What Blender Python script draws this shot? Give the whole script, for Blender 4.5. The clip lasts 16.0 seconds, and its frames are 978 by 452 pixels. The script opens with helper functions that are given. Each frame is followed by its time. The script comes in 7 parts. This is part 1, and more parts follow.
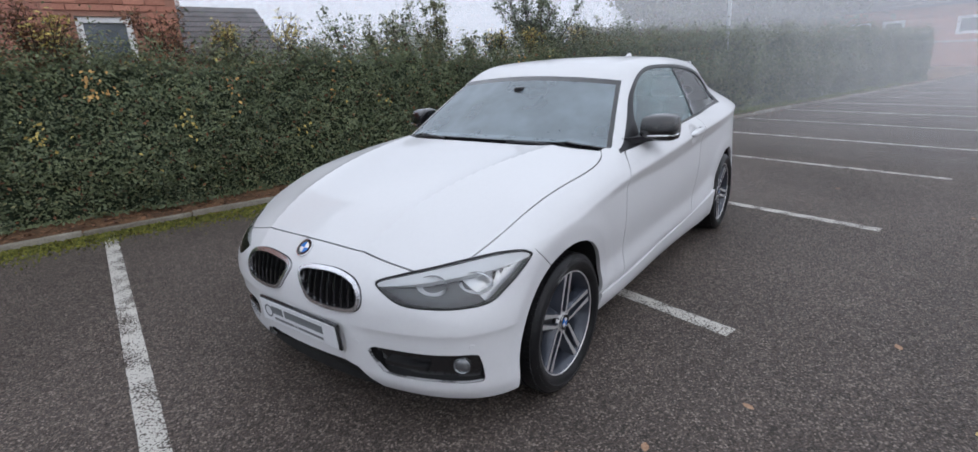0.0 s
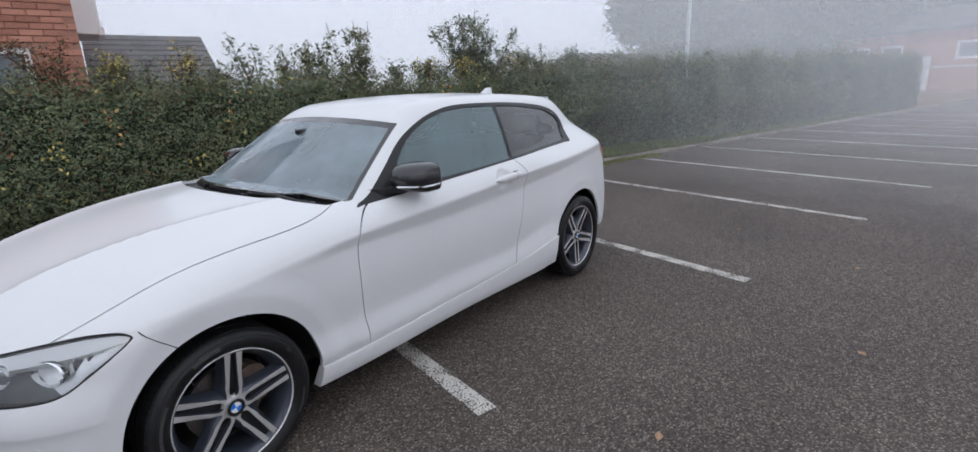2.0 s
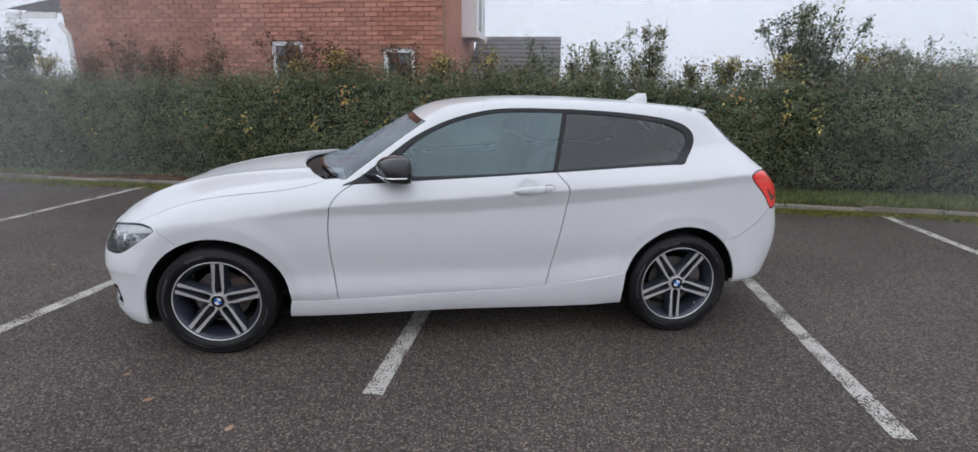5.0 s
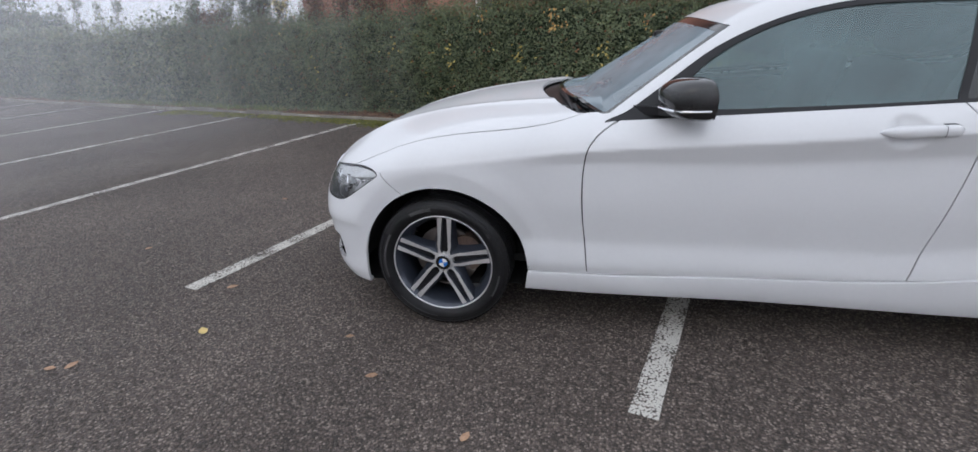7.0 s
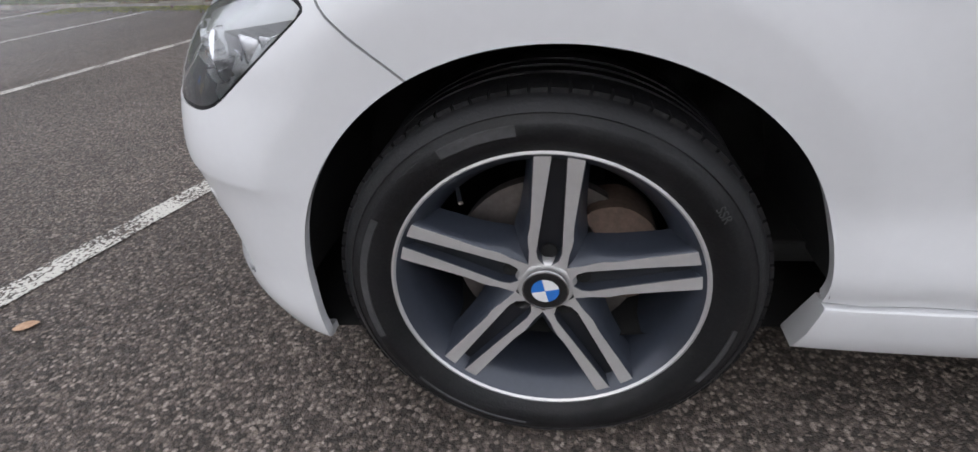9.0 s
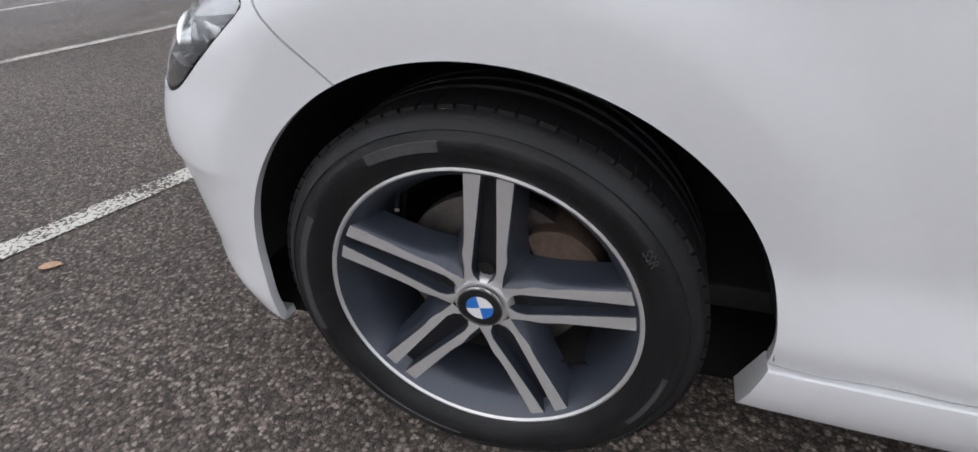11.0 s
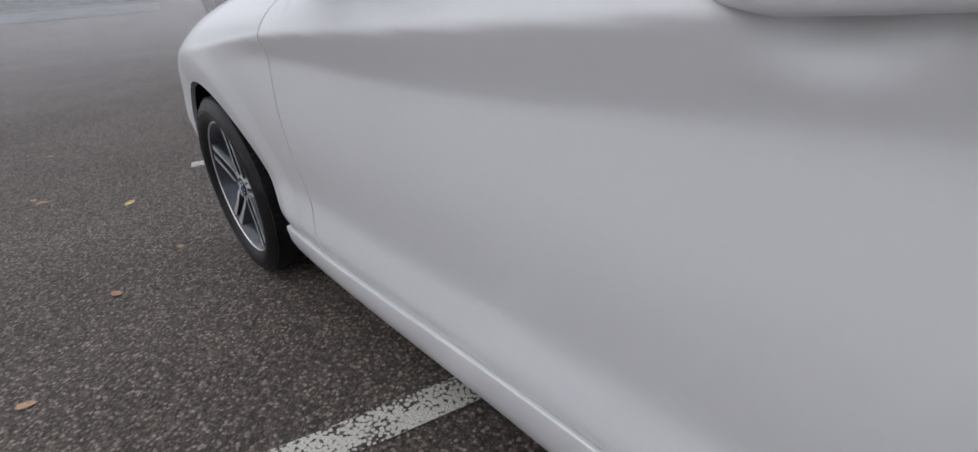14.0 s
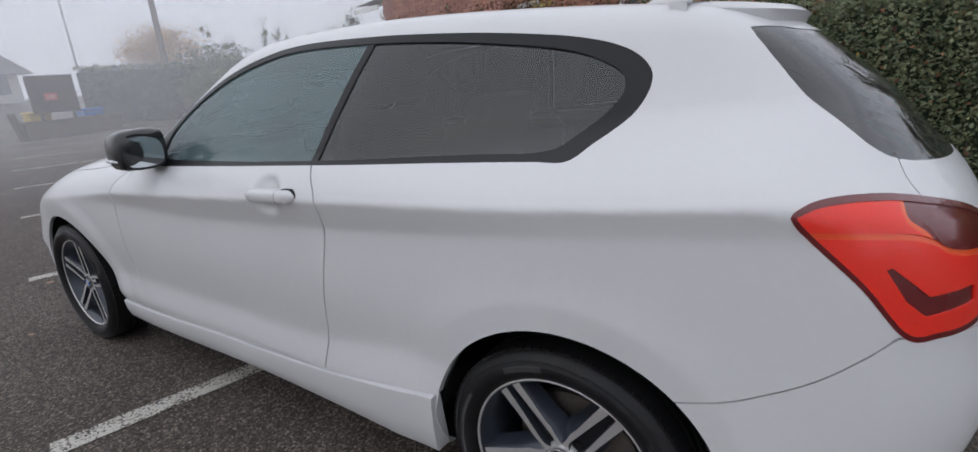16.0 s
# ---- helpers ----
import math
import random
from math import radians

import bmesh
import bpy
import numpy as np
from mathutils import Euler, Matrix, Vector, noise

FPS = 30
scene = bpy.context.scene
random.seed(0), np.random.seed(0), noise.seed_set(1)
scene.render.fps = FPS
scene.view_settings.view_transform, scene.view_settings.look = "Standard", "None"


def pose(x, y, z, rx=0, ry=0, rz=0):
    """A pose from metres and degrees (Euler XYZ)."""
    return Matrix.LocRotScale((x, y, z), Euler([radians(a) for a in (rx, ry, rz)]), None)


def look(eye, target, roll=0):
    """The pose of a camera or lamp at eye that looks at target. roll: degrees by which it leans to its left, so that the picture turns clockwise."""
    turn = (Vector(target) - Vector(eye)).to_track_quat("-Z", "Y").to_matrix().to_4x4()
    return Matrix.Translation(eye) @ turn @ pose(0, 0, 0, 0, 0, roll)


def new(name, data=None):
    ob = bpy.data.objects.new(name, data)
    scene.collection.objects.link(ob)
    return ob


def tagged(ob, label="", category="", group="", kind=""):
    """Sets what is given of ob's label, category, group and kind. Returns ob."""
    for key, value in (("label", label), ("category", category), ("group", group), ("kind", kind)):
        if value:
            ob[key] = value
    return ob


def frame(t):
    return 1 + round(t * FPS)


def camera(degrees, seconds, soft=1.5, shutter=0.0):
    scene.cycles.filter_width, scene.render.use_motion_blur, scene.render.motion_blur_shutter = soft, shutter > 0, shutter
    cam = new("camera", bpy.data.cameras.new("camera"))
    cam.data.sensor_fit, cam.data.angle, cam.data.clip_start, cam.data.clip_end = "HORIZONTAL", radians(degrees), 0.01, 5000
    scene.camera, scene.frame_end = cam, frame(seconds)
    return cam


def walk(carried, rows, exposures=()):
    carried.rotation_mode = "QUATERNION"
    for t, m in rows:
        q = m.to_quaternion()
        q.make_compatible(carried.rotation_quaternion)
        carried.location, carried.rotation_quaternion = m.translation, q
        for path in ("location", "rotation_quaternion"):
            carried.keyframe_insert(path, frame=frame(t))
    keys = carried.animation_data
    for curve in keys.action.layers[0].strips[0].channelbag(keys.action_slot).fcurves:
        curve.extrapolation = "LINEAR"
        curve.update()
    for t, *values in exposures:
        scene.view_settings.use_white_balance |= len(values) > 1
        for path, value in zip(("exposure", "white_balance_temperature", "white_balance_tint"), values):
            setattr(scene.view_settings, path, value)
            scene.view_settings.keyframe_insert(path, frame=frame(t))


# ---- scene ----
cam = camera(87.0, 16.0)
PATH = [
    (0, (-1.814, -1.794, 1.414), (-0.287, -0.652, 0.811), -2.4),
    (0.5, (-1.673, -2.008, 1.422), (-0.135, -0.881, 0.818), -1.9),
    (1, (-1.429, -2.161, 1.416), (0.139, -1.071, 0.821), -1.6),
    (1.5, (-1.096, -2.379, 1.451), (0.509, -1.322, 0.896), -1.6),
    (2, (-0.745, -2.674, 1.457), (0.774, -1.482, 0.934), -2.3),
    (2.5, (-0.279, -2.807, 1.407), (1.087, -1.431, 0.913), -1.1),
    (3, (0.226, -2.948, 1.411), (1.321, -1.345, 0.929), -0.7),
    (3.5, (0.608, -3.177, 1.48), (1.238, -1.344, 0.988), -0.9),
    (6, (1.184, -3.748, 1.429), (1.216, -1.826, 0.876), -0.8),
    (6.5, (0.96, -3.34, 1.365), (0.7, -1.482, 0.673), -2.8),
    (7, (0.677, -2.889, 1.321), (0.276, -1.068, 0.598), -2.6),
    (7.5, (0.412, -2.397, 1.265), (0.0, -0.603, 0.483), -3.0),
    (8, (0.206, -1.916, 1.176), (-0.215, -0.141, 0.358), -2.3),
    (8.5, (0.034, -1.554, 0.978), (-0.346, 0.183, 0.062), -5.3),
    (9, (0.037, -1.441, 0.81), (-0.275, 0.235, -0.236), -5.3),
    (11.5, (0.346, -1.370, 0.841), (-0.300, 0.170, -0.260), -2.1),
    (12, (0.592, -1.366, 0.864), (-0.311, 0.046, -0.226), -6.3),
    (12.5, (0.879, -1.3, 0.869), (-0.171, 0.037, -0.185), -5.6),
    (13, (1.163, -1.281, 0.907), (-0.038, -0.063, -0.129), -6.9),
    (13.5, (1.541, -1.333, 0.927), (0.269, -0.129, -0.039), -5.5),
    (14, (1.846, -1.268, 0.942), (0.477, -0.117, 0.046), -4.2),
    (14.5, (2.087, -1.234, 0.988), (0.65, -0.09, 0.199), -4.7),
    (15, (2.475, -1.309, 1.079), (1.029, -0.095, 0.419), -3.1),
    (15.5, (2.842, -1.504, 1.14), (1.545, -0.08, 0.602), -0.2),
    (16, (3.143, -1.78, 1.244), (2.091, -0.182, 0.661), -3.8),
]
EXPOSURES = [(0, 0.58, 6150, 10), (2, 0.52, 6200, 10), (3.5, 0.54, 6250, 10), (6, 0.58, 6250, 10), (7, 0.62, 6250, 10), (8, 0.66, 6400, 10), (8.5, 0.72, 6500, 10), (9, 0.92, 6500, 10), (11.5, 0.86, 6550, 10), (12.5, 0.74, 6600, 10), (13.5, 0.56, 6600, 10), (14, 0.48, 6500, 10), (14.5, 0.38, 6450, 10), (15.5, 0.34, 6400, 10), (16, 0.30, 6420, 10)]
walk(cam, [(t, look(eye, target, roll)) for t, eye, target, roll in PATH], EXPOSURES)

# ---- light: a bright misty overcast sky ----
world = bpy.data.worlds.new("overcast_sky")
scene.world = world
world.use_nodes = True
wn, wl = world.node_tree.nodes, world.node_tree.links
wn.clear()
w_out, w_bg = wn.new("ShaderNodeOutputWorld"), wn.new("ShaderNodeBackground")
sky = wn.new("ShaderNodeTexSky")
sky.sky_type, sky.sun_disc = "NISHITA", False
sky.sun_elevation, sky.sun_rotation, sky.dust_density, sky.air_density = radians(35), radians(200), 6.0, 1.0
w_geo, w_sep = wn.new("ShaderNodeTexCoord"), wn.new("ShaderNodeSeparateXYZ")
w_ramp, w_mix = wn.new("ShaderNodeMapRange"), wn.new("ShaderNodeMix")
w_mix.data_type = "RGBA"
wl.new(w_geo.outputs["Generated"], w_sep.inputs[0])
wl.new(w_sep.outputs["Z"], w_ramp.inputs["Value"])
for key, value in (("From Min", 0.0), ("From Max", 1.0), ("To Min", 5.0), ("To Max", 6.8)):
    w_ramp.inputs[key].default_value = value
w_tint = wn.new("ShaderNodeVectorMath")
w_tint.operation = "SCALE"
w_tint.inputs[0].default_value = (0.922, 0.967, 1.075)
wl.new(w_ramp.outputs[0], w_tint.inputs["Scale"])
w_mix.inputs["Factor"].default_value = 0.94
wl.new(sky.outputs[0], w_mix.inputs["A"])
wl.new(w_tint.outputs[0], w_mix.inputs["B"])
wl.new(w_mix.outputs["Result"], w_bg.inputs["Color"])
w_bg.inputs["Strength"].default_value = 0.11
wl.new(w_bg.outputs[0], w_out.inputs["Surface"])
sun = new("sun", bpy.data.lights.new("sun", "SUN"))
sun.data.energy, sun.data.angle, sun.data.color = 0.45, radians(170), (1.0, 0.98, 0.95)
sun.matrix_world = look((0, 0, 20), (4, 9, 0))
scene.cycles.transparent_max_bounces = 32

# ---- materials ----
def material(name, colour, rough=0.5, metal=0.0, vary=0.12, scale=8.0, fine=120.0, bump=0.0, bump_scale=200.0, coat=0.0, island=0.0, objectwise=0.0, second=None):
    """A principled surface whose colour drifts at two scales, with fine relief."""
    m = bpy.data.materials.new(name)
    m.use_nodes = True
    n, l = m.node_tree.nodes, m.node_tree.links
    p = n["Principled BSDF"]
    co = n.new("ShaderNodeTexCoord")
    big, small = n.new("ShaderNodeTexNoise"), n.new("ShaderNodeTexNoise")
    big.inputs["Scale"].default_value, small.inputs["Scale"].default_value = scale, fine
    big.inputs["Detail"].default_value, small.inputs["Detail"].default_value = 4, 3
    l.new(co.outputs["Object"], big.inputs["Vector"])
    l.new(co.outputs["Object"], small.inputs["Vector"])
    add = n.new("ShaderNodeMath")
    add.operation = "ADD"
    l.new(big.outputs["Fac"], add.inputs[0])
    l.new(small.outputs["Fac"], add.inputs[1])
    fac = add.outputs[0]
    for amount, kind, socket in ((island, "ShaderNodeNewGeometry", "Random Per Island"), (objectwise, "ShaderNodeObjectInfo", "Random")):
        if amount:
            src, mul = n.new(kind), n.new("ShaderNodeMath")
            mul.operation = "MULTIPLY_ADD"
            l.new(src.outputs[socket], mul.inputs[0])
            mul.inputs[1].default_value = amount * 2
            sub = n.new("ShaderNodeMath")
            sub.operation = "SUBTRACT"
            l.new(fac, sub.inputs[0])
            sub.inputs[1].default_value = amount
            l.new(sub.outputs[0], mul.inputs[2])
            fac = mul.outputs[0]
    ramp = n.new("ShaderNodeMapRange")
    ramp.inputs["From Min"].default_value, ramp.inputs["From Max"].default_value = 0.55, 1.45
    l.new(fac, ramp.inputs["Value"])
    mix = n.new("ShaderNodeMix")
    mix.data_type = "RGBA"
    lo = [c * (1 - vary) for c in colour]
    hi = [min(1, c * (1 + vary)) for c in (second or colour)]
    mix.inputs["A"].default_value, mix.inputs["B"].default_value = (*lo, 1), (*hi, 1)
    l.new(ramp.outputs[0], mix.inputs["Factor"])
    l.new(mix.outputs["Result"], p.inputs["Base Color"])
    p.inputs["Roughness"].default_value, p.inputs["Metallic"].default_value = rough, metal
    p.inputs["Coat Weight"].default_value = coat
    p.inputs["Coat Roughness"].default_value = 0.04
    if bump:
        t, b = n.new("ShaderNodeTexNoise"), n.new("ShaderNodeBump")
        t.inputs["Scale"].default_value, t.inputs["Detail"].default_value = bump_scale, 5
        b.inputs["Strength"].default_value, b.inputs["Distance"].default_value = bump, 0.004
        l.new(co.outputs["Object"], t.inputs["Vector"])
        l.new(t.outputs["Fac"], b.inputs["Height"])
        l.new(b.outputs["Normal"], p.inputs["Normal"])
    return m


def glass(name, tint, gloss=1.0, rough=0.0, film=0.0, film_colour=(0.5, 0.55, 0.56)):
    """Thin glass: tinted see-through with a Fresnel gloss."""
    m = bpy.data.materials.new(name)
    m.use_nodes = True
    n, l = m.node_tree.nodes, m.node_tree.links
    n.clear()
    out, mix = n.new("ShaderNodeOutputMaterial"), n.new("ShaderNodeMixShader")
    clear, shine, fres = n.new("ShaderNodeBsdfTransparent"), n.new("ShaderNodeBsdfGlossy"), n.new("ShaderNodeFresnel")
    clear.inputs["Color"].default_value = (*tint, 1)
    shine.inputs["Roughness"].default_value = rough
    shine.inputs["Color"].default_value = (gloss, gloss, gloss, 1)
    fres.inputs["IOR"].default_value = 1.68
    l.new(fres.outputs[0], mix.inputs["Fac"])
    l.new(clear.outputs[0], mix.inputs[1])
    l.new(shine.outputs[0], mix.inputs[2])
    last = mix.outputs[0]
    if film:
        # a thin diffuse film: damp, plus the sky's reflected brightness put into its colour
        co, cloud, rng, dull, over = n.new("ShaderNodeTexCoord"), n.new("ShaderNodeTexNoise"), n.new("ShaderNodeMapRange"), n.new("ShaderNodeBsdfDiffuse"), n.new("ShaderNodeMixShader")
        cloud.inputs["Scale"].default_value, cloud.inputs["Detail"].default_value = 3.5, 5
        rng.inputs["From Min"].default_value, rng.inputs["From Max"].default_value = 0.3, 0.7
        rng.inputs["To Min"].default_value, rng.inputs["To Max"].default_value = film * 0.75, film * 1.25
        dull.inputs["Color"].default_value = (*film_colour, 1)
        l.new(co.outputs["Object"], cloud.inputs["Vector"])
        l.new(cloud.outputs["Fac"], rng.inputs["Value"])
        l.new(rng.outputs[0], over.inputs["Fac"])
        l.new(last, over.inputs[1])
        l.new(dull.outputs[0], over.inputs[2])
        last = over.outputs[0]
    l.new(last, out.inputs["Surface"])
    return m


def asphalt_material():
    m = bpy.data.materials.new("asphalt")
    m.use_nodes = True
    n, l = m.node_tree.nodes, m.node_tree.links
    p = n["Principled BSDF"]
    co = n.new("ShaderNodeTexCoord")
    stones, grit, damp = n.new("ShaderNodeTexVoronoi"), n.new("ShaderNodeTexVoronoi"), n.new("ShaderNodeTexNoise")
    stones.inputs["Scale"].default_value, grit.inputs["Scale"].default_value = 122, 290
    damp.inputs["Scale"].default_value, damp.inputs["Detail"].default_value = 0.7, 6
    for t in (stones, grit, damp):
        l.new(co.outputs["Object"], t.inputs["Vector"])
    hue = n.new("ShaderNodeSeparateColor")
    l.new(stones.outputs["Color"], hue.inputs[0])
    ramp = n.new("ShaderNodeValToRGB")
    e = ramp.color_ramp.elements
    e[0].position, e[0].color = 0.0, (0.060, 0.052, 0.047, 1)
    e[1].position, e[1].color = 1.0, (0.36, 0.305, 0.265, 1)
    a = e.new(0.45)
    a.color = (0.108, 0.090, 0.079, 1)
    a = e.new(0.8)
    a.color = (0.185, 0.150, 0.128, 1)
    l.new(hue.outputs[0], ramp.inputs[0])
    edge = n.new("ShaderNodeMapRange")
    edge.inputs["From Min"].default_value, edge.inputs["From Max"].default_value = 0.1, 0.75
    edge.inputs["To Min"].default_value, edge.inputs["To Max"].default_value = 1.08, 0.55
    l.new(stones.outputs["Distance"], edge.inputs["Value"])
    dampr = n.new("ShaderNodeMapRange")
    dampr.inputs["From Min"].default_value, dampr.inputs["From Max"].default_value = 0.3, 0.7
    dampr.inputs["To Min"].default_value, dampr.inputs["To Max"].default_value = 0.80, 1.20
    l.new(damp.outputs["Fac"], dampr.inputs["Value"])
    mul = n.new("ShaderNodeMath")
    mul.operation = "MULTIPLY"
    l.new(edge.outputs[0], mul.inputs[0])
    l.new(dampr.outputs[0], mul.inputs[1])
    sc = n.new("ShaderNodeVectorMath")
    sc.operation = "SCALE"
    l.new(ramp.outputs[0], sc.inputs[0])
    l.new(mul.outputs[0], sc.inputs["Scale"])
    l.new(sc.outputs[0], p.inputs["Base Color"])
    gloss = n.new("ShaderNodeMapRange")
    gloss.inputs["To Min"].default_value, gloss.inputs["To Max"].default_value = 0.38, 0.7
    l.new(hue.outputs[1], gloss.inputs["Value"])
    l.new(gloss.outputs[0], p.inputs["Roughness"])
    high = n.new("ShaderNodeMath")
    high.operation = "ADD"
    l.new(stones.outputs["Distance"], high.inputs[0])
    l.new(grit.outputs["Distance"], high.inputs[1])
    b = n.new("ShaderNodeBump")
    b.invert = True
    b.inputs["Strength"].default_value, b.inputs["Distance"].default_value = 0.6, 0.005
    l.new(high.outputs[0], b.inputs["Height"])
    l.new(b.outputs["Normal"], p.inputs["Normal"])
    return m


def line_material(base):
    """Worn white road paint, with the stones showing through."""
    m = base.copy()
    m.name = "road_paint"
    n, l = m.node_tree.nodes, m.node_tree.links
    p = n["Principled BSDF"]
    under = p.inputs["Base Color"].links[0].from_socket
    co = n.new("ShaderNodeTexCoord")
    wear, spots = n.new("ShaderNodeTexNoise"), n.new("ShaderNodeTexVoronoi")
    wear.inputs["Scale"].default_value, wear.inputs["Detail"].default_value = 6, 8
    spots.inputs["Scale"].default_value = 95
    l.new(co.outputs["Object"], wear.inputs["Vector"])
    l.new(co.outputs["Object"], spots.inputs["Vector"])
    add = n.new("ShaderNodeMath")
    add.operation = "MULTIPLY_ADD"
    l.new(spots.outputs["Distance"], add.inputs[0])
    add.inputs[1].default_value = 0.80
    l.new(wear.outputs["Fac"], add.inputs[2])
    ramp = n.new("ShaderNodeMapRange")
    ramp.inputs["From Min"].default_value, ramp.inputs["From Max"].default_value = 0.92, 1.01
    l.new(add.outputs[0], ramp.inputs["Value"])
    mix = n.new("ShaderNodeMix")
    mix.data_type = "RGBA"
    mix.inputs["A"].default_value = (0.60, 0.58, 0.53, 1)
    l.new(ramp.outputs[0], mix.inputs["Factor"])
    l.new(under, mix.inputs["B"])
    l.new(mix.outputs["Result"], p.inputs["Base Color"])
    return m


ASPHALT = asphalt_material()
ASPHALT.node_tree.nodes["Principled BSDF"].inputs["Specular IOR Level"].default_value = 0.16
ROAD_PAINT = line_material(ASPHALT)
PAINT = material("white_car_paint", (0.665, 0.668, 0.678), 0.45, vary=0.02, scale=2, fine=60, coat=0.65)
PAINT.node_tree.nodes["Principled BSDF"].inputs["Specular IOR Level"].default_value = 0.15
SEAM = material("dark_seam_rubber", (0.006, 0.006, 0.007), 0.8)
TRIM = material("satin_black_trim", (0.014, 0.014, 0.016), 0.36, vary=0.1)
TRIM.node_tree.nodes["Principled BSDF"].inputs["Specular IOR Level"].default_value = 0.3
GLOSS_BLACK = material("gloss_black_plastic", (0.012, 0.012, 0.013), 0.12, coat=0.6)
LINER = material("arch_liner_felt", (0.012, 0.012, 0.012), 0.95, bump=0.3, bump_scale=300)
UNDER = material("underbody_black", (0.01, 0.01, 0.01), 0.9)
FABRIC = material("dark_seat_cloth", (0.03, 0.03, 0.034), 0.9, bump=0.3, bump_scale=600)
LINING = material("grey_cabin_lining", (0.03, 0.03, 0.033), 0.9)
DASH = material("dashboard_plastic", (0.035, 0.035, 0.037), 0.6, bump=0.2, bump_scale=500)
RUBBER = material("tyre_rubber", (0.012, 0.012, 0.013), 0.40, vary=0.45, scale=14, fine=200, bump=0.15, bump_scale=250)
ALLOY_DARK = material("dark_grey_wheel_paint", (0.011, 0.013, 0.018), 0.34, metal=0.2, vary=0.1, coat=0.4)
ALLOY_BARREL = material("blue_grey_wheel_barrel", (0.040, 0.047, 0.064), 0.32, metal=0.3, vary=0.12, coat=0.4)
ALLOY_CUT = material("machined_alloy_face", (0.63, 0.62, 0.615), 0.36, metal=0.6, vary=0.06, bump=0.05, bump_scale=900)
RUBBER.node_tree.nodes["Principled BSDF"].inputs["Specular IOR Level"].default_value = 0.25
STEEL = material("brake_steel", (0.18, 0.16, 0.15), 0.45, metal=0.8, vary=0.25, scale=25)
CHROME = material("chrome", (0.78, 0.78, 0.8), 0.12, metal=1.0, vary=0.02)
BLUE = material("emblem_blue", (0.02, 0.16, 0.55), 0.25, coat=1.0, vary=0.03)
WHITE = material("emblem_white", (0.75, 0.75, 0.75), 0.25, coat=1.0, vary=0.02)
RED = material("red_lamp_plastic", (0.86, 0.030, 0.014), 0.3, coat=0.5, vary=0.06)
RED_DARK = material("dark_red_lamp_plastic", (0.13, 0.006, 0.008), 0.22, coat=1.0, vary=0.06)
ORANGE = material("orange_light_guide", (0.85, 0.10, 0.02), 0.3, coat=1.0, vary=0.05)
LAMP_GREY = material("lamp_grey_housing", (0.028, 0.03, 0.033), 0.45, vary=0.1)
LAMP_SHELL = material("lamp_dark_shell", (0.085, 0.088, 0.093), 0.3, metal=0.3, vary=0.1)
LAMP_CHROME = material("lamp_bright_shell", (0.70, 0.71, 0.73), 0.22, metal=0.5, vary=0.05, bump=0.08, bump_scale=40)
LAMP_WHITE = material("lamp_white_brow", (0.82, 0.83, 0.85), 0.2, vary=0.02, coat=0.5)
FOG_LENS = material("fog_lamp_lens", (0.20, 0.21, 0.22), 0.15, metal=0.6, vary=0.1, coat=1.0)
REFLECTOR = material("lamp_reflector", (0.74, 0.745, 0.76), 0.14, metal=1.0, vary=0.02)
CLEAR = glass("clear_lamp_lens", (0.96, 0.97, 0.97))
# film colours on these panes also carry painted sky sheen
SCREEN_GLASS = glass("windscreen_glass", (0.66, 0.76, 0.77), film=0.34, film_colour=(0.50, 0.60, 0.66))
SIDE_GLASS = glass("side_window_glass", (0.62, 0.76, 0.76), film=0.20, film_colour=(0.36, 0.54, 0.57))
PRIVACY = glass("dark_privacy_glass", (0.36, 0.37, 0.40), film=0.022)
REAR_GLASS = glass("dark_rear_glass", (0.16, 0.165, 0.18), film=0.02)
MIRROR = material("mirror_glass", (0.62, 0.66, 0.68), 0.02, metal=1.0, vary=0.01)

# ---- mesh helpers ----
def mesh_object(name, verts, faces, mat, smooth=True, parent=None, label=""):
    me = bpy.data.meshes.new(name)
    me.from_pydata([tuple(map(float, v)) for v in verts], [], [tuple(map(int, f)) for f in faces])
    me.materials.append(mat)
    if smooth:
        me.shade_smooth()
    me.update()
    ob = new(name, me)
    if parent is not None:
        ob.parent = parent
    if label:
        ob["label"] = label
    return ob


def part(name, bm, mat, parent=None, label="", smooth=False, m=None):
    """Links a bmesh as one mesh object, under a thing or part."""
    bmesh.ops.recalc_face_normals(bm, faces=bm.faces[:])
    if m is not None:
        bm.transform(m)
    me = bpy.data.meshes.new(name)
    bm.to_mesh(me)
    bm.free()
    me.materials.append(mat)
    if smooth:
        me.shade_smooth()
        me.set_sharp_from_angle(angle=radians(40))
    ob = new(name, me)
    if parent is not None:
        ob.parent = parent
    if label:
        ob["label"] = label
    return ob


def thing(name, place=(0, 0, 0), label="", category="", group="", kind=""):
    ob = new(name)
    ob.empty_display_size = 0.2
    ob.location = place
    return tagged(ob, label, category, group, kind)


def box(cx, cy, cz, sx, sy, sz, bevel=0.0, seg=2, rot=None):
    bm = bmesh.new()
    bmesh.ops.create_cube(bm, size=1)
    bm.transform(Matrix.Diagonal((sx, sy, sz, 1)))
    if bevel:
        bmesh.ops.bevel(bm, geom=bm.edges[:], offset=bevel, segments=seg, affect="EDGES", profile=0.5)
    if rot is not None:
        bm.transform(rot)
    bm.transform(Matrix.Translation((cx, cy, cz)))
    return bm


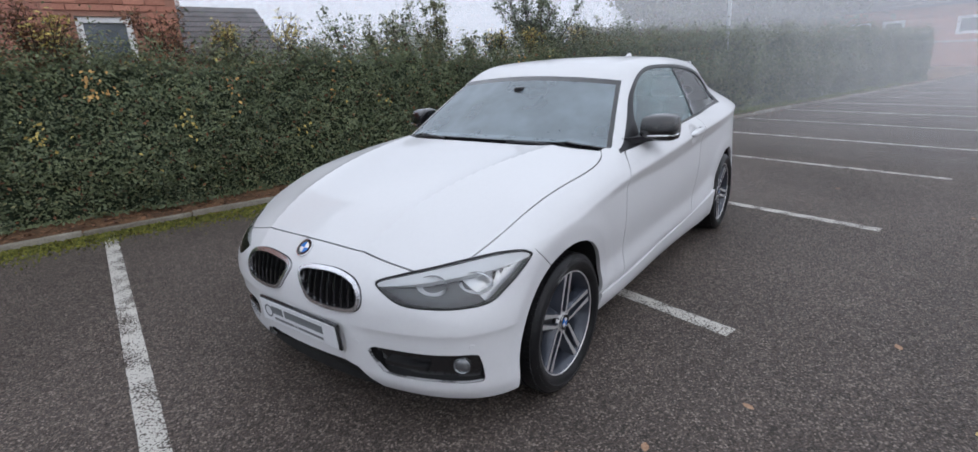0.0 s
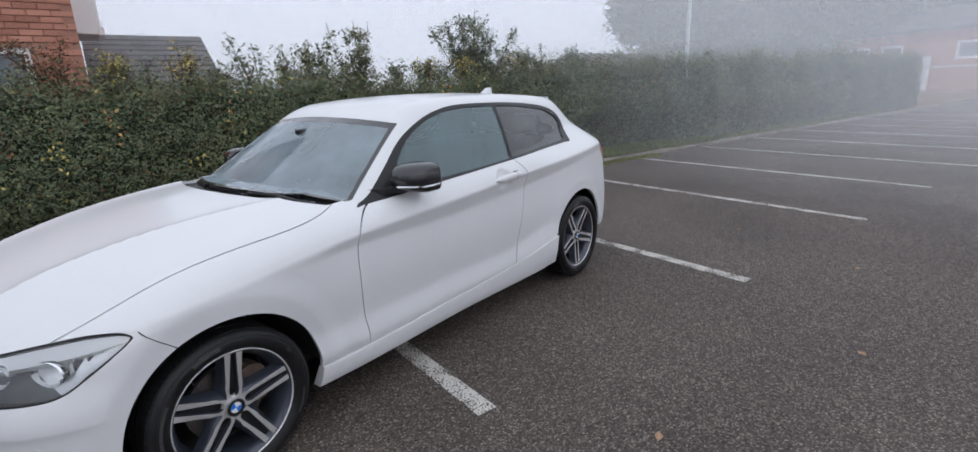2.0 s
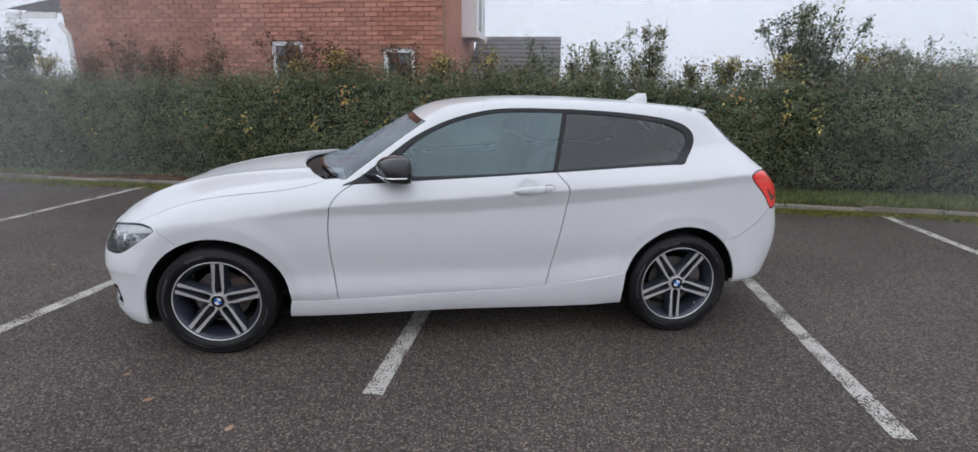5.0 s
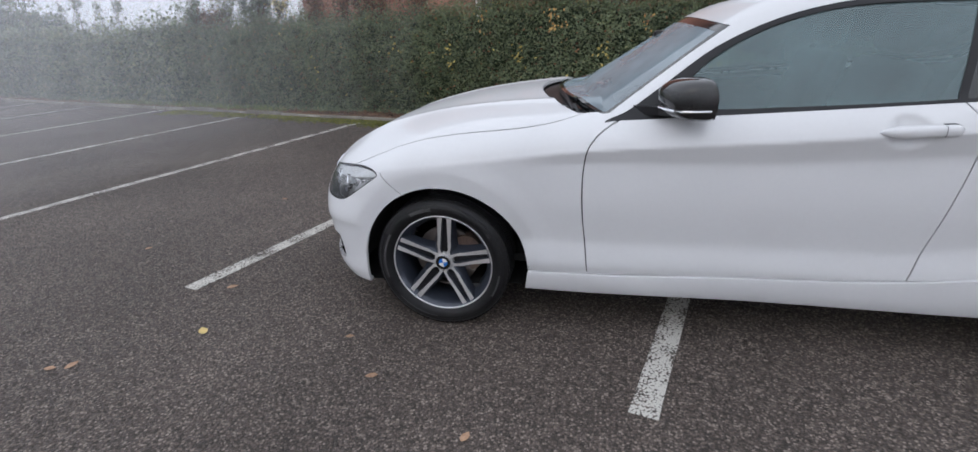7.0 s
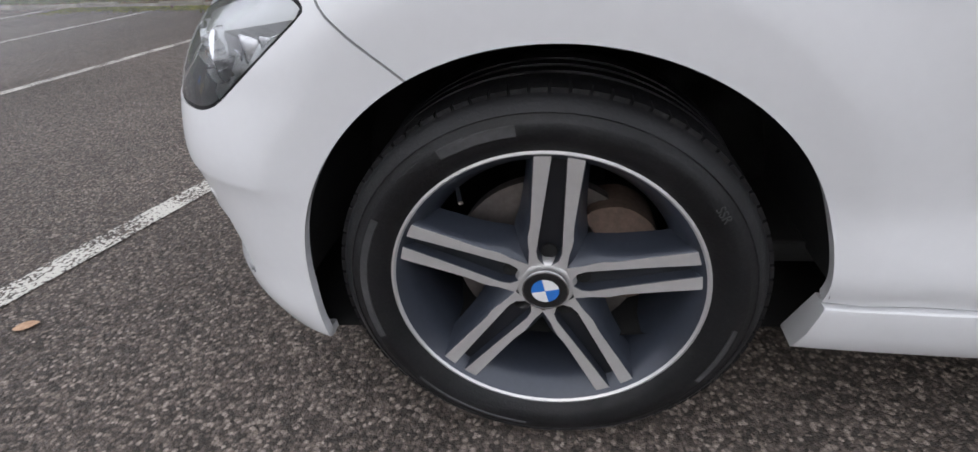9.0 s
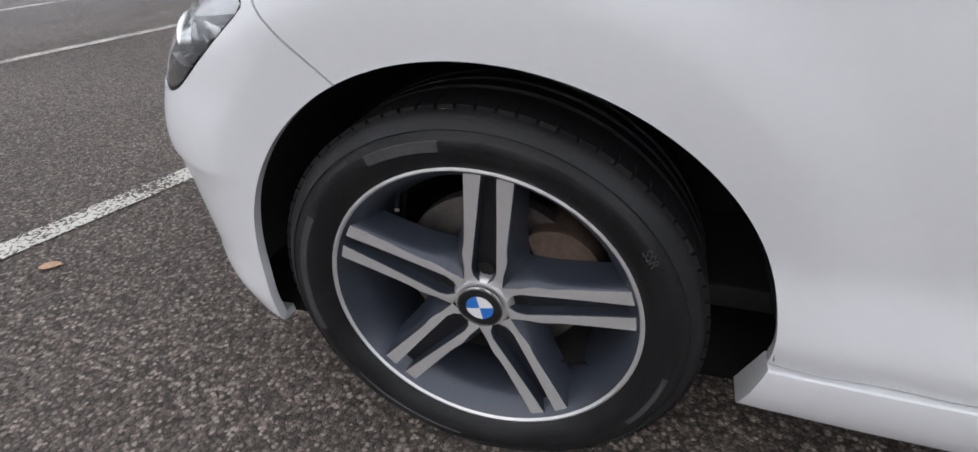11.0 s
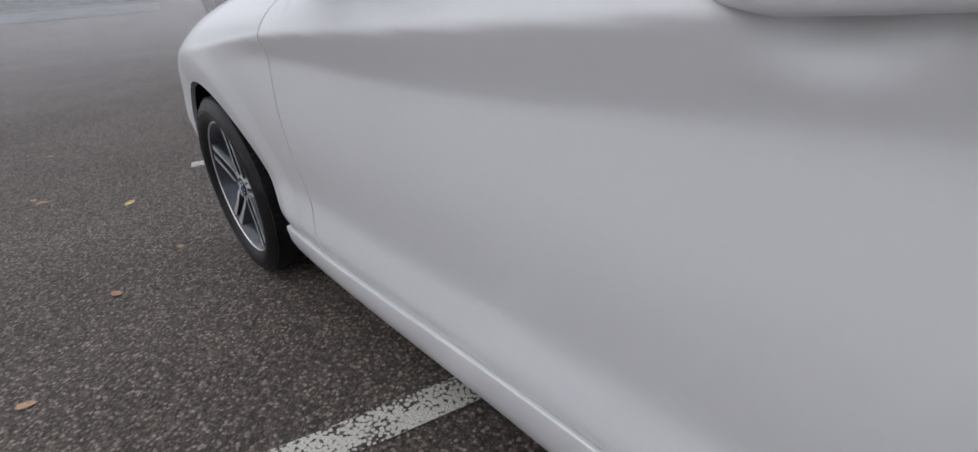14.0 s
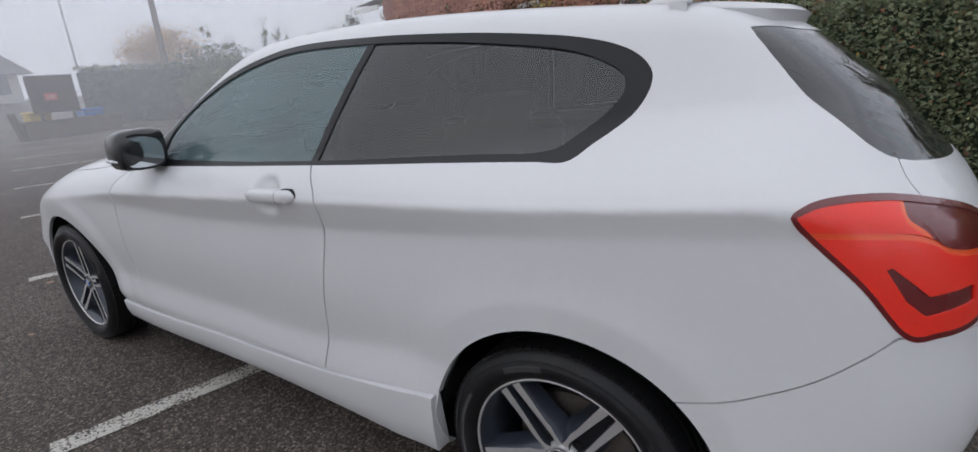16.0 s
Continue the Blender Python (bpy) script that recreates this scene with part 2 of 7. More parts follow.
def lathe(profile, seg=64, axis="y"):
    """Turns (radius, along) pairs round an axis."""
    bm = bmesh.new()
    rings = []
    for i in range(seg):
        a = 2 * math.pi * i / seg
        c, s = math.cos(a), math.sin(a)
        rings.append([bm.verts.new((r * c, d, r * s) if axis == "y" else (r * c, r * s, d)) for r, d in profile])
    for i in range(seg):
        a, b = rings[i], rings[(i + 1) % seg]
        for j in range(len(profile) - 1):
            bm.faces.new((a[j], b[j], b[j + 1], a[j + 1]))
    bmesh.ops.remove_doubles(bm, verts=bm.verts[:], dist=1e-6)
    return bm


def prism(outline, lo, hi, axis="y", bevel=0.0):
    """A solid from a closed outline of (x, z) pairs, from lo to hi along y (or (x, y) pairs along z)."""
    bm = bmesh.new()
    put = (lambda p, d: (p[0], d, p[1])) if axis == "y" else ((lambda p, d: (p[0], p[1], d)) if axis == "z" else (lambda p, d: (d, p[0], p[1])))
    a = [bm.verts.new(put(p, lo)) for p in outline]
    b = [bm.verts.new(put(p, hi)) for p in outline]
    n = len(outline)
    bm.faces.new(a)
    bm.faces.new(b[::-1])
    for i in range(n):
        bm.faces.new((a[i], b[i], b[(i + 1) % n], a[(i + 1) % n]))
    if bevel:
        edges = [e for e in bm.edges if abs((e.verts[0].co - e.verts[1].co).length) > 0]
        bmesh.ops.bevel(bm, geom=edges, offset=bevel, segments=2, affect="EDGES", profile=0.5)
    return bm


def tube(points, radius, seg=8, taper=1.0):
    bm = bmesh.new()
    pts = [Vector(p) for p in points]
    rings = []
    for i, p in enumerate(pts):
        d = (pts[min(i + 1, len(pts) - 1)] - pts[max(i - 1, 0)]).normalized()
        u = d.orthogonal().normalized()
        w = d.cross(u)
        r = radius * (1 + (taper - 1) * i / max(1, len(pts) - 1))
        rings.append([bm.verts.new(p + r * (math.cos(2 * math.pi * k / seg) * u + math.sin(2 * math.pi * k / seg) * w)) for k in range(seg)])
    for a, b in zip(rings, rings[1:]):
        for k in range(seg):
            bm.faces.new((a[k], a[(k + 1) % seg], b[(k + 1) % seg], b[k]))
    bm.faces.new(rings[0][::-1])
    bm.faces.new(rings[-1])
    return bm


def merge(*bms):
    """Several bmeshes as one."""
    out = bms[0]
    for other in bms[1:]:
        me = bpy.data.meshes.new("merge")
        other.to_mesh(me)
        out.from_mesh(me)
        other.free()
        bpy.data.meshes.remove(me)
    return out


def loop_curve(points, per=12):
    """A closed smooth outline through points, as a dense polygon."""
    p = np.array(points, float)
    n, out = len(p), []
    for i in range(n):
        a, b, c, d = p[i - 1], p[i], p[(i + 1) % n], p[(i + 2) % n]
        for t in np.arange(per) / per:
            out.append(0.5 * (2 * b + (c - a) * t + (2 * a - 5 * b + 4 * c - d) * t**2 + (3 * b - a - 3 * c + d) * t**3))
    return np.array(out)


def open_curve(points, per=12):
    """A smooth open line through points."""
    p = np.array(points, float)
    p = np.concatenate([[2 * p[0] - p[1]], p, [2 * p[-1] - p[-2]]])
    out = []
    for a, b, c, d in zip(p, p[1:], p[2:], p[3:]):
        for t in np.arange(per) / per:
            out.append(0.5 * (2 * b + (c - a) * t + (2 * a - 5 * b + 4 * c - d) * t**2 + (3 * b - a - 3 * c + d) * t**3))
    return np.array(out + [p[-2]])


def polygon_field(poly):
    """Signed distance to a closed polygon, below nought inside."""
    a, b = poly, np.roll(poly, -1, 0)
    d = b - a
    dd = np.maximum((d * d).sum(1), 1e-12)

    def value(px, pz):
        q = np.stack([px, pz], -1)
        out = np.full(len(q), 1e9)
        inside = np.zeros(len(q), bool)
        for i in range(len(a)):
            w = q - a[i]
            t = np.clip((w @ d[i]) / dd[i], 0, 1)
            out = np.minimum(out, ((w - t[:, None] * d[i]) ** 2).sum(1))
            cross = (a[i, 1] > q[:, 1]) != (b[i, 1] > q[:, 1])
            if d[i, 1]:
                inside ^= cross & (q[:, 0] < a[i, 0] + (q[:, 1] - a[i, 1]) * d[i, 0] / d[i, 1])
        return np.sqrt(out) * np.where(inside, -1, 1)

    return value


def path_field(points):
    """Signed distance to an open smooth line of (p, q) pairs: above nought to the right of its way."""
    p = np.array(points, float)
    ext = np.concatenate([[2 * p[0] - p[1]], p, [2 * p[-1] - p[-2]]])
    dense = []
    for i in range(1, len(ext) - 2):
        a, b, c, d = ext[i - 1 : i + 3]
        for t in np.arange(10) / 10:
            dense.append(0.5 * (2 * b + (c - a) * t + (2 * a - 5 * b + 4 * c - d) * t**2 + (3 * b - a - 3 * c + d) * t**3))
    dense.append(p[-1])
    dense = np.array(dense)
    first, last = dense[0] - dense[1], dense[-1] - dense[-2]
    dense = np.concatenate([[dense[0] + 30 * first], dense, [dense[-1] + 30 * last]])
    a, b = dense[:-1], dense[1:]
    d = b - a
    dd = np.maximum((d * d).sum(1), 1e-12)

    def value(px, pz):
        q = np.stack([px, pz], -1)
        best, sign = np.full(len(q), 1e9), np.ones(len(q))
        for i in range(len(a)):
            w = q - a[i]
            t = np.clip((w @ d[i]) / dd[i], 0, 1)
            far = ((w - t[:, None] * d[i]) ** 2).sum(1)
            side = d[i, 1] * w[:, 0] - d[i, 0] * w[:, 1]
            near = far < best - 1e-12
            best, sign = np.where(near, far, best), np.where(near, np.where(side > 0, 1, -1), sign)
        return np.sqrt(best) * sign

    return value


# ---- the car park, set out along the bays: a along the hedge, b towards it ----
BAY = pose(0, 0, 0, 0, 0, -15)


def bay(a, b, z=0.0):
    return BAY @ Vector((a, b, z))


def grid_plane(x0, x1, y0, y1, nx, ny, height):
    bm = bmesh.new()
    rows = [[bm.verts.new((x, y, height(x, y))) for x in np.linspace(x0, x1, nx)] for y in np.linspace(y0, y1, ny)]
    for a, b in zip(rows, rows[1:]):
        for i in range(nx - 1):
            bm.faces.new((a[i], a[i + 1], b[i + 1], b[i]))
    return bm


SOIL = material("leaf_litter_soil", (0.055, 0.036, 0.022), 0.95, vary=0.5, scale=6, fine=60, bump=0.8, bump_scale=60, second=(0.16, 0.085, 0.04))
MOSS = material("moss", (0.07, 0.085, 0.018), 0.95, vary=0.4, scale=9, fine=90, bump=0.9, bump_scale=120, second=(0.20, 0.20, 0.035), island=0.3)
GRASS = material("grass_blades", (0.085, 0.135, 0.032), 0.7, vary=0.3, island=0.5, second=(0.19, 0.21, 0.07))
KERB = material("concrete_edging", (0.17, 0.145, 0.11), 0.9, vary=0.3, scale=5, fine=80, bump=0.5, bump_scale=150, second=(0.26, 0.24, 0.20), objectwise=0.2)
LEAF = material("hedge_leaf", (0.072, 0.106, 0.051), 0.50, vary=0.30, scale=1.6, fine=6, island=0.26, second=(0.138, 0.164, 0.080))
LEAF_ORANGE = material("orange_leaf", (0.38, 0.19, 0.055), 0.6, vary=0.25, island=0.4, second=(0.50, 0.31, 0.10))
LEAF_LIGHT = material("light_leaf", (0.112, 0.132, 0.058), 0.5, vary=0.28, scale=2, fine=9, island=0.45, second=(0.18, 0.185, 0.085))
LEAF_YELLOW = material("yellow_leaf", (0.34, 0.25, 0.05), 0.6, vary=0.25, island=0.4, second=(0.50, 0.41, 0.12))
BIN_YELLOW = material("yellow_plastic", (0.55, 0.38, 0.06), 0.5, vary=0.08)
LEAF_BROWN = material("dead_leaf", (0.085, 0.038, 0.022), 0.8, vary=0.35, island=0.5, second=(0.20, 0.10, 0.05))
TWIG = material("twig_bark", (0.06, 0.04, 0.03), 0.9, vary=0.3, bump=0.4)
# dark green holding the shade between the leaves, put into the core's colour
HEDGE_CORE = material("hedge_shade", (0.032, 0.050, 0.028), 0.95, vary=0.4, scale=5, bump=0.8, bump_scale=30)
BRICK = material("red_brick", (0.37, 0.155, 0.108), 0.85, vary=0.15, scale=2, fine=40, bump=0.3, bump_scale=90, objectwise=0.4, island=0.3, second=(0.47, 0.22, 0.155))
MORTAR = material("mortar", (0.36, 0.19, 0.14), 0.95, vary=0.15)
WHITE_FRAME = material("white_window_plastic", (0.84, 0.84, 0.84), 0.4, vary=0.04)
PANE = material("dim_window_pane", (0.10, 0.12, 0.14), 0.08, vary=0.3, scale=2, coat=0.5)
SLATE = material("grey_roof_tile", (0.085, 0.078, 0.078), 0.8, vary=0.25, scale=3, fine=30, island=0.4, objectwise=0.3)
GALV = material("galvanised_post", (0.58, 0.60, 0.62), 0.5, metal=0.2, vary=0.15)
BOARD = material("brown_sign_board", (0.045, 0.022, 0.02), 0.6, vary=0.1)
LEAF_BROWN_DRY = material('dry_leaf', (0.30, 0.16, 0.09), 0.7, vary=0.25, scale=30, second=(0.42, 0.27, 0.17))
LEAF_PALE = material('pale_leaf', (0.55, 0.42, 0.16), 0.7, vary=0.2, scale=30)
SIGN_RED = material("sign_red", (0.55, 0.10, 0.08), 0.6, vary=0.05)
RENDERED = material("pale_render", (0.55, 0.53, 0.50), 0.9, vary=0.08)
TIMBER = material("timber_boards", (0.11, 0.085, 0.065), 0.85, vary=0.25, island=0.3)

def rise(x):
    """The ground climbs a little towards the road."""
    return 0.06 * min(20.0, max(0.0, -18.0 - x))


def ground_sheet():
    bm = bmesh.new()
    rows = [[bm.verts.new((x, y, rise(x))) for y in (-300, -10, 10, 300)] for x in (-300, -38, -18, 300)]
    for a, b in zip(rows, rows[1:]):
        for i in range(3):
            bm.faces.new((a[i], b[i], b[i + 1], a[i + 1]))
    return bm


ground = tagged(part("ground", ground_sheet(), ASPHALT), "dark damp asphalt car park with exposed stones", "car park", kind="structure")

# bay lines
for k in range(-7, 14):
    a0 = {0: -1.33, 1: 1.19, 2: 3.61, 3: 6.06}.get(k, 6.06 + 2.25 * (k - 3) if k > 3 else -1.41 + 2.65 * k)
    b0, b1 = -1.07 + 0.015 * math.sin(5 * k), 3.70 - 0.022 * a0
    bm = bmesh.new()
    n = 60
    rows = []
    for i in range(n + 1):
        b = b0 + (b1 - b0) * i / n
        wob = [0.004 * noise.noise((k * 7.1 + s, b * 9, 0)) for s in (0, 3)]
        a = a0 + (0.024 * (b + 1.07) if k == 0 else 0)
        rows.append([bm.verts.new((a - 0.052 + wob[0], b, 0.004)), bm.verts.new((a + 0.052 + wob[1], b, 0.004))])
    for p, q in zip(rows, rows[1:]):
        bm.faces.new((p[0], p[1], q[1], q[0]))
    line = part("bay_line", bm, ROAD_PAINT, None, "", False, BAY)
    tagged(line, "worn white painted parking bay line", "road marking", "bay lines", "structure")

# the strip behind the kerb
def bank(x, y):
    return 0.03 + 0.05 * min(1, max(0, y / 0.5)) + 0.02 * noise.noise((x * 1.5, y * 4, 0))
verge = part("verge", grid_plane(-30, 45, 0.02, 5.5, 300, 22, bank), SOIL, None, "", True, BAY @ pose(0, 3.80, 0, 0, 0, -1.26))
tagged(verge, "brown soil strip with leaf litter under the hedge", "verge", kind="structure")


def scatter(name, pts, dirs, ups, length, width, mat, parent=None, label="", fold=0.25):
    """Many small folded leaves: at pts, pointing along dirs, facing ups."""
    n = len(pts)
    side = np.cross(dirs, ups)
    side /= np.maximum(np.linalg.norm(side, axis=1), 1e-6)[:, None]
    up = np.cross(side, dirs)
    L, W = length[:, None], width[:, None]
    v = np.empty((n, 4, 3))
    v[:, 0] = pts
    v[:, 1] = pts + dirs * L * 0.45 + side * W * 0.5 + up * W * fold
    v[:, 2] = pts + dirs * L
    v[:, 3] = pts + dirs * L * 0.45 - side * W * 0.5 + up * W * fold
    me = bpy.data.meshes.new(name)
    me.vertices.add(4 * n)
    me.vertices.foreach_set("co", v.ravel())
    me.loops.add(4 * n)
    me.loops.foreach_set("vertex_index", np.arange(4 * n, dtype=np.int32))
    me.polygons.add(n)
    me.polygons.foreach_set("loop_start", np.arange(0, 4 * n, 4, dtype=np.int32))
    me.materials.append(mat)
    me.update(calc_edges=True)
    me.validate()
    ob = new(name, me)
    if parent is not None:
        ob.parent = parent
    if label:
        ob["label"] = label
    return ob


def unit(q):
    return q / np.maximum(np.linalg.norm(q, axis=1), 1e-9)[:, None]


def smooth_noise(q, seed, scale):
    """A cheap sum of waves."""
    r = np.random.RandomState(seed)
    out = np.zeros(len(q))
    for i in range(6):
        k = r.normal(size=q.shape[1]) * scale * (1 + i * 0.5)
        out += np.sin(q @ k + r.uniform(0, 6.28)) / (1 + i * 0.5)
    return out / 2.5


RS = np.random.RandomState(11)
BAY3 = np.array(BAY.to_3x3())


def hedge_height(a):
    q = np.asarray(a, float)[:, None]
    base = np.interp(q[:, 0], [-30, -12, -7, -3, 0, 2, 5, 9, 14, 30], [1.50, 1.52, 1.47, 1.52, 1.55, 1.52, 1.55, 1.74, 1.74, 1.9])
    return base + 0.11 * smooth_noise(q, 5, 1.7) + 0.10 * smooth_noise(q, 6, 5) + 0.12 * (q[:, 0] > 10) * smooth_noise(q, 9, 0.8)


def foot_setback(a, z):
    """Beyond the fourth bay the hedge's foot stands back from the kerb."""
    a = np.asarray(a, float)
    k = np.clip((a - 3.4) / 2.2, 0, 1) * np.clip((11.0 - a) / 1.5, 0, 1)
    return 0.55 * k * k * (3 - 2 * k) * np.clip(1.15 - np.asarray(z, float) / 0.8, 0, 1)


def hedge_face(a, z):
    q = np.stack([a, z], -1)
    return 4.14 - 0.022 * a + 0.13 * smooth_noise(q, 7, 1.6) + 0.10 * smooth_noise(q, 8, 4) + 0.05 * smooth_noise(q, 17, 9) + 0.10 * (z / 1.8) ** 2 - 0.05 * np.sin(np.clip(z / 1.7, 0, 1) * 3.1) + foot_setback(a, z)


hedge = thing("hedge", bay(0, 4.6), "dense dark green clipped hedge with yellowing leaves along the car park", "hedge")


def hedge_leaves(n, a0, a1, size, mat, seed, top=0.22, deep=0.10):
    r = np.random.RandomState(seed)
    a = r.uniform(a0, a1, n)
    h = hedge_height(a)
    on_top = r.rand(n) < top
    z = np.where(on_top, h + r.uniform(-0.14, 0.06, n) + r.exponential(0.09, n), h * r.rand(n) ** 0.9)
    b = hedge_face(a, np.minimum(z, 1.8)) + r.exponential(deep, n) - 0.06
    b = np.where(on_top, 4.2 - 0.022 * a + 1.1 * r.rand(n) ** 1.5, b)
    z = np.maximum(z, 0.10)
    p = np.stack([a, b, z], -1)
    out = np.stack([r.normal(0, 0.5, n), np.where(on_top, -0.5, -1.0) + r.normal(0, 0.4, n), np.where(on_top, 0.9, 0.35) + r.normal(0, 0.45, n)], -1)
    way = unit(np.stack([r.normal(0, 1, n), -0.35 + r.normal(0, 0.6, n), -0.1 + r.normal(0, 0.7, n)], -1))
    s = size * r.uniform(0.6, 1.35, n)
    return scatter("hedge_leaves", p @ BAY3.T - np.array(hedge.location), way @ BAY3.T, unit(out) @ BAY3.T, s, s * r.uniform(0.42, 0.6, n), mat, hedge)


hedge_leaves(150000, -9, 10, 0.038, LEAF, 1)["kind"] = "stuff"
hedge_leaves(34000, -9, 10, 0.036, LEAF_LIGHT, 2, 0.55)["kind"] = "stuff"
hedge_leaves(260, -9, 10, 0.05, LEAF_YELLOW, 3, 0.6, 0.02)["kind"] = "stuff"
hedge_leaves(6500, -9, 10, 0.042, LEAF_BROWN, 4, 0.5, 0.05)["kind"] = "stuff"
hedge_leaves(60000, 10, 26, 0.060, LEAF, 5)["kind"] = "stuff"
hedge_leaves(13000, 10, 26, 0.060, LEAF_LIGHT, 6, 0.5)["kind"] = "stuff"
hedge_leaves(30000, -30, -9, 0.08, LEAF, 7)["kind"] = "stuff"
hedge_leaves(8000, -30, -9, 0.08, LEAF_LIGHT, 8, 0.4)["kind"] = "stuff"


def leaf_sprays(places, mat, seed, label):
    """Small hanging sprays of turned leaves on the hedge's face."""
    r = np.random.RandomState(seed)
    pts = []
    for a, z, n in places:
        b = float(hedge_face(np.array([a]), np.array([z]))[0]) - 0.08
        for k in range(n):
            t = r.rand()
            pts.append((a + 0.05 * r.normal() + 0.05 * t, b - 0.03 * r.rand(), z + 0.09 * r.normal() - 0.12 * t))
    p = np.array(pts)
    n = len(p)
    way = unit(np.stack([r.normal(0, 0.5, n), r.normal(-0.3, 0.3, n), r.normal(-0.7, 0.4, n)], -1))
    up = unit(np.stack([r.normal(0, 0.4, n), np.full(n, -1.0), r.normal(0.4, 0.3, n)], -1))
    s = r.uniform(0.03, 0.055, n)
    scatter("leaf_spray", p @ BAY3.T - np.array(hedge.location), way @ BAY3.T, up @ BAY3.T, s, s * 0.62, mat, hedge, label)["kind"] = "stuff"


leaf_sprays(((-2.55, 1.05, 16), (-1.55, 1.02, 18), (-0.35, 0.98, 12), (-3.6, 1.15, 8), (0.9, 0.8, 8), (-5.2, 0.95, 7), (2.0, 1.15, 8), (4.9, 1.3, 20), (5.3, 1.2, 16)), LEAF_YELLOW, 41, "yellow leaf sprays")
leaf_sprays(((-1.05, 1.42, 18), (-0.95, 1.35, 12), (0.15, 1.3, 10), (-2.1, 1.4, 8), (4.3, 1.45, 16), (1.3, 1.35, 8)), LEAF_ORANGE, 42, "orange leaf sprays")
# dark solid core behind the leaves, in the painted shade colour
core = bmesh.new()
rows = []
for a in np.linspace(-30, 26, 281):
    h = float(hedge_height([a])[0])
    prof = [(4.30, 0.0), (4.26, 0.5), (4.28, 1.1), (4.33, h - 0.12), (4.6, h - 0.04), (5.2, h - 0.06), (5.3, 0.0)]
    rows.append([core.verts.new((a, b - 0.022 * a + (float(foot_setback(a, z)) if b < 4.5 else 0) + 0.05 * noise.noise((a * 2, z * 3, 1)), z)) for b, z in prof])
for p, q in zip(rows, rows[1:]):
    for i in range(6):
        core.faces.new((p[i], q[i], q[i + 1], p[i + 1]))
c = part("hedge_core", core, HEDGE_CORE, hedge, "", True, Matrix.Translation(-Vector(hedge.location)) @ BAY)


def shrub(name, a, b, z0, height, spread, leaves, mat, size, seed, stems=7, label="", category="shrub", lean=0.25, low=0.25, twig=0.006):
    """Upright stems, each with side twigs, and leaves along them."""
    r = np.random.RandomState(seed)
    root = thing(name, bay(a, b, z0), label, category)
    bms, pts, ways = None, [], []
    for s in range(stems):
        ang, off = r.uniform(0, 6.28), spread * 0.35 * r.rand()
        p = np.array([off * math.cos(ang), off * math.sin(ang), 0.0])
        d = np.array([lean * r.normal(), lean * r.normal(), 1.0])
        hgt = height * r.uniform(0.55, 1.0)
        line = []
        for i in range(7):
            line.append(tuple(p))
            d = d + np.array([r.normal() * 0.10, r.normal() * 0.10, 0])
            p = p + d / np.linalg.norm(d) * hgt / 6
        t = tube(line, twig, 5, 0.35)
        bms = t if bms is None else merge(bms, t)
        for i in range(2, 7):
            for _ in range(2):
                q = np.array(line[i]) if i < 6 else np.array(line[5])
                e = np.array([r.normal(), r.normal(), 0.5 + 0.5 * r.rand()])
                e = e / np.linalg.norm(e) * spread * r.uniform(0.25, 0.6) * (1.15 - i / 8)
                bms = merge(bms, tube([tuple(q), tuple(q + e * 0.5), tuple(q + e + np.array([0, 0, 0.03]))], twig * 0.45, 4, 0.4))
                pts += [q + e * k for k in r.uniform(0.2, 1.1, 6)]
        pts += [np.array(line[i]) + (np.array(line[i + 1]) - np.array(line[i])) * r.rand() for i in range(6) for _ in range(4) if (i + 1) / 6 > low]
    part("branchwork", bms, TWIG, root)["kind"] = "stuff"
    pts = np.array(pts)
    pick = pts[r.randint(0, len(pts), leaves)] + r.normal(0, 0.028, (leaves, 3)) * (1 + spread)
    way = unit(np.stack([r.normal(0, 1, leaves), r.normal(0, 1, leaves), r.normal(0.1, 0.7, leaves)], -1))
    up = unit(np.stack([r.normal(0, 0.6, leaves), r.normal(-0.3, 0.6, leaves), np.ones(leaves)], -1))
    s = size * r.uniform(0.6, 1.3, leaves)
    scatter("foliage", pick, way, up, s, s * 0.5, mat, root)["kind"] = "stuff"
    return root


# brown seed-headed shrubs before the house, fresh shoots and small trees on the hedge
for i, (a, h) in enumerate(((-5.6, 0.55), (-5.0, 0.75), (-4.6, 0.6), (-4.2, 0.45), (-3.45, 0.75), (-2.2, 0.8), (-1.95, 0.75), (-1.4, 0.5), (-1.15, 0.5), (-0.2, 0.6))):
    shrub("dead_shrub", a, 4.65 + 0.1 * (i % 3), 1.40, h + 0.22, 0.45, 900, LEAF_BROWN, 0.045, 100 + i, 8, "bare reddish brown shrub with dried leaves above the hedge")
for i, (a, h) in enumerate(((-6.2, 0.4), (-1.25, 0.5), (0.3, 0.40), (1.0, 0.55), (-1.9, 0.3), (4.35, 0.35), (5.0, 0.4), (6.1, 0.45))):
    shrub("yellow_shrub", a, 4.5, 1.6, h, 0.40, 230, LEAF_YELLOW, 0.045, 130 + i, 7, "shrub with yellow autumn leaves above the hedge")
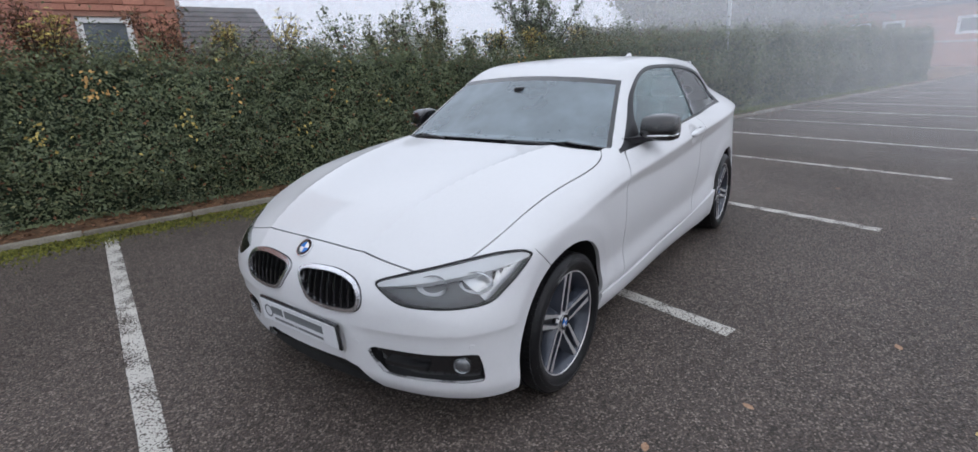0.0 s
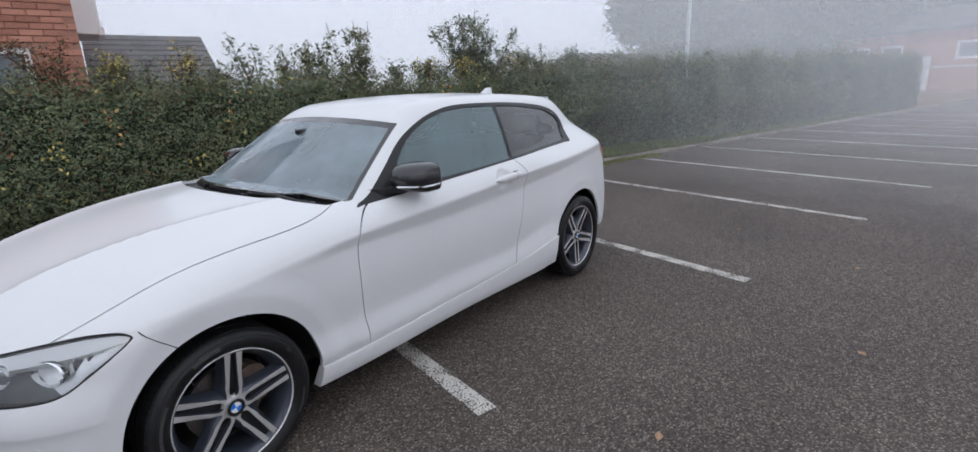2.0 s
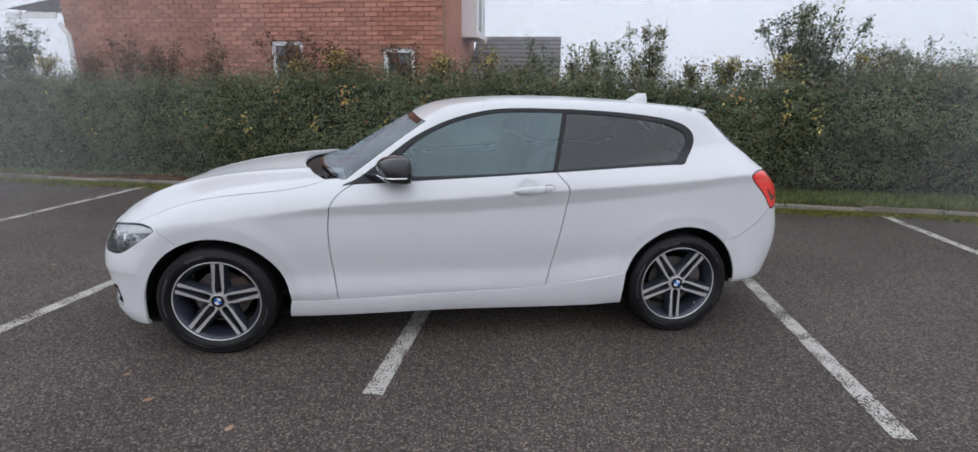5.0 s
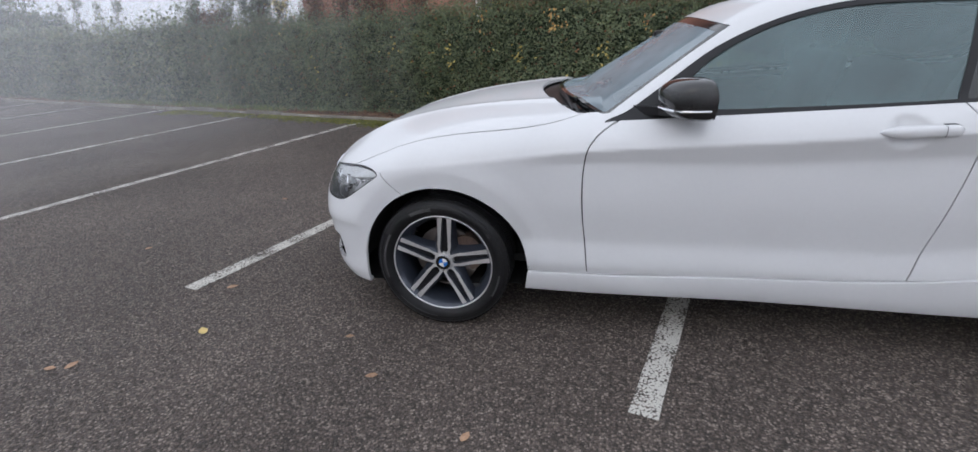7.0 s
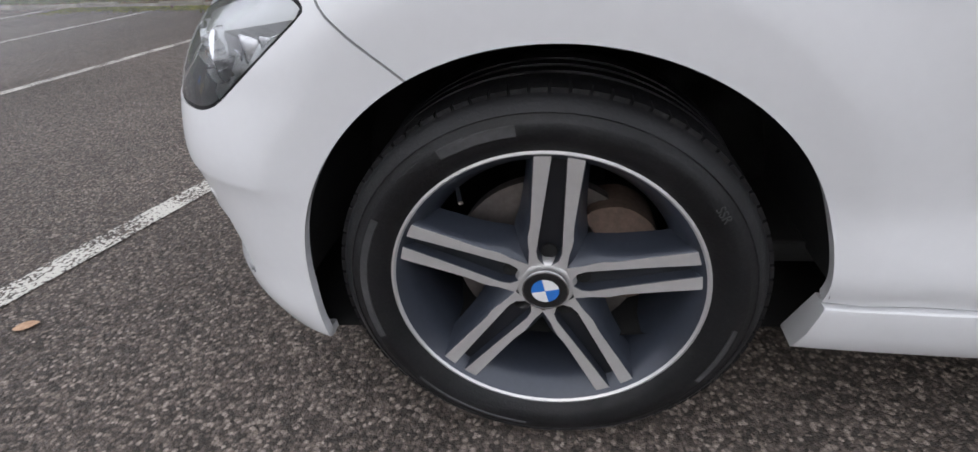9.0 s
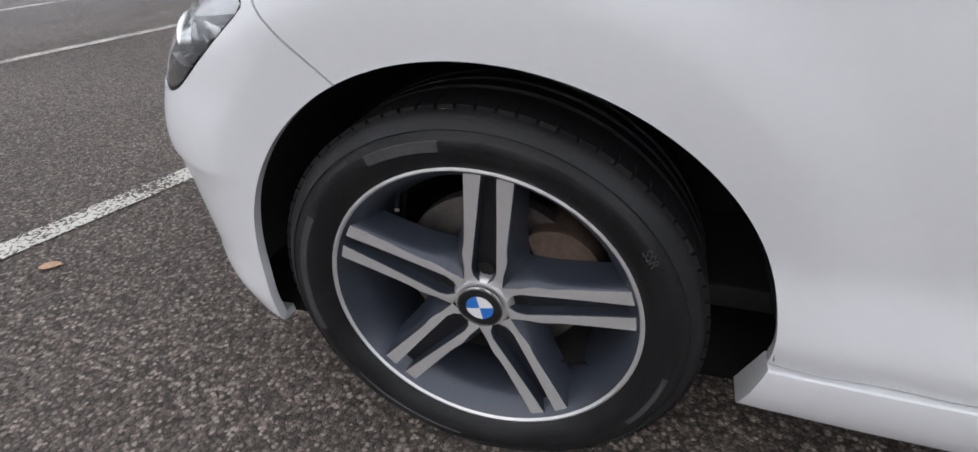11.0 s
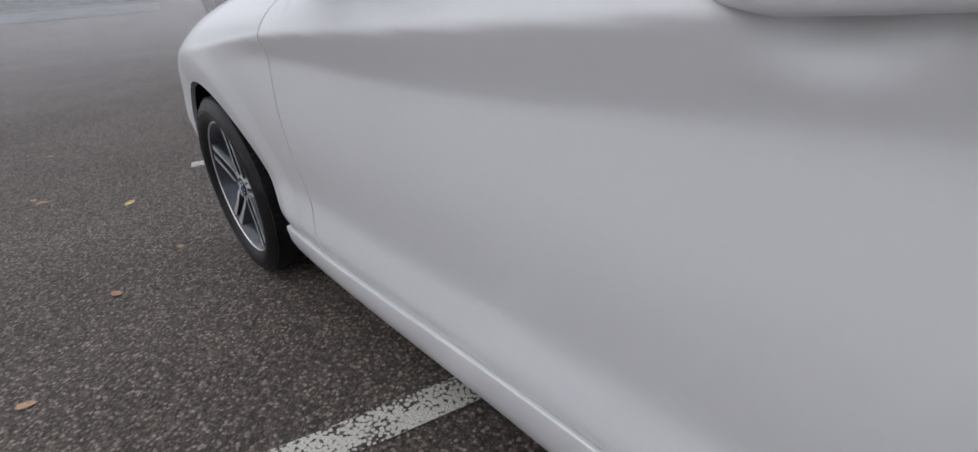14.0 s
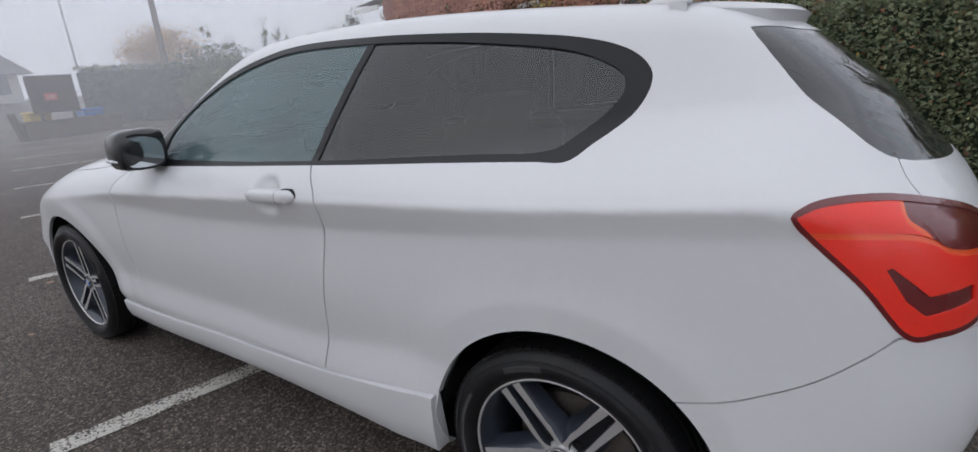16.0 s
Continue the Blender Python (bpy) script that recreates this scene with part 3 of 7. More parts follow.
for i, (a, h, n) in enumerate(((-8.6, 0.7, 900), (-7.9, 0.9, 900), (0.2, 0.35, 300), (0.6, 0.45, 350), (1.1, 0.35, 300), (1.5, 0.40, 300), (1.75, 0.85, 420), (2.25, 0.62, 600), (2.5, 0.72, 600), (2.8, 0.70, 550), (3.0, 0.40, 400), (3.9, 0.38, 500), (4.3, 0.40, 500), (4.7, 0.40, 500), (6.3, 0.75, 700), (6.6, 0.62, 600), (6.9, 0.70, 600), (7.3, 0.55, 600), (7.6, 0.72, 600), (8.1, 0.5, 600), (8.8, 0.6, 600), (9.6, 0.7, 800), (10.0, 0.5, 600), (11.4, 0.55, 700), (12.3, 0.8, 900), (13.4, 0.55, 700), (14.6, 0.8, 900), (16.0, 0.55, 700), (17.5, 0.9, 900), (19.5, 0.8, 900), (22.0, 0.6, 900))):
    shrub("hedge_shoot", a, 4.55 + 0.2 * (i % 2), 1.40, h + 0.12, 0.34, n, LEAF_LIGHT if i % 3 else LEAF, 0.05, 160 + i, 6, "leafy upright shoots growing out of the hedge", "shrub", 0.16)
shrub("small_tree", 3.35, 4.75, 1.2, 1.35, 0.42, 2300, LEAF_LIGHT, 0.05, 200, 9, "narrow young tree with green and orange leaves behind the hedge", "tree", 0.10, 0.1, 0.01)
shrub("holly_bush", 5.45, 4.85, 1.2, 1.62, 0.75, 5200, LEAF, 0.055, 201, 16, "tall dark evergreen bush behind the hedge", "bush", 0.16, 0.1, 0.012)
shrub("holly_bush", 6.05, 4.85, 1.2, 1.2, 0.5, 2200, LEAF, 0.055, 202, 9, "tall dark evergreen bush behind the hedge", "bush", 0.2, 0.1, 0.01)
shrub("holly_bush", -7.35, 4.9, 1.2, 1.5, 0.7, 4600, LEAF, 0.055, 203, 14, "dark evergreen bush behind the hedge", "bush", 0.25, 0.1, 0.01)
shrub("holly_bush", -8.3, 4.8, 1.2, 0.75, 0.7, 2600, LEAF_BROWN, 0.05, 204, 12, "brownish bush behind the hedge", "bush", 0.3, 0.1, 0.01)

# ---- brick house behind the hedge ----
house = thing("brick_house", bay(-3.5, 5.75), "red brick house with white windows behind the hedge", "house")
HM = Matrix.Translation(-Vector(house.location)) @ BAY
HB, HA0, HA1, HTOP = 5.75, -7.0, 0.08, 5.1
WINDOWS = ((-3.02, -2.42, 1.40, 2.24), (-0.98, -0.42, 1.50, 2.12))


def wall_with_holes(a0, a1, z0, z1, holes, b0, b1):
    """A thick wall along the bays, with openings through it."""
    acuts = sorted({a0, a1, *[h[0] for h in holes], *[h[1] for h in holes]})
    zcuts = sorted({z0, z1, *[h[2] for h in holes], *[h[3] for h in holes]})
    out = None
    for x0, x1 in zip(acuts, acuts[1:]):
        for y0, y1 in zip(zcuts, zcuts[1:]):
            mx, mz = (x0 + x1) / 2, (y0 + y1) / 2
            if any(h[0] < mx < h[1] and h[2] < mz < h[3] for h in holes):
                continue
            q = box(mx, (b0 + b1) / 2, mz, x1 - x0, b1 - b0, y1 - y0)
            out = q if out is None else merge(out, q)
    bmesh.ops.remove_doubles(out, verts=out.verts[:], dist=1e-5)
    return out


house_wall = part("wall", wall_with_holes(HA0, HA1, 0, HTOP, WINDOWS, HB, HB + 0.28), MORTAR, house, "red brick wall", False, HM)
part("wall", box(HA1 - 0.14, HB + 1.78, HTOP / 2, 0.28, 3.0, HTOP), BRICK, house, "", False, HM)
part("wall", box(HA0 + 0.14, HB + 1.78, HTOP / 2, 0.28, 3.0, HTOP), BRICK, house, "", False, HM)
for a0, a1, z0, z1 in WINDOWS:
    w, h, ca, cz = a1 - a0, z1 - z0, (a0 + a1) / 2, (z0 + z1) / 2
    fr = part("window", merge(box(a0 + 0.035, HB + 0.06, cz, 0.07, 0.06, h, 0.006), box(a1 - 0.035, HB + 0.06, cz, 0.07, 0.06, h, 0.006), box(ca, HB + 0.06, z1 - 0.035, w - 0.14, 0.06, 0.07, 0.006), box(ca, HB + 0.06, z0 + 0.035, w - 0.14, 0.06, 0.07, 0.006)), WHITE_FRAME, house, "small white framed window", False, HM)
    part("pane", box(ca, HB + 0.075, cz, w - 0.13, 0.012, h - 0.13), PANE, fr, "", False, HM)
    part("window_sill", box(ca, HB - 0.02, z0 - 0.03, w + 0.1, 0.14, 0.05, 0.008), RENDERED, fr, "", False, HM)
part("downpipe", tube([(HA0 + 0.10, HB - 0.05, 0), (HA0 + 0.10, HB - 0.05, 2.35), (HA0 - 0.05, HB - 0.05, 2.55)], 0.04, 10), WHITE_FRAME, house, "white downpipe", True, HM)
porch = bmesh.new()
porch.faces.new([porch.verts.new(q) for q in ((HA0 - 1.05, HB - 0.1, 2.80), (HA0, HB - 0.1, 2.72), (HA0, HB + 1.7, 3.32), (HA0 - 1.05, HB + 1.7, 3.40))])
bmesh.ops.solidify(porch, geom=porch.faces[:], thickness=0.08)
canopy = part("porch_roof", porch, SLATE, house, "grey tiled porch roof", False, HM)
for k in range(4):
    part("fascia", box(HA0 - 0.52, HB - 0.13 + 0.42 * k, 2.68 + 0.145 * k, 1.04, 0.03, 0.10), WHITE_FRAME, canopy, "", False, HM)
roof = bmesh.new()
e = [roof.verts.new(q) for q in ((HA0 - 0.3, HB - 0.35, HTOP - 0.05), (HA1 + 0.3, HB - 0.35, HTOP - 0.05), (HA1 + 0.3, HB + 1.65, HTOP + 1.2), (HA0 - 0.3, HB + 1.65, HTOP + 1.2), (HA1 + 0.3, HB + 3.6, HTOP - 0.05), (HA0 - 0.3, HB + 3.6, HTOP - 0.05))]
roof.faces.new(e[:4])
roof.faces.new((e[3], e[2], e[4], e[5]))
bmesh.ops.solidify(roof, geom=roof.faces[:], thickness=0.12)
part("roof", roof, SLATE, house, "", False, HM)
bay_w = part("bay_window", merge(*[box(HA1 + x, HB + y, z, sx, sy, sz, 0.01) for x, y, z, sx, sy, sz in ((0.16, 1.75, 3.3, 0.32, 0.08, 1.7), (0.16, 2.75, 3.3, 0.32, 0.08, 1.7), (0.32, 2.25, 4.1, 0.08, 1.1, 0.12), (0.32, 2.25, 2.5, 0.08, 1.1, 0.12), (0.32, 2.25, 3.3, 0.06, 0.08, 1.6))]), WHITE_FRAME, house, "white upstairs window at the side", False, HM)
part("pane", box(HA1 + 0.30, HB + 2.25, 3.3, 0.02, 1.0, 1.5), PANE, bay_w, "", False, HM)
part("wall", box((HA0 + HA1) / 2, HB + 3.14, HTOP / 2, HA1 - HA0 - 0.58, 0.28, HTOP), BRICK, house, "", False, HM)

# low tiled extension
ext = thing("tiled_extension", bay(1.2, 8), "low building with a grey tiled roof behind the hedge", "outbuilding")
XM = Matrix.Translation(-Vector(ext.location)) @ BAY
part("wall", box(1.0, 9.6, 0.85, 2.0, 3.2, 1.7), BRICK, ext, "", False, XM)
slope = bmesh.new()
slope.faces.new([slope.verts.new(q) for q in ((0.15, 7.75, 1.68), (2.05, 7.75, 1.68), (2.05, 9.2, 2.56), (0.15, 9.2, 2.56))])
slope.faces.new([slope.verts.new(q) for q in ((0.15, 9.2, 2.56), (2.05, 9.2, 2.56), (2.05, 11.2, 1.5), (0.15, 11.2, 1.5))])
bmesh.ops.remove_doubles(slope, verts=slope.verts[:], dist=1e-4)
bmesh.ops.solidify(slope, geom=slope.faces[:], thickness=0.08)
xroof = part("roof", slope, SLATE, ext, "grey tiled roof", False, XM)

# ---- lamp post and what stands beyond ----
post = thing("lamp_post", bay(10.83, 4.11), "grey galvanised lamp post by the hedge", "lamp post")
part("pole", lathe([(0.0, 0.0), (0.075, 0.0), (0.075, 0.72), (0.066, 0.77), (0.045, 0.81), (0.038, 5.2), (0.0, 5.2)], 16, "z"), GALV, post, "", True)
part("lamp_head", box(-0.2, 0, 5.22, 0.55, 0.2, 0.10, 0.03), GALV, post, "", True)
# ---- the distance ----
def leafy_mass(name, centre, sizes, leaves, mat, size, seed, label, category="tree", trunk=0.0, clumps=40, mats=None):
    """A tree or bush: trunk, limbs, and a crown of many leaf clumps with an uneven outline."""
    r = np.random.RandomState(seed)
    root = thing(name, centre, label, category)
    sx, sy, sz = sizes
    c = r.normal(0, 1, (clumps, 3))
    c = unit(c) * (r.rand(clumps, 1) ** 0.4) * np.array([sx, sy, sz]) * 0.5
    c[:, 2] += trunk + sz * 0.5
    if trunk:
        bms = tube([(0, 0, 0), (0.05, 0, trunk * 0.6), (0, 0.05, trunk + sz * 0.5)], 0.05 * sz ** 0.8, 8, 0.3)
        for q in c[:: max(1, clumps // 9)]:
            bms = merge(bms, tube([(0, 0, trunk * 0.8), tuple(q * np.array([0.5, 0.5, 0.8])), tuple(q)], 0.015 * sz ** 0.8, 5, 0.3))
        part("trunk", bms, TWIG, root)
    n = leaves
    k = r.randint(0, clumps, n)
    spread = 0.17 * (sx + sy + sz) / 3 * r.uniform(0.5, 1.3, clumps)
    p = c[k] + np.clip(r.normal(0, 0.8, (n, 3)), -1.1, 1.1) * spread[k][:, None]
    p[:, 2] = np.maximum(p[:, 2], 0.03)
    way = unit(r.normal(0, 1, (n, 3)))
    up = unit(r.normal(0, 0.7, (n, 3)) + np.array([0, 0, 1.0]))
    s = size * r.uniform(0.6, 1.4, n)
    scatter("crown", p, way, up, s, s * 0.6, mat, root)["kind"] = "stuff"
    return root


def at_bearing(x0, y0, bearing, far):
    return (x0 + far * math.cos(radians(bearing)), y0 + far * math.sin(radians(bearing)), 0)


# beyond the far end of the hedge: a brick building, a shed roof and tall trees
far_block = thing("brick_building", (40.4, -8.0, 0), "long low red brick building with white windows in the mist", "building")
FM = Matrix.Rotation(radians(237), 4, "Z")
openings = [(q, q + 1.45, 1.95, 3.0) for q in (-12.2, -10.0, -7.8, -3.4, -1.2, 1.0, 3.2, 5.4, 7.6)]
wall = None
def far_wall():
    a0, a1, z0, z1 = -14, 12, 0, 3.7
    cuts = sorted({a0, a1, *[o[0] for o in openings], *[o[1] for o in openings]})
    out = None
    for x0, x1 in zip(cuts, cuts[1:]):
        for y0, y1 in ((0, 1.95), (1.95, 3.0), (3.0, 3.7)):
            mx = (x0 + x1) / 2
            if y0 == 1.95 and any(o[0] < mx < o[1] for o in openings):
                continue
            q = box(mx, 0, (y0 + y1) / 2, x1 - x0, 0.3, y1 - y0)
            out = q if out is None else merge(out, q)
    return out
part("wall", far_wall(), BRICK, far_block, "", False, FM)
part("wall", box(-1, 5.5, 1.85, 26, 0.3, 3.7), BRICK, far_block, "", False, FM)
for o in openings:
    ca = (o[0] + o[1]) / 2
    fr = part("window", merge(box(o[0] + 0.08, -0.05, 2.475, 0.16, 0.14, 1.05), box(o[1] - 0.08, -0.05, 2.475, 0.16, 0.14, 1.05), box(ca, -0.05, 2.92, 1.13, 0.14, 0.16), box(ca, -0.05, 2.03, 1.13, 0.14, 0.16)), WHITE_FRAME, far_block, "", False, FM)
    part("pane", box(ca, 0, 2.475, 1.15, 0.04, 0.8), PANE, fr, "", False, FM)
roof2 = prism([(-0.5, 3.68), (-0.5, 3.85), (2.8, 5.3), (6.0, 3.85), (6.0, 3.68)], -14.4, 12.4, "x")
part("roof", roof2, SLATE, far_block, "dark tiled roof", False, FM)
part("band", box(-1, -0.18, 1.55, 26, 0.06, 0.10), RENDERED, far_block, "", False, FM)
part("door", box(-5.2, -0.16, 1.1, 1.1, 0.08, 2.2), WHITE_FRAME, far_block, "white door", False, FM)
shed = thing("long_shed", bay(24, 9.5), "long shed with a pale corrugated roof behind the hedge", "shed")
SM = pose(0, 0, 0, 0, 0, -15)
part("wall", box(0, 1.5, 0.9, 19, 3.0, 1.8), TIMBER, shed, "", False, SM)
ribs = prism([(-0.3, 1.75), (-0.3, 1.81), (1.6, 2.5), (3.4, 1.81), (3.4, 1.75)], -9.8, 9.8, "x")
part("roof", ribs, SLATE, shed, "", False, SM)
for i in range(40):
    part("rib", prism([(-0.32, 1.80), (-0.32, 1.835), (1.6, 2.54), (1.6, 2.49)], -9.6 + 0.49 * i, -9.52 + 0.49 * i, "x"), SLATE, shed, "", False, SM)
board = thing("road_sign", (12.0, 2.05, 0), "back of a small sign on a leaning post behind the hedge", "sign")
part("pole", tube([(0, 0.0, 0), (0.05, -0.1, 1.9)], 0.03, 8), RENDERED, board, "", True)
part("panel", box(0.0, 0.15, 1.62, 0.03, 0.55, 0.62, 0.01), TIMBER, board)
for i, (b, d, sx, sz) in enumerate(((16.5, 46, 11, 9), (10, 50, 13, 11), (3.5, 52, 13, 12), (-1, 54, 8, 10))):
    leafy_mass("tall_tree", at_bearing(-1, -2, b, d), (sx, sx, sz), 34000, LEAF, 0.42, 300 + i, "tall tree fading into the mist", "tree", 2.0, 60)

# towards the road: pavement, low hedges, bungalow, sign, poles
road = thing("far_pavement", (0, 0, 0), "", "pavement", kind="structure")
pv = bmesh.new()
pv.faces.new([pv.verts.new((x, y, rise(x) + 0.03)) for x, y in ((-22.6, -9.0), (-22.6, 3.6), (-26.4, 4.4), (-26.4, -9.0))])
bmesh.ops.solidify(pv, geom=pv.faces[:], thickness=0.02)
WETROAD = material("wet_pale_concrete", (0.24, 0.24, 0.245), 0.35, vary=0.12, scale=1.5)
part("slab", pv, WETROAD, road, "pale wet concrete road edge")
def far_hedge(p0, p1, height, depth, seed, label, mat=LEAF):
    p0, p1 = Vector(p0), Vector(p1)
    run = (p1 - p0).length
    m = Matrix.Translation(p0) @ Matrix.Rotation(math.atan2(p1.y - p0.y, p1.x - p0.x), 4, "Z")
    h = thing("low_hedge", p0, label, "hedge")
    mm = Matrix.Translation(-p0) @ m
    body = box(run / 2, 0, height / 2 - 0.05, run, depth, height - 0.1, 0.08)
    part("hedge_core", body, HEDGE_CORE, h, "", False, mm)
    r = np.random.RandomState(seed)
    n = int(2400 * run * height / 8)
    side = r.randint(0, 3, n)
    q = np.stack([r.uniform(0, run, n), np.where(side == 0, -depth / 2, np.where(side == 1, depth / 2, r.uniform(-depth / 2, depth / 2, n))), np.where(side == 2, height, r.uniform(0.05, height, n))], -1) + r.normal(0, 0.05, (n, 3))
    rot = np.array(mm.to_3x3())
    way, up = unit(r.normal(0, 1, (n, 3))), unit(r.normal(0, 0.6, (n, 3)) + np.array([0, 0, 0.8]))
    s = 0.12 * r.uniform(0.6, 1.3, n)
    scatter("hedge_leaves", q @ rot.T, way, up, s, s * 0.6, mat, h)["kind"] = "stuff"
far_hedge((-29.6, -6.0, 0.62), (-28.6, 5.3, 0.62), 1.4, 0.9, 401, "low clipped hedge beyond the road")
far_hedge((-21.2, 7.3, 0.1), (-17.6, 13.0, 0.0), 2.1, 1.1, 402, "square clipped hedge by the entrance")
low_wall = thing("entrance_wall", (-18.0, 5.6, 0), "low brown brick wall with a leaning post at the entrance", "wall")
WM = Matrix.Rotation(radians(18), 4, "Z")
part("wall", box(0, 0, 0.26, 0.25, 3.2, 0.52, 0.01), TIMBER, low_wall, "", False, WM)
part("coping", box(0, 0, 0.545, 0.31, 3.24, 0.05, 0.012), TIMBER, low_wall, "", False, WM)
part("pier", tube([(0.35, -1.55, 0), (0.37, -1.70, 0.85)], 0.12, 6), TIMBER, low_wall, "dark leaning post")
sign = thing("sign_board", (-18.4, 5.35, 0), "dark brown sign board on two posts with a red panel", "sign")
ZM = Matrix.Rotation(radians(-18), 4, "Z")
part("board", box(0, 0, 1.37, 0.06, 1.25, 1.18, 0.028, 3), BOARD, sign, "", False, ZM)
part("panel", box(0.04, -0.06, 1.28, 0.02, 0.32, 0.22), SIGN_RED, sign, "red panel", False, ZM)
for z in (1.24, 1.30):
    part("bar", box(0.052, -0.06, z, 0.004, 0.24, 0.022), RENDERED, sign, "pale line of lettering", False, ZM)
for y in (-0.42, 0.42):
    part("post", box(0, y, 0.42, 0.08, 0.10, 0.84), TIMBER, sign, "", False, ZM)
for k, (y, mat, label) in enumerate(((-0.45, BIN_YELLOW, "yellow plastic grit bin by the sign"), (0.95, BLUE, "blue plastic bin by the sign"))):
    bin_ = thing("grit_bin", (-19.2, 5.5 + y * 1.1, 0), label, "bin")
    part("body", prism([(-0.28, 0), (0.28, 0), (0.33, 0.72), (-0.33, 0.72)], -0.3, 0.3, "y", 0.02), mat, bin_)
    part("lid", box(0, 0, 0.77, 0.72, 0.66, 0.09, 0.03), mat, bin_)
for b, d, h in ((159.5, 30, 9), (153.0, 26, 8)):
    p = thing("utility_pole", at_bearing(3.1, -1.8, b, d), "slim utility pole in the mist", "pole")
    p.location.z = rise(p.location.x)
    part("pole", tube([(0, 0, 0), (0.0, 0.0, h * 0.5), (0, 0, h)], 0.13 if h < 9 else 0.06, 8, 0.8), TIMBER if h < 9 else GALV, p, "", True)
leafy_mass("autumn_tree", (-25.4, 12.6, 0.4), (3.6, 3.6, 1.6), 14000, LEAF_ORANGE, 0.085, 410, "orange leaved autumn tree in the mist", "tree", 2.0, 60)
leafy_mass("far_bush", (-18.6, 11.4, 0.0), (3.2, 3.2, 2.5), 6500, LEAF, 0.12, 411, "green bush behind the hedge corner", "bush", 0.3, 40)
for i, (x, y, h) in enumerate(((-16.6, 10.0, 4.3), (-16.0, 10.4, 3.4), (-15.2, 10.6, 3.7), (-14.5, 10.9, 3.9), (-13.9, 11.3, 3.8))):
    at = BAY.inverted() @ Vector((x, y, 0))
    shrub("upright_shrub", at.x, at.y, 0.0, h, 0.5, 900, LEAF, 0.09, 420 + i, 5, "tall thin upright shoots above the hedge", "shrub", 0.06, 0.1, 0.012)
leafy_mass("autumn_bush", (-21.4, -2.6, 0.15), (2.6, 2.6, 1.9), 4200, LEAF_BROWN, 0.12, 412, "brown and yellow autumn bush at the car park edge", "bush", 0.1, 40)
leafy_mass("autumn_branch", (-16.5, -2.6, 0), (4.0, 3.0, 1.2), 1400, LEAF_BROWN, 0.10, 413, "overhanging tree with sparse brown leaves", "tree", 2.75, 30)
bungalow = thing("bungalow", (-36.0, 3.2, 1.08), "pale rendered bungalow with a grey tiled roof in the mist", "house")
part("wall", box(0, 0, 0.8, 6, 11.4, 1.6), RENDERED, bungalow)
hip = bmesh.new()
hv = [hip.verts.new(q) for q in ((3.5, -6.2, 1.45), (3.5, 6.3, 1.45), (-3.5, 6.3, 1.45), (-3.5, -6.2, 1.45), (0, -3.4, 4.15), (0, 4.2, 4.15))]
for f in ((0, 1, 5, 4), (1, 2, 5), (2, 3, 4, 5), (3, 0, 4), (3, 2, 1, 0)):
    hip.faces.new([hv[i] for i in f])
part("roof", hip, SLATE, bungalow)
part("gable", prism([(-2.9, 0), (1.3, 0), (1.3, 1.5), (-0.8, 3.1), (-2.9, 1.5)], 2.5, 4.6, "x"), RENDERED, bungalow)
ridge = bmesh.new()
for q in (((4.9, -3.3, 1.25), (4.9, -0.8, 3.28), (0.9, -0.8, 3.28), (3.0, -3.3, 1.25)), ((4.9, -0.8, 3.28), (4.9, 1.7, 1.25), (3.0, 1.7, 1.25), (0.9, -0.8, 3.28))):
    ridge.faces.new([ridge.verts.new(v) for v in q])
bmesh.ops.solidify(ridge, geom=ridge.faces[:], thickness=0.10)
part("gable_roof", ridge, SLATE, bungalow)
for x, y in ((4.62, -0.8), (3.02, 2.6), (3.02, 4.6)):
    part("window", box(x, y, 0.9, 0.06, 1.3, 0.9), PANE, bungalow)
parked = thing("parked_van", (-32.2, 0.9, 0.85), "pale silver van parked behind the far hedge", "van")
VM = Matrix.Rotation(radians(85), 4, "Z")
VAN = material("silver_van_paint", (0.5, 0.52, 0.54), 0.3, metal=0.3, vary=0.03, coat=0.8)
part("body", prism(loop_curve([(-2.3, 0.4), (-2.35, 0.9), (-1.6, 1.15), (-0.9, 1.72), (0.2, 1.85), (1.9, 1.8), (2.3, 1.2), (2.3, 0.4), (0, 0.32)], 6).tolist(), -0.85, 0.85, "y", 0.0), VAN, parked, "", True, VM)
for y in (-0.855, 0.855):
    part("window", prism([(-1.1, 1.2), (-0.7, 1.62), (1.7, 1.66), (1.9, 1.22)], y - 0.004, y + 0.004), PANE, parked, "", False, VM)
for x in (-1.45, 1.45):
    for y in (-0.8, 0.8):
        part("wheel", lathe([(0.0, -0.1), (0.32, -0.1), (0.34, 0.0), (0.32, 0.1), (0.0, 0.1)], 20), RUBBER, parked, "", True, VM @ Matrix.Translation((x, y, 0.34)))

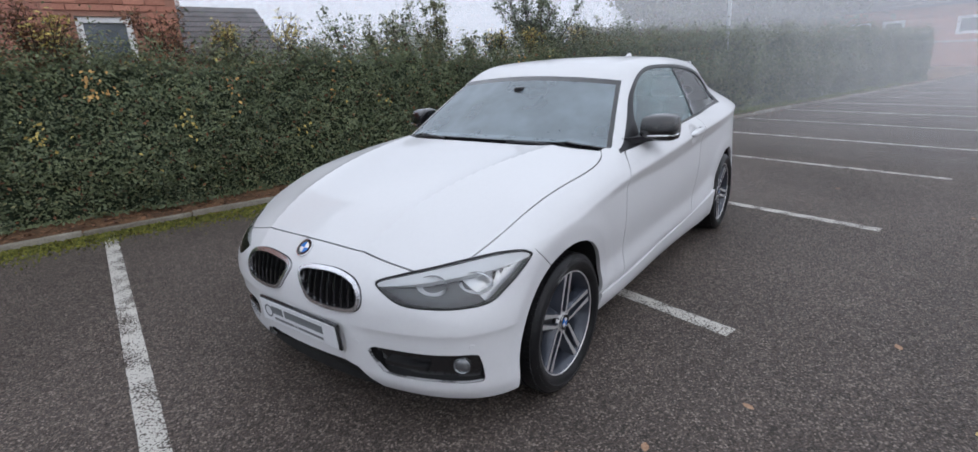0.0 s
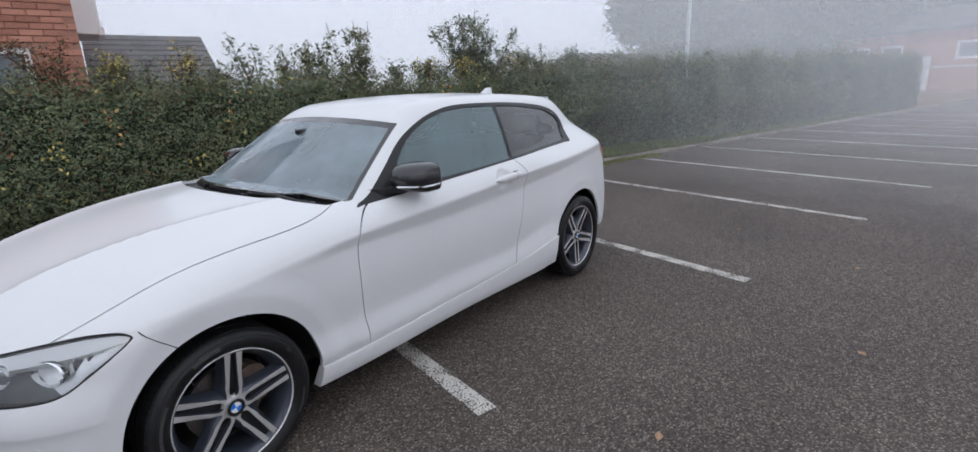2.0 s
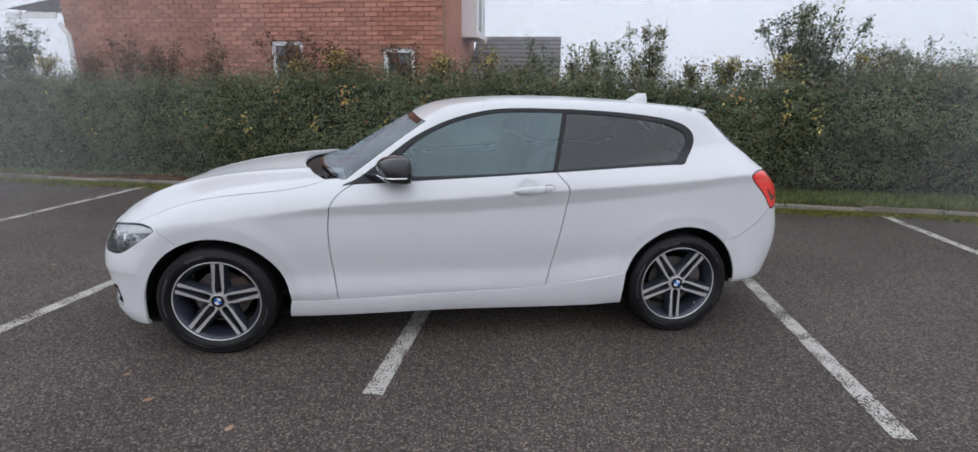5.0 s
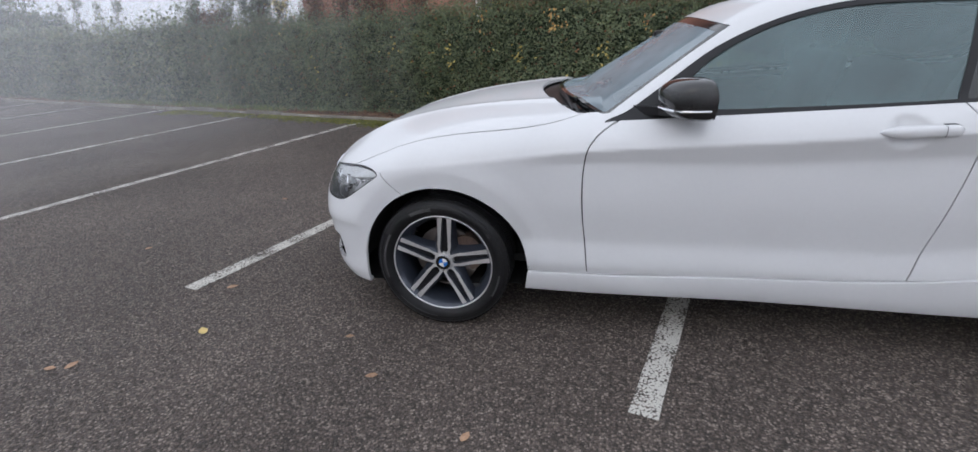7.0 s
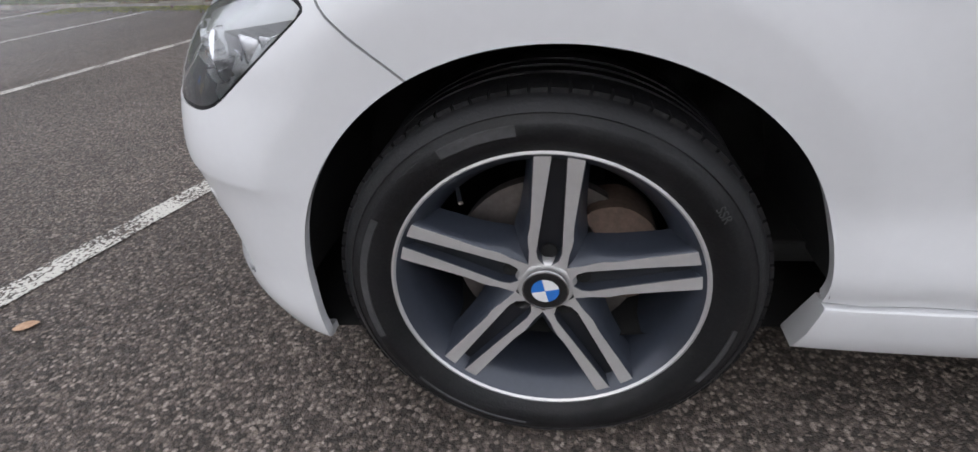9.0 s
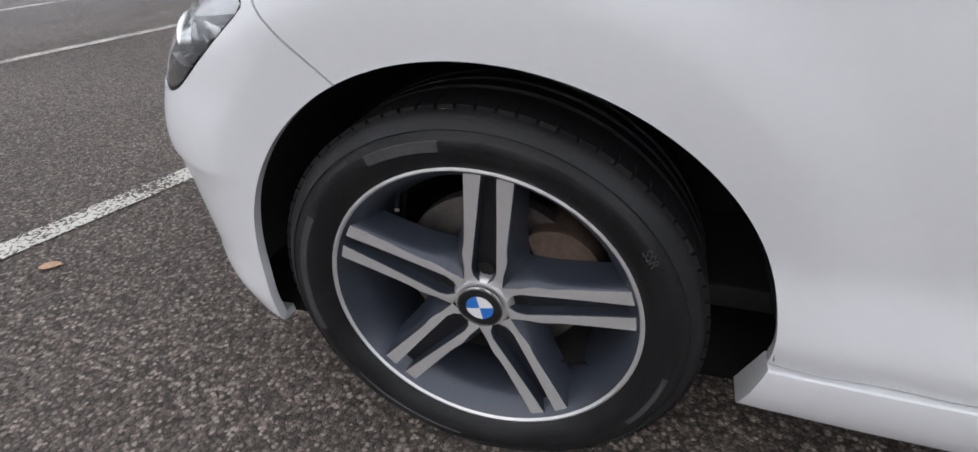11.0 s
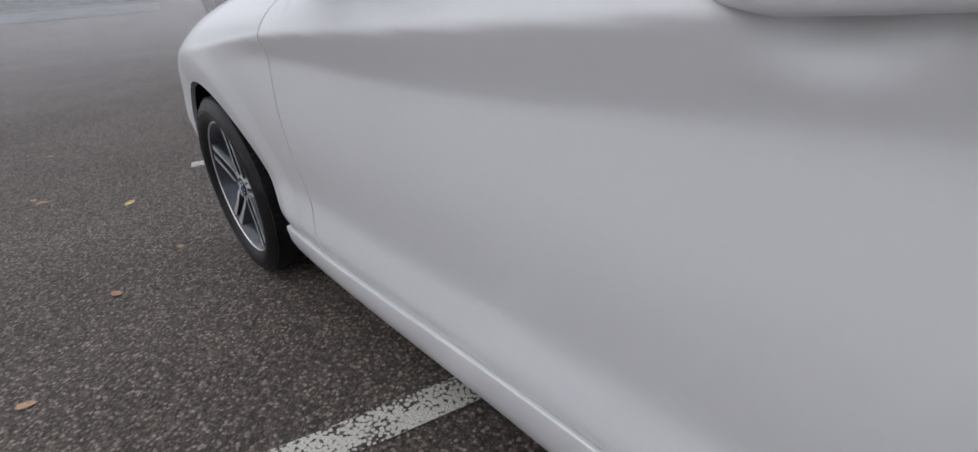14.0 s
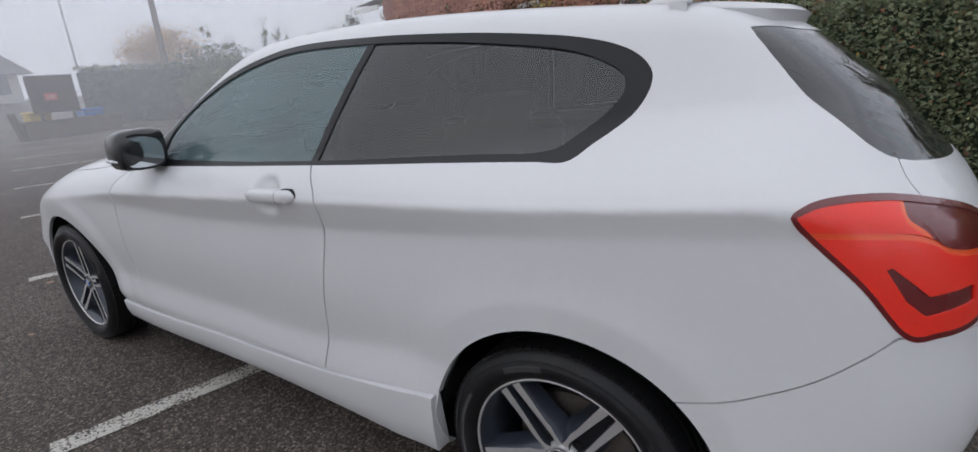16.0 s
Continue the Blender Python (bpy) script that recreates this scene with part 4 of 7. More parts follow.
# added see-through shells whose pale colour stands in for mist haze over far things
def haze_shell_material(share):
    m = bpy.data.materials.new("mist_haze_shell")
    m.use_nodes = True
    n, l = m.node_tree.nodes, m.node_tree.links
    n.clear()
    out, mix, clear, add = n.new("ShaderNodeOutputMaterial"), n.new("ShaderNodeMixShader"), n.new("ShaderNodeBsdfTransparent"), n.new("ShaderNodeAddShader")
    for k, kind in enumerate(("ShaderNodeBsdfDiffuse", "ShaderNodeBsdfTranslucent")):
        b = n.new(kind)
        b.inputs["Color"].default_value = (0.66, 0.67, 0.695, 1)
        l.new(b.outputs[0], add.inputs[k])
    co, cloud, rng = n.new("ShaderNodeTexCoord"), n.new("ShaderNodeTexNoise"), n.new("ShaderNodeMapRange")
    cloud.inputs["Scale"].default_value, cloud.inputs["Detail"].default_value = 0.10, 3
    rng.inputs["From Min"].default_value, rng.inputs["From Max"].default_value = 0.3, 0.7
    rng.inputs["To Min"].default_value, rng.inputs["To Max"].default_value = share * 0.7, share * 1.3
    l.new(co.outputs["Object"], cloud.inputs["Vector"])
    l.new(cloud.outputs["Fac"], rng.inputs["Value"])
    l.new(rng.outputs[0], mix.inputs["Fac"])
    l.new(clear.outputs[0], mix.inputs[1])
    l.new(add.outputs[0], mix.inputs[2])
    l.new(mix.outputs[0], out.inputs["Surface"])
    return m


# one added haze shell per radius, each whitening what lies beyond it
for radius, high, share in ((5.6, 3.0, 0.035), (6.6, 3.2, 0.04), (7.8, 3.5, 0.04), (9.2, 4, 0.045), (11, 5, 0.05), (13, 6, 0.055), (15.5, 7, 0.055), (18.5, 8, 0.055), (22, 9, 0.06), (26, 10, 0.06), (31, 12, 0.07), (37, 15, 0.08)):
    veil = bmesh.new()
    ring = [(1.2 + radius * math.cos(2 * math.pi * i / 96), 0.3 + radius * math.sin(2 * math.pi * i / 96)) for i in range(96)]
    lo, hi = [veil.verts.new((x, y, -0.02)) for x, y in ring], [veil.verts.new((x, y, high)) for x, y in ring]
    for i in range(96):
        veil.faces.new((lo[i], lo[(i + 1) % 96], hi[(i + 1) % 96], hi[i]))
    tagged(part("mist", veil, haze_shell_material(share), None, "", True), "thin see-through grey shell added to stand in for mist haze", "mist", kind="structure")

# ---- the car's body as smooth surfaces: x to the rear, v half width, z up ----
def spline(pairs):
    """A smooth curve through (position, value) pairs, straight beyond its ends."""
    px, py = np.array(pairs, float).T
    n, h = len(px), np.diff(px)
    a, b = np.eye(n), np.zeros(n)
    for i in range(1, n - 1):
        a[i, i - 1 : i + 2] = h[i - 1], 2 * (h[i - 1] + h[i]), h[i]
        b[i] = 6 * ((py[i + 1] - py[i]) / h[i] - (py[i] - py[i - 1]) / h[i - 1])
    m = np.linalg.solve(a, b)
    first = (py[1] - py[0]) / h[0] - h[0] * m[1] / 6
    last = (py[-1] - py[-2]) / h[-1] + h[-1] * m[-2] / 6

    def value(q):
        q = np.asarray(q, float)
        i = np.clip(np.searchsorted(px, q) - 1, 0, n - 2)
        c = np.clip(q, px[0], px[-1])
        d, e, w = px[i + 1] - c, c - px[i], h[i]
        y = m[i] * d**3 / (6 * w) + m[i + 1] * e**3 / (6 * w) + (py[i] / w - m[i] * w / 6) * d + (py[i + 1] / w - m[i + 1] * w / 6) * e
        return y + np.where(q < px[0], (q - px[0]) * first, 0) + np.where(q > px[-1], (q - px[-1]) * last, 0)

    return value


def smax(a, b, r):
    """The greater of two fields, with a fillet of about r."""
    k = np.maximum(r - np.abs(a - b), 0) / r
    return np.maximum(a, b) + k * k * r / 4


def hinge(q, r, way):
    """Nought on one side of q = 0, rising evenly on the other, bent over a length of r."""
    return (np.sqrt(q * q + r * r) + way * q) / 2


def step(a, b, q):
    k = np.clip((np.asarray(q, float) - a) / (b - a), 0, 1)
    return k * k * (3 - 2 * k)


CREASE = spline([(-0.2, 0.755), (0.22, 0.798), (0.65, 0.842), (1.18, 0.872), (1.82, 0.909), (2.35, 0.938), (3.0, 0.980), (3.4, 1.003)])
PLAN = spline([(-0.8, -0.14), (-0.5, -0.045), (-0.25, -0.022), (0.0, -0.002), (0.4, -0.004), (0.9, 0.004), (1.5, 0.009), (2.0, 0.012), (2.5, 0.013), (2.8, 0.002), (3.1, -0.045), (3.35, -0.105), (3.6, -0.20)])
HOOD = spline([(-0.78, 0.655), (-0.70, 0.735), (-0.58, 0.80), (-0.45, 0.853), (-0.25, 0.915), (0.0, 0.968), (0.25, 1.0), (0.5, 1.02), (0.75, 1.03), (1.2, 1.03)])
ROOF = spline([(0.9, 1.27), (1.1, 1.345), (1.3, 1.391), (1.54, 1.416), (1.8, 1.425), (2.1, 1.423), (2.4, 1.410), (2.75, 1.384), (3.05, 1.35), (3.3, 1.312)])
NOSE = spline([(0.1, -0.60), (0.17, -0.665), (0.25, -0.725), (0.34, -0.748), (0.45, -0.757), (0.55, -0.757), (0.64, -0.742), (0.70, -0.715), (0.76, -0.66), (0.86, -0.52), (1.1, -0.1)])
TAIL = spline([(0.15, 3.36), (0.28, 3.44), (0.42, 3.50), (0.54, 3.53), (0.64, 3.53), (0.72, 3.513), (0.82, 3.50), (0.90, 3.475), (0.97, 3.425), (1.03, 3.345), (1.15, 3.20), (1.27, 3.06), (1.45, 2.86)])
SOLE = spline([(-0.8, 0.205), (-0.5, 0.19), (-0.35, 0.195), (0.4, 0.188), (1.3, 0.192), (2.3, 0.205), (3.0, 0.29), (3.6, 0.33)])
F_AXLE, R_AXLE, HUB = 0.0, 2.69, 0.315


def width(x, z):
    c = CREASE(x)
    d = z - c
    full = step(-0.1, 0.55, x) * (1 - step(3.05, 3.3, x))
    wide = 0.868 + PLAN(x)
    # below the crease: a hollow band, a calm flank, a flare over the sill, the turn under
    keen = step(0.26, 0.62, x) * (1 - 0.40 * step(2.0, 2.9, x))
    band = 0.035 + 0.050 * step(0.3, 1.4, x) - 0.030 * step(1.9, 3.0, x)
    lift = 0.07 * step(1.75, 2.3, x)
    under = keen * (0.43 * hinge(band + d, 0.010, -1) - 0.34 * hinge(d, 0.003, -1))
    under = under + full * (-0.27 * hinge(z - 0.63, 0.10, -1) + 0.38 * hinge(z - 0.445 - lift, 0.028, -1)) * (1 - step(2.2, 2.6, x))
    tuck = 1 - step(-0.05, -0.35, x)
    under = under - tuck * ((0.30 + 0.35 * full) * hinge(z - 0.335, 0.03, -1) + 0.25 * hinge(z - 0.22, 0.03, -1))
    above = hinge(d, 0.010, 1)
    back = 1 + 1.0 * step(1.9, 2.7, x)
    rise = d - 0.115
    low_side = -(0.33 * above + 3.7 * above * above) * back
    high_side = -(0.33 * 0.115 + 3.7 * 0.115**2) * back - 0.50 * rise - 0.38 * np.maximum(rise, 0) ** 2
    over = smax(low_side, high_side, 0.015 + 0.12 * step(2.15, 2.8, x)) * step(-0.02, 0.02, d)
    body = wide + under + over
    # flared arches round both wheels
    for axle, big, lip in ((F_AXLE, 0.376, 0.010), (R_AXLE, 0.370, 0.006)):
        r = np.hypot(x - axle, z - HUB)
        near = (1 - step(0.70, 0.86, z)) * step(0.20, 0.30, z)
        body = body + near * (0.8 * lip * (1 - step(big + 0.06, big + 0.16, r)) - 0.10 * hinge(r - big - 0.062, 0.004, -1))
    # crease across the bumper's corner, and the scoop behind the door handle
    drop = np.clip(0.495 - z, 0, 1)
    body = body - 0.012 * (1 - np.exp(-drop / 0.03)) * step(0.24, 0.33, z) * step(-0.33, -0.45, x)
    body = body - 0.022 * np.exp(-((((x - 1.735) / 0.063) ** 2 + ((z - 0.919) / 0.051) ** 2) ** 2.2))
    return body


def hood(x, v):
    ridge = 0.30 + 0.17 * np.clip(x + 0.7, 0, 1.6)
    fall = np.maximum(v - ridge, 0)
    return HOOD(x) - 0.10 * v * v - 0.16 * fall**2 - (0.015 + 0.17 * step(0.0, -0.6, x)) * fall + 0.012 * np.exp(-np.abs(v - ridge) / 0.05)


def screen(x, v):
    return 1.035 + 0.60 * (x - 0.60 - 0.44 * v * v)


def body_field(x, v, z):
    """Below nought inside the body."""
    v = np.abs(v)
    side = (v - width(x, z)) * 0.93
    low = (z - hood(x, v)) * 0.95
    cabin = smax((z - screen(x, v)) * 0.857, z - ROOF(x) + 0.075 * v * v, 0.05)
    top = np.minimum(low, cabin)
    side = side + 0.16 * np.clip(x - 2.45, 0, 2) ** 2 * step(0.96, 1.25, z)
    body = smax(side, top, 0.065)
    drop = np.clip(0.495 - z, 0, 1)
    nose = (0.012 * (1 - np.exp(-drop / 0.03)) * step(0.24, 0.33, z) * step(0.25, 0.45, v) + NOSE(z) + 0.22 * v * v + (0.55 - 0.20 * step(0.64, 0.50, z)) * v**6 - x) * 0.9
    bulge = 0.26 * step(0.90, 1.16, z) * (0.30 - v * v)
    tail = (x - TAIL(z) - bulge + 0.16 * v * v + 0.34 * v**6) * 0.85
    body = smax(body, nose, 0.09)
    body = smax(body, tail, 0.10)
    return smax(body, (SOLE(x) - z) * 0.98, 0.014)


def body_slope(p):
    e, out = 1e-4, np.empty_like(p)
    for n in range(3):
        d = np.zeros(3)
        d[n] = e
        out[:, n] = (body_field(*(p + d).T) - body_field(*(p - d).T)) / (2 * e)
    return out


def settle(p, flat=None, rounds=6):
    """Brings points onto the body's surface; those in flat stay on the middle plane."""
    p = p.copy()
    for _ in range(rounds):
        g = body_slope(p)
        if flat is not None:
            g[flat, 1] = 0
        f = body_field(*p.T)
        p -= np.clip(f / np.maximum((g * g).sum(1), 0.05), -0.02, 0.02)[:, None] * g
    return p
# ---- the car ----
CELL = 0.011


class Shell:
    """Half of the body's surface, which lines cut into panels."""

    def __init__(self, h):
        xs, vs, zs = np.arange(-0.84, 3.68, h), np.arange(-h / 2, 0.98, h), np.arange(0.13, 1.47, h)
        f = body_field(xs[:, None, None], np.abs(vs)[None, :, None], zs[None, None, :])
        sign = f < 0
        corners = [(i, j, k) for i in (0, 1) for j in (0, 1) for k in (0, 1)]
        nx, nv, nz = (len(q) - 1 for q in (xs, vs, zs))
        part_of = [sign[i : i + nx, j : j + nv, k : k + nz] for i, j, k in corners]
        count = sum(q.astype(np.int8) for q in part_of)
        mixed = (count > 0) & (count < 8)
        index = np.full(mixed.shape, -1)
        cells = np.argwhere(mixed)
        index[mixed] = np.arange(len(cells))
        p = np.stack([xs[cells[:, 0]], vs[cells[:, 1]], zs[cells[:, 2]]], -1) + h / 2
        flat = cells[:, 1] == 0
        p[flat, 1] = 0
        quads = []
        for axis in range(3):
            a = [slice(None)] * 3
            b = [slice(None)] * 3
            a[axis], b[axis] = slice(0, -1), slice(1, None)
            change = sign[tuple(a)] != sign[tuple(b)]
            at = np.argwhere(change)
            u, w = (axis + 1) % 3, (axis + 2) % 3
            ok = (at[:, u] > 0) & (at[:, w] > 0) & (at[:, u] < sign.shape[u] - 1) & (at[:, w] < sign.shape[w] - 1)
            at = at[ok]
            ring = []
            for du, dw in ((-1, -1), (0, -1), (0, 0), (-1, 0)):
                c = at.copy()
                c[:, u] += du
                c[:, w] += dw
                ring.append(index[c[:, 0], c[:, 1], c[:, 2]])
            q = np.stack(ring, -1)
            flip = ~sign[tuple(a)][change][ok]
            q[flip] = q[flip][:, ::-1]
            quads.append(q)
        quads = np.concatenate(quads)
        p = settle(p, flat, 8)
        for _ in range(3):
            total, n = np.zeros_like(p), np.zeros(len(p))
            for c in range(4):
                for d in (1, 3):
                    np.add.at(total, quads[:, c], p[quads[:, (c + d) % 4]])
                    np.add.at(n, quads[:, c], 1)
            p = 0.5 * p + 0.5 * total / np.maximum(n, 1)[:, None]
            p[flat, 1] = 0
            p = settle(p, flat, 3)
        self.p = list(p)
        self.all = [tuple(q) for q in quads.tolist()]

    def split(self, faces, field):
        """Faces on both sides of a line, where field(x, v, z) is below nought and above it."""
        p = np.array(self.p)
        used = np.unique(np.concatenate([np.array(f) for f in faces])) if faces else np.zeros(0, int)
        f = np.zeros(len(p))
        if len(used):
            f[used] = field(*p[used].T)
        f[np.abs(f) < 0.0004] = 0
        f = f.tolist()
        low, high, made = [], [], {}
        for face in faces:
            v = [f[i] for i in face]
            if max(v) <= 0:
                low.append(face)
            elif min(v) >= 0:
                high.append(face)
            else:
                a, b = [], []
                for k, i in enumerate(face):
                    j = face[(k + 1) % len(face)]
                    fi, fj = f[i], f[j]
                    if fi <= 0:
                        a.append(i)
                    if fi >= 0:
                        b.append(i)
                    if fi * fj < 0:
                        key = (min(i, j), max(i, j))
                        if key not in made:
                            made[key] = len(self.p)
                            self.p.append(p[i] + (p[j] - p[i]) * fi / (fi - fj))
                        a.append(made[key])
                        b.append(made[key])
                if len(a) > 2:
                    low.append(tuple(a))
                if len(b) > 2:
                    high.append(tuple(b))
        return low, high

    def line(self, faces, field, half=0.002):
        """Below a line, the strip along it, and above it."""
        low, rest = self.split(faces, lambda x, v, z: field(x, v, z) + half)
        strip, high = self.split(rest, lambda x, v, z: field(x, v, z) - half)
        return low, strip, high

    def panel(self, name, faces, mat, parent, sink=0.0, edge=0.012, pair=True, label="", sharp=True):
        """The faces as one panel over the middle, or as a pair, with edges turned inwards. sink: how deep it lies."""
        if not faces:
            return []
        ids = sorted({i for f in faces for i in f})
        pos = {i: k for k, i in enumerate(ids)}
        p = np.array([self.p[i] for i in ids])
        flat = np.abs(p[:, 1]) < 1e-6
        p = settle(p, flat, 3)
        g = body_slope(p)
        g[flat, 1] = 0
        g /= np.linalg.norm(g, axis=1)[:, None]
        q = p - g * sink
        fs = [tuple(pos[i] for i in f) for f in faces]
        n_face = len(q)
        seen = {}
        for f in fs:
            for k, i in enumerate(f):
                j = f[(k + 1) % len(f)]
                seen.setdefault((min(i, j), max(i, j)), []).append((i, j))
        if edge:
            lower, extra = {}, []
            for key, uses in seen.items():
                if len(uses) == 1 and not (flat[key[0]] and flat[key[1]]):
                    i, j = uses[0]
                    for k in (i, j):
                        if k not in lower:
                            lower[k] = len(q) + len(extra)
                            extra.append(q[k] - g[k] * edge)
                    fs.append((j, i, lower[i], lower[j]))
            if extra:
                q = np.concatenate([q, np.array(extra)])
        right = [tuple(q_) for q_ in q.tolist()]
        left = [(x, -y, z) for x, y, z in right]
        flipped = [f[::-1] for f in fs]
        out = []
        if pair:
            out.append(mesh_object(name, left, flipped, mat, parent=parent, label=label))
            out.append(mesh_object(name, right, fs, mat, parent=parent, label=label))
        else:
            n = len(left)
            both = [tuple((i if abs(left[i][1]) < 1e-6 else i + n) for i in f) for f in fs]
            me_v, me_f = left + right, flipped + both
            out.append(mesh_object(name, me_v, me_f, mat, parent=parent, label=label))
        if not sharp:
            return out
        # the true slope of the surface on the panel, flat on its turned edges
        corner = []
        for f in fs:
            if max(f) < n_face:
                corner.append(g[list(f)])
            else:
                e = np.cross(q[f[1]] - q[f[0]], q[f[2]] - q[f[0]])
                corner.append(np.tile(e / max(np.linalg.norm(e), 1e-12), (len(f), 1)))
        back = np.concatenate([c[::-1] for c in corner]) * np.array([1, -1, 1])
        corner = np.concatenate(corner)
        for o, normals in zip(out, (back, corner) if pair else (np.concatenate([back, corner]),)):
            o.data.normals_split_custom_set(normals.tolist())
        return out


TAIL_OUTLINE = [(2.30, 0.968), (2.325, 0.988), (2.38, 0.999), (2.475, 1.002), (2.60, 0.993), (2.82, 0.955), (2.93, 0.91), (2.93, 0.85), (2.83, 0.80), (2.72, 0.770), (2.62, 0.760), (2.535, 0.763), (2.44, 0.850), (2.36, 0.915)]


def cut_all(faces, shell, field, half, seams):
    low, strip, high = shell.line(faces, field, half)
    seams += strip
    return low, high


def build_sills(car):
    """A straight side skirt with a crisp upper edge, from arch to arch."""
    top = spline([(0.30, 0.296), (0.648, 0.297), (1.287, 0.316), (1.834, 0.337), (2.141, 0.380), (2.40, 0.425)])
    along = np.linspace(0.392, 2.336, 60)
    outer = settle(np.stack([along, np.full(60, 0.87), top(along) - 0.002], -1), rounds=8)[:, 1]
    calm = (along > 0.62) & (along < 2.05)
    outer = np.maximum(np.polyval(np.polyfit(along[calm], outer[calm], 3), along), outer - 0.004)
    for side in (-1, 1):
        bm, rows = bmesh.new(), []
        for x, y in zip(along, outer - 0.010 * step(2.15, 2.32, along)):
            zt, zb = float(top(x)) - 0.002, float(SOLE(x)) + 0.005
            deep = (zt - zb)
            rows.append([bm.verts.new((x + dx, side * (y + dy), z)) for dx, dy, z in ((0.0, -0.03, zt + 0.001), (0.0, 0.004, zt), (-0.001, 0.0062, zt - 0.0022), (-0.004, 0.0062, zt - 0.016), (-0.010, -0.001, zt - deep * 0.55), (-0.016, -0.014, zb + 0.010), (-0.017, -0.020, zb + 0.002), (-0.015, -0.07, zb))])
        for a, b in zip(rows, rows[1:]):
            for i in range(7):
                bm.faces.new((a[i], b[i], b[i + 1], a[i + 1]))
        bm.faces.new(rows[0])
        bm.faces.new(rows[-1])
        part("sill", bm, PAINT, car, "white side skirt", True)


def build_body(car):
    s = Shell(CELL)
    rest, seams, made = s.all, [], {}
    # the underside
    under, rest = s.split(rest, lambda x, v, z: np.where(v < 0.80, z - SOLE(x) - 0.010, 0.05))
    s.panel("underbody", under, UNDER, car, edge=0, pair=False, sharp=False)
    # openings round the wheels
    for axle, cz, r in ((0.008, 0.30, 0.382), (2.698, 0.316, 0.366)):
        _, rest = s.split(rest, lambda x, v, z: np.hypot(x - axle, np.maximum(z - cz, 0) + 0.0 * z) - r)
    # windscreen, with its black border and the scuttle in front of it
    def screen_edge(x, v, z):
        e = np.maximum(v - (0.722 - 0.46 * (z - 0.961)), z - (1.322 - 0.11 * v * v))
        e = np.maximum(e, 0.47 + 0.42 * v * v - x)
        return np.maximum(e, np.maximum(0.93 - z, x - 1.45))
    glassy, rest = s.split(rest, screen_edge)
    clear, border = s.split(glassy, lambda x, v, z: screen_edge(x, v, z) + 0.022)
    s.panel("windscreen", clear, SCREEN_GLASS, car, sink=0.002, edge=0, pair=False, label="windscreen with a faint blue-green tint")
    s.panel("windscreen_border", border, GLOSS_BLACK, car, sink=0.0015, edge=0.02, pair=False)
    def scuttle_edge(x, v, z):
        back = 0.385 + 0.36 * v * v + 0.30 * v**6
        e = np.maximum(back - x, v - (0.70 - 0.3 * np.maximum(0.6 - x, 0)))
        return np.maximum(e, np.maximum(0.90 - z, x - (0.51 + 0.42 * v * v)))
    scuttle, rest = s.split(rest, scuttle_edge)
    s.panel("scuttle_panel", scuttle, TRIM, car, sink=0.028, edge=0, pair=False, sharp=False)
    # side windows
    outer = polygon_field(loop_curve([(0.70, 0.944), (0.80, 0.954), (1.10, 0.969), (1.50, 0.988), (1.885, 1.008), (2.38, 1.030), (2.60, 1.040), (2.688, 1.044), (2.732, 1.076), (2.795, 1.13), (2.821, 1.188), (2.806, 1.233), (2.742, 1.274), (2.62, 1.305), (2.42, 1.330), (2.23, 1.345), (1.99, 1.356), (1.68, 1.359), (1.49, 1.340), (1.30, 1.291), (1.11, 1.206), (0.93, 1.082), (0.79, 0.985)]))
    window, rest = s.split(rest, lambda x, v, z: np.where(v > 0.45, outer(x, z), 1.0))
    inner = polygon_field(loop_curve([(0.985, 0.992), (1.50, 1.002), (1.885, 1.020), (2.38, 1.046), (2.62, 1.060), (2.685, 1.092), (2.75, 1.15), (2.766, 1.190), (2.737, 1.230), (2.62, 1.274), (2.42, 1.304), (2.23, 1.323), (1.99, 1.336), (1.68, 1.340), (1.49, 1.321), (1.30, 1.270), (1.13, 1.188), (1.02, 1.10), (0.985, 1.03)], 8))
    pane, band = s.split(window, lambda x, v, z: inner(x, z))
    s.panel("window_surround", band, TRIM, car, sink=0.001, edge=0.014, label="satin black window surround")
    def pillar(x, v, z):
        return x - (1.898 + 0.30 * (z - 1.01))
    front, strip, back = s.line(pane, pillar, 0.014)
    s.panel("pillar_cover", strip, TRIM, car, sink=0.003, edge=0.01)
    # headlamps, then the shut lines of bonnet, wings, doors, bumpers
    lamp = polygon_field(loop_curve([(-0.262, 0.672), (-0.127, 0.700), (0.062, 0.721), (0.255, 0.740), (0.40, 0.751), (0.50, 0.750), (0.545, 0.742), (0.570, 0.730), (0.566, 0.721), (0.52, 0.692), (0.42, 0.640), (0.315, 0.598), (0.165, 0.589), (-0.018, 0.592), (-0.145, 0.602), (-0.228, 0.636)], 8))
    def lamp_edge(x, v, z):
        return np.where((x < 0.1) & (v > 0.3), lamp(x + v, z), 1.0)
    lens, rest = s.split(rest, lamp_edge)
    made["lens"] = lens
    vh = spline([(-0.75, 0.52), (-0.466, 0.672), (-0.311, 0.718), (-0.131, 0.745), (0.106, 0.759), (0.331, 0.766), (0.47, 0.757), (0.56, 0.733), (0.64, 0.69)])
    xf = spline([(0.0, -0.636), (0.24, -0.631), (0.43, -0.616), (0.55, -0.589), (0.8, -0.50)])
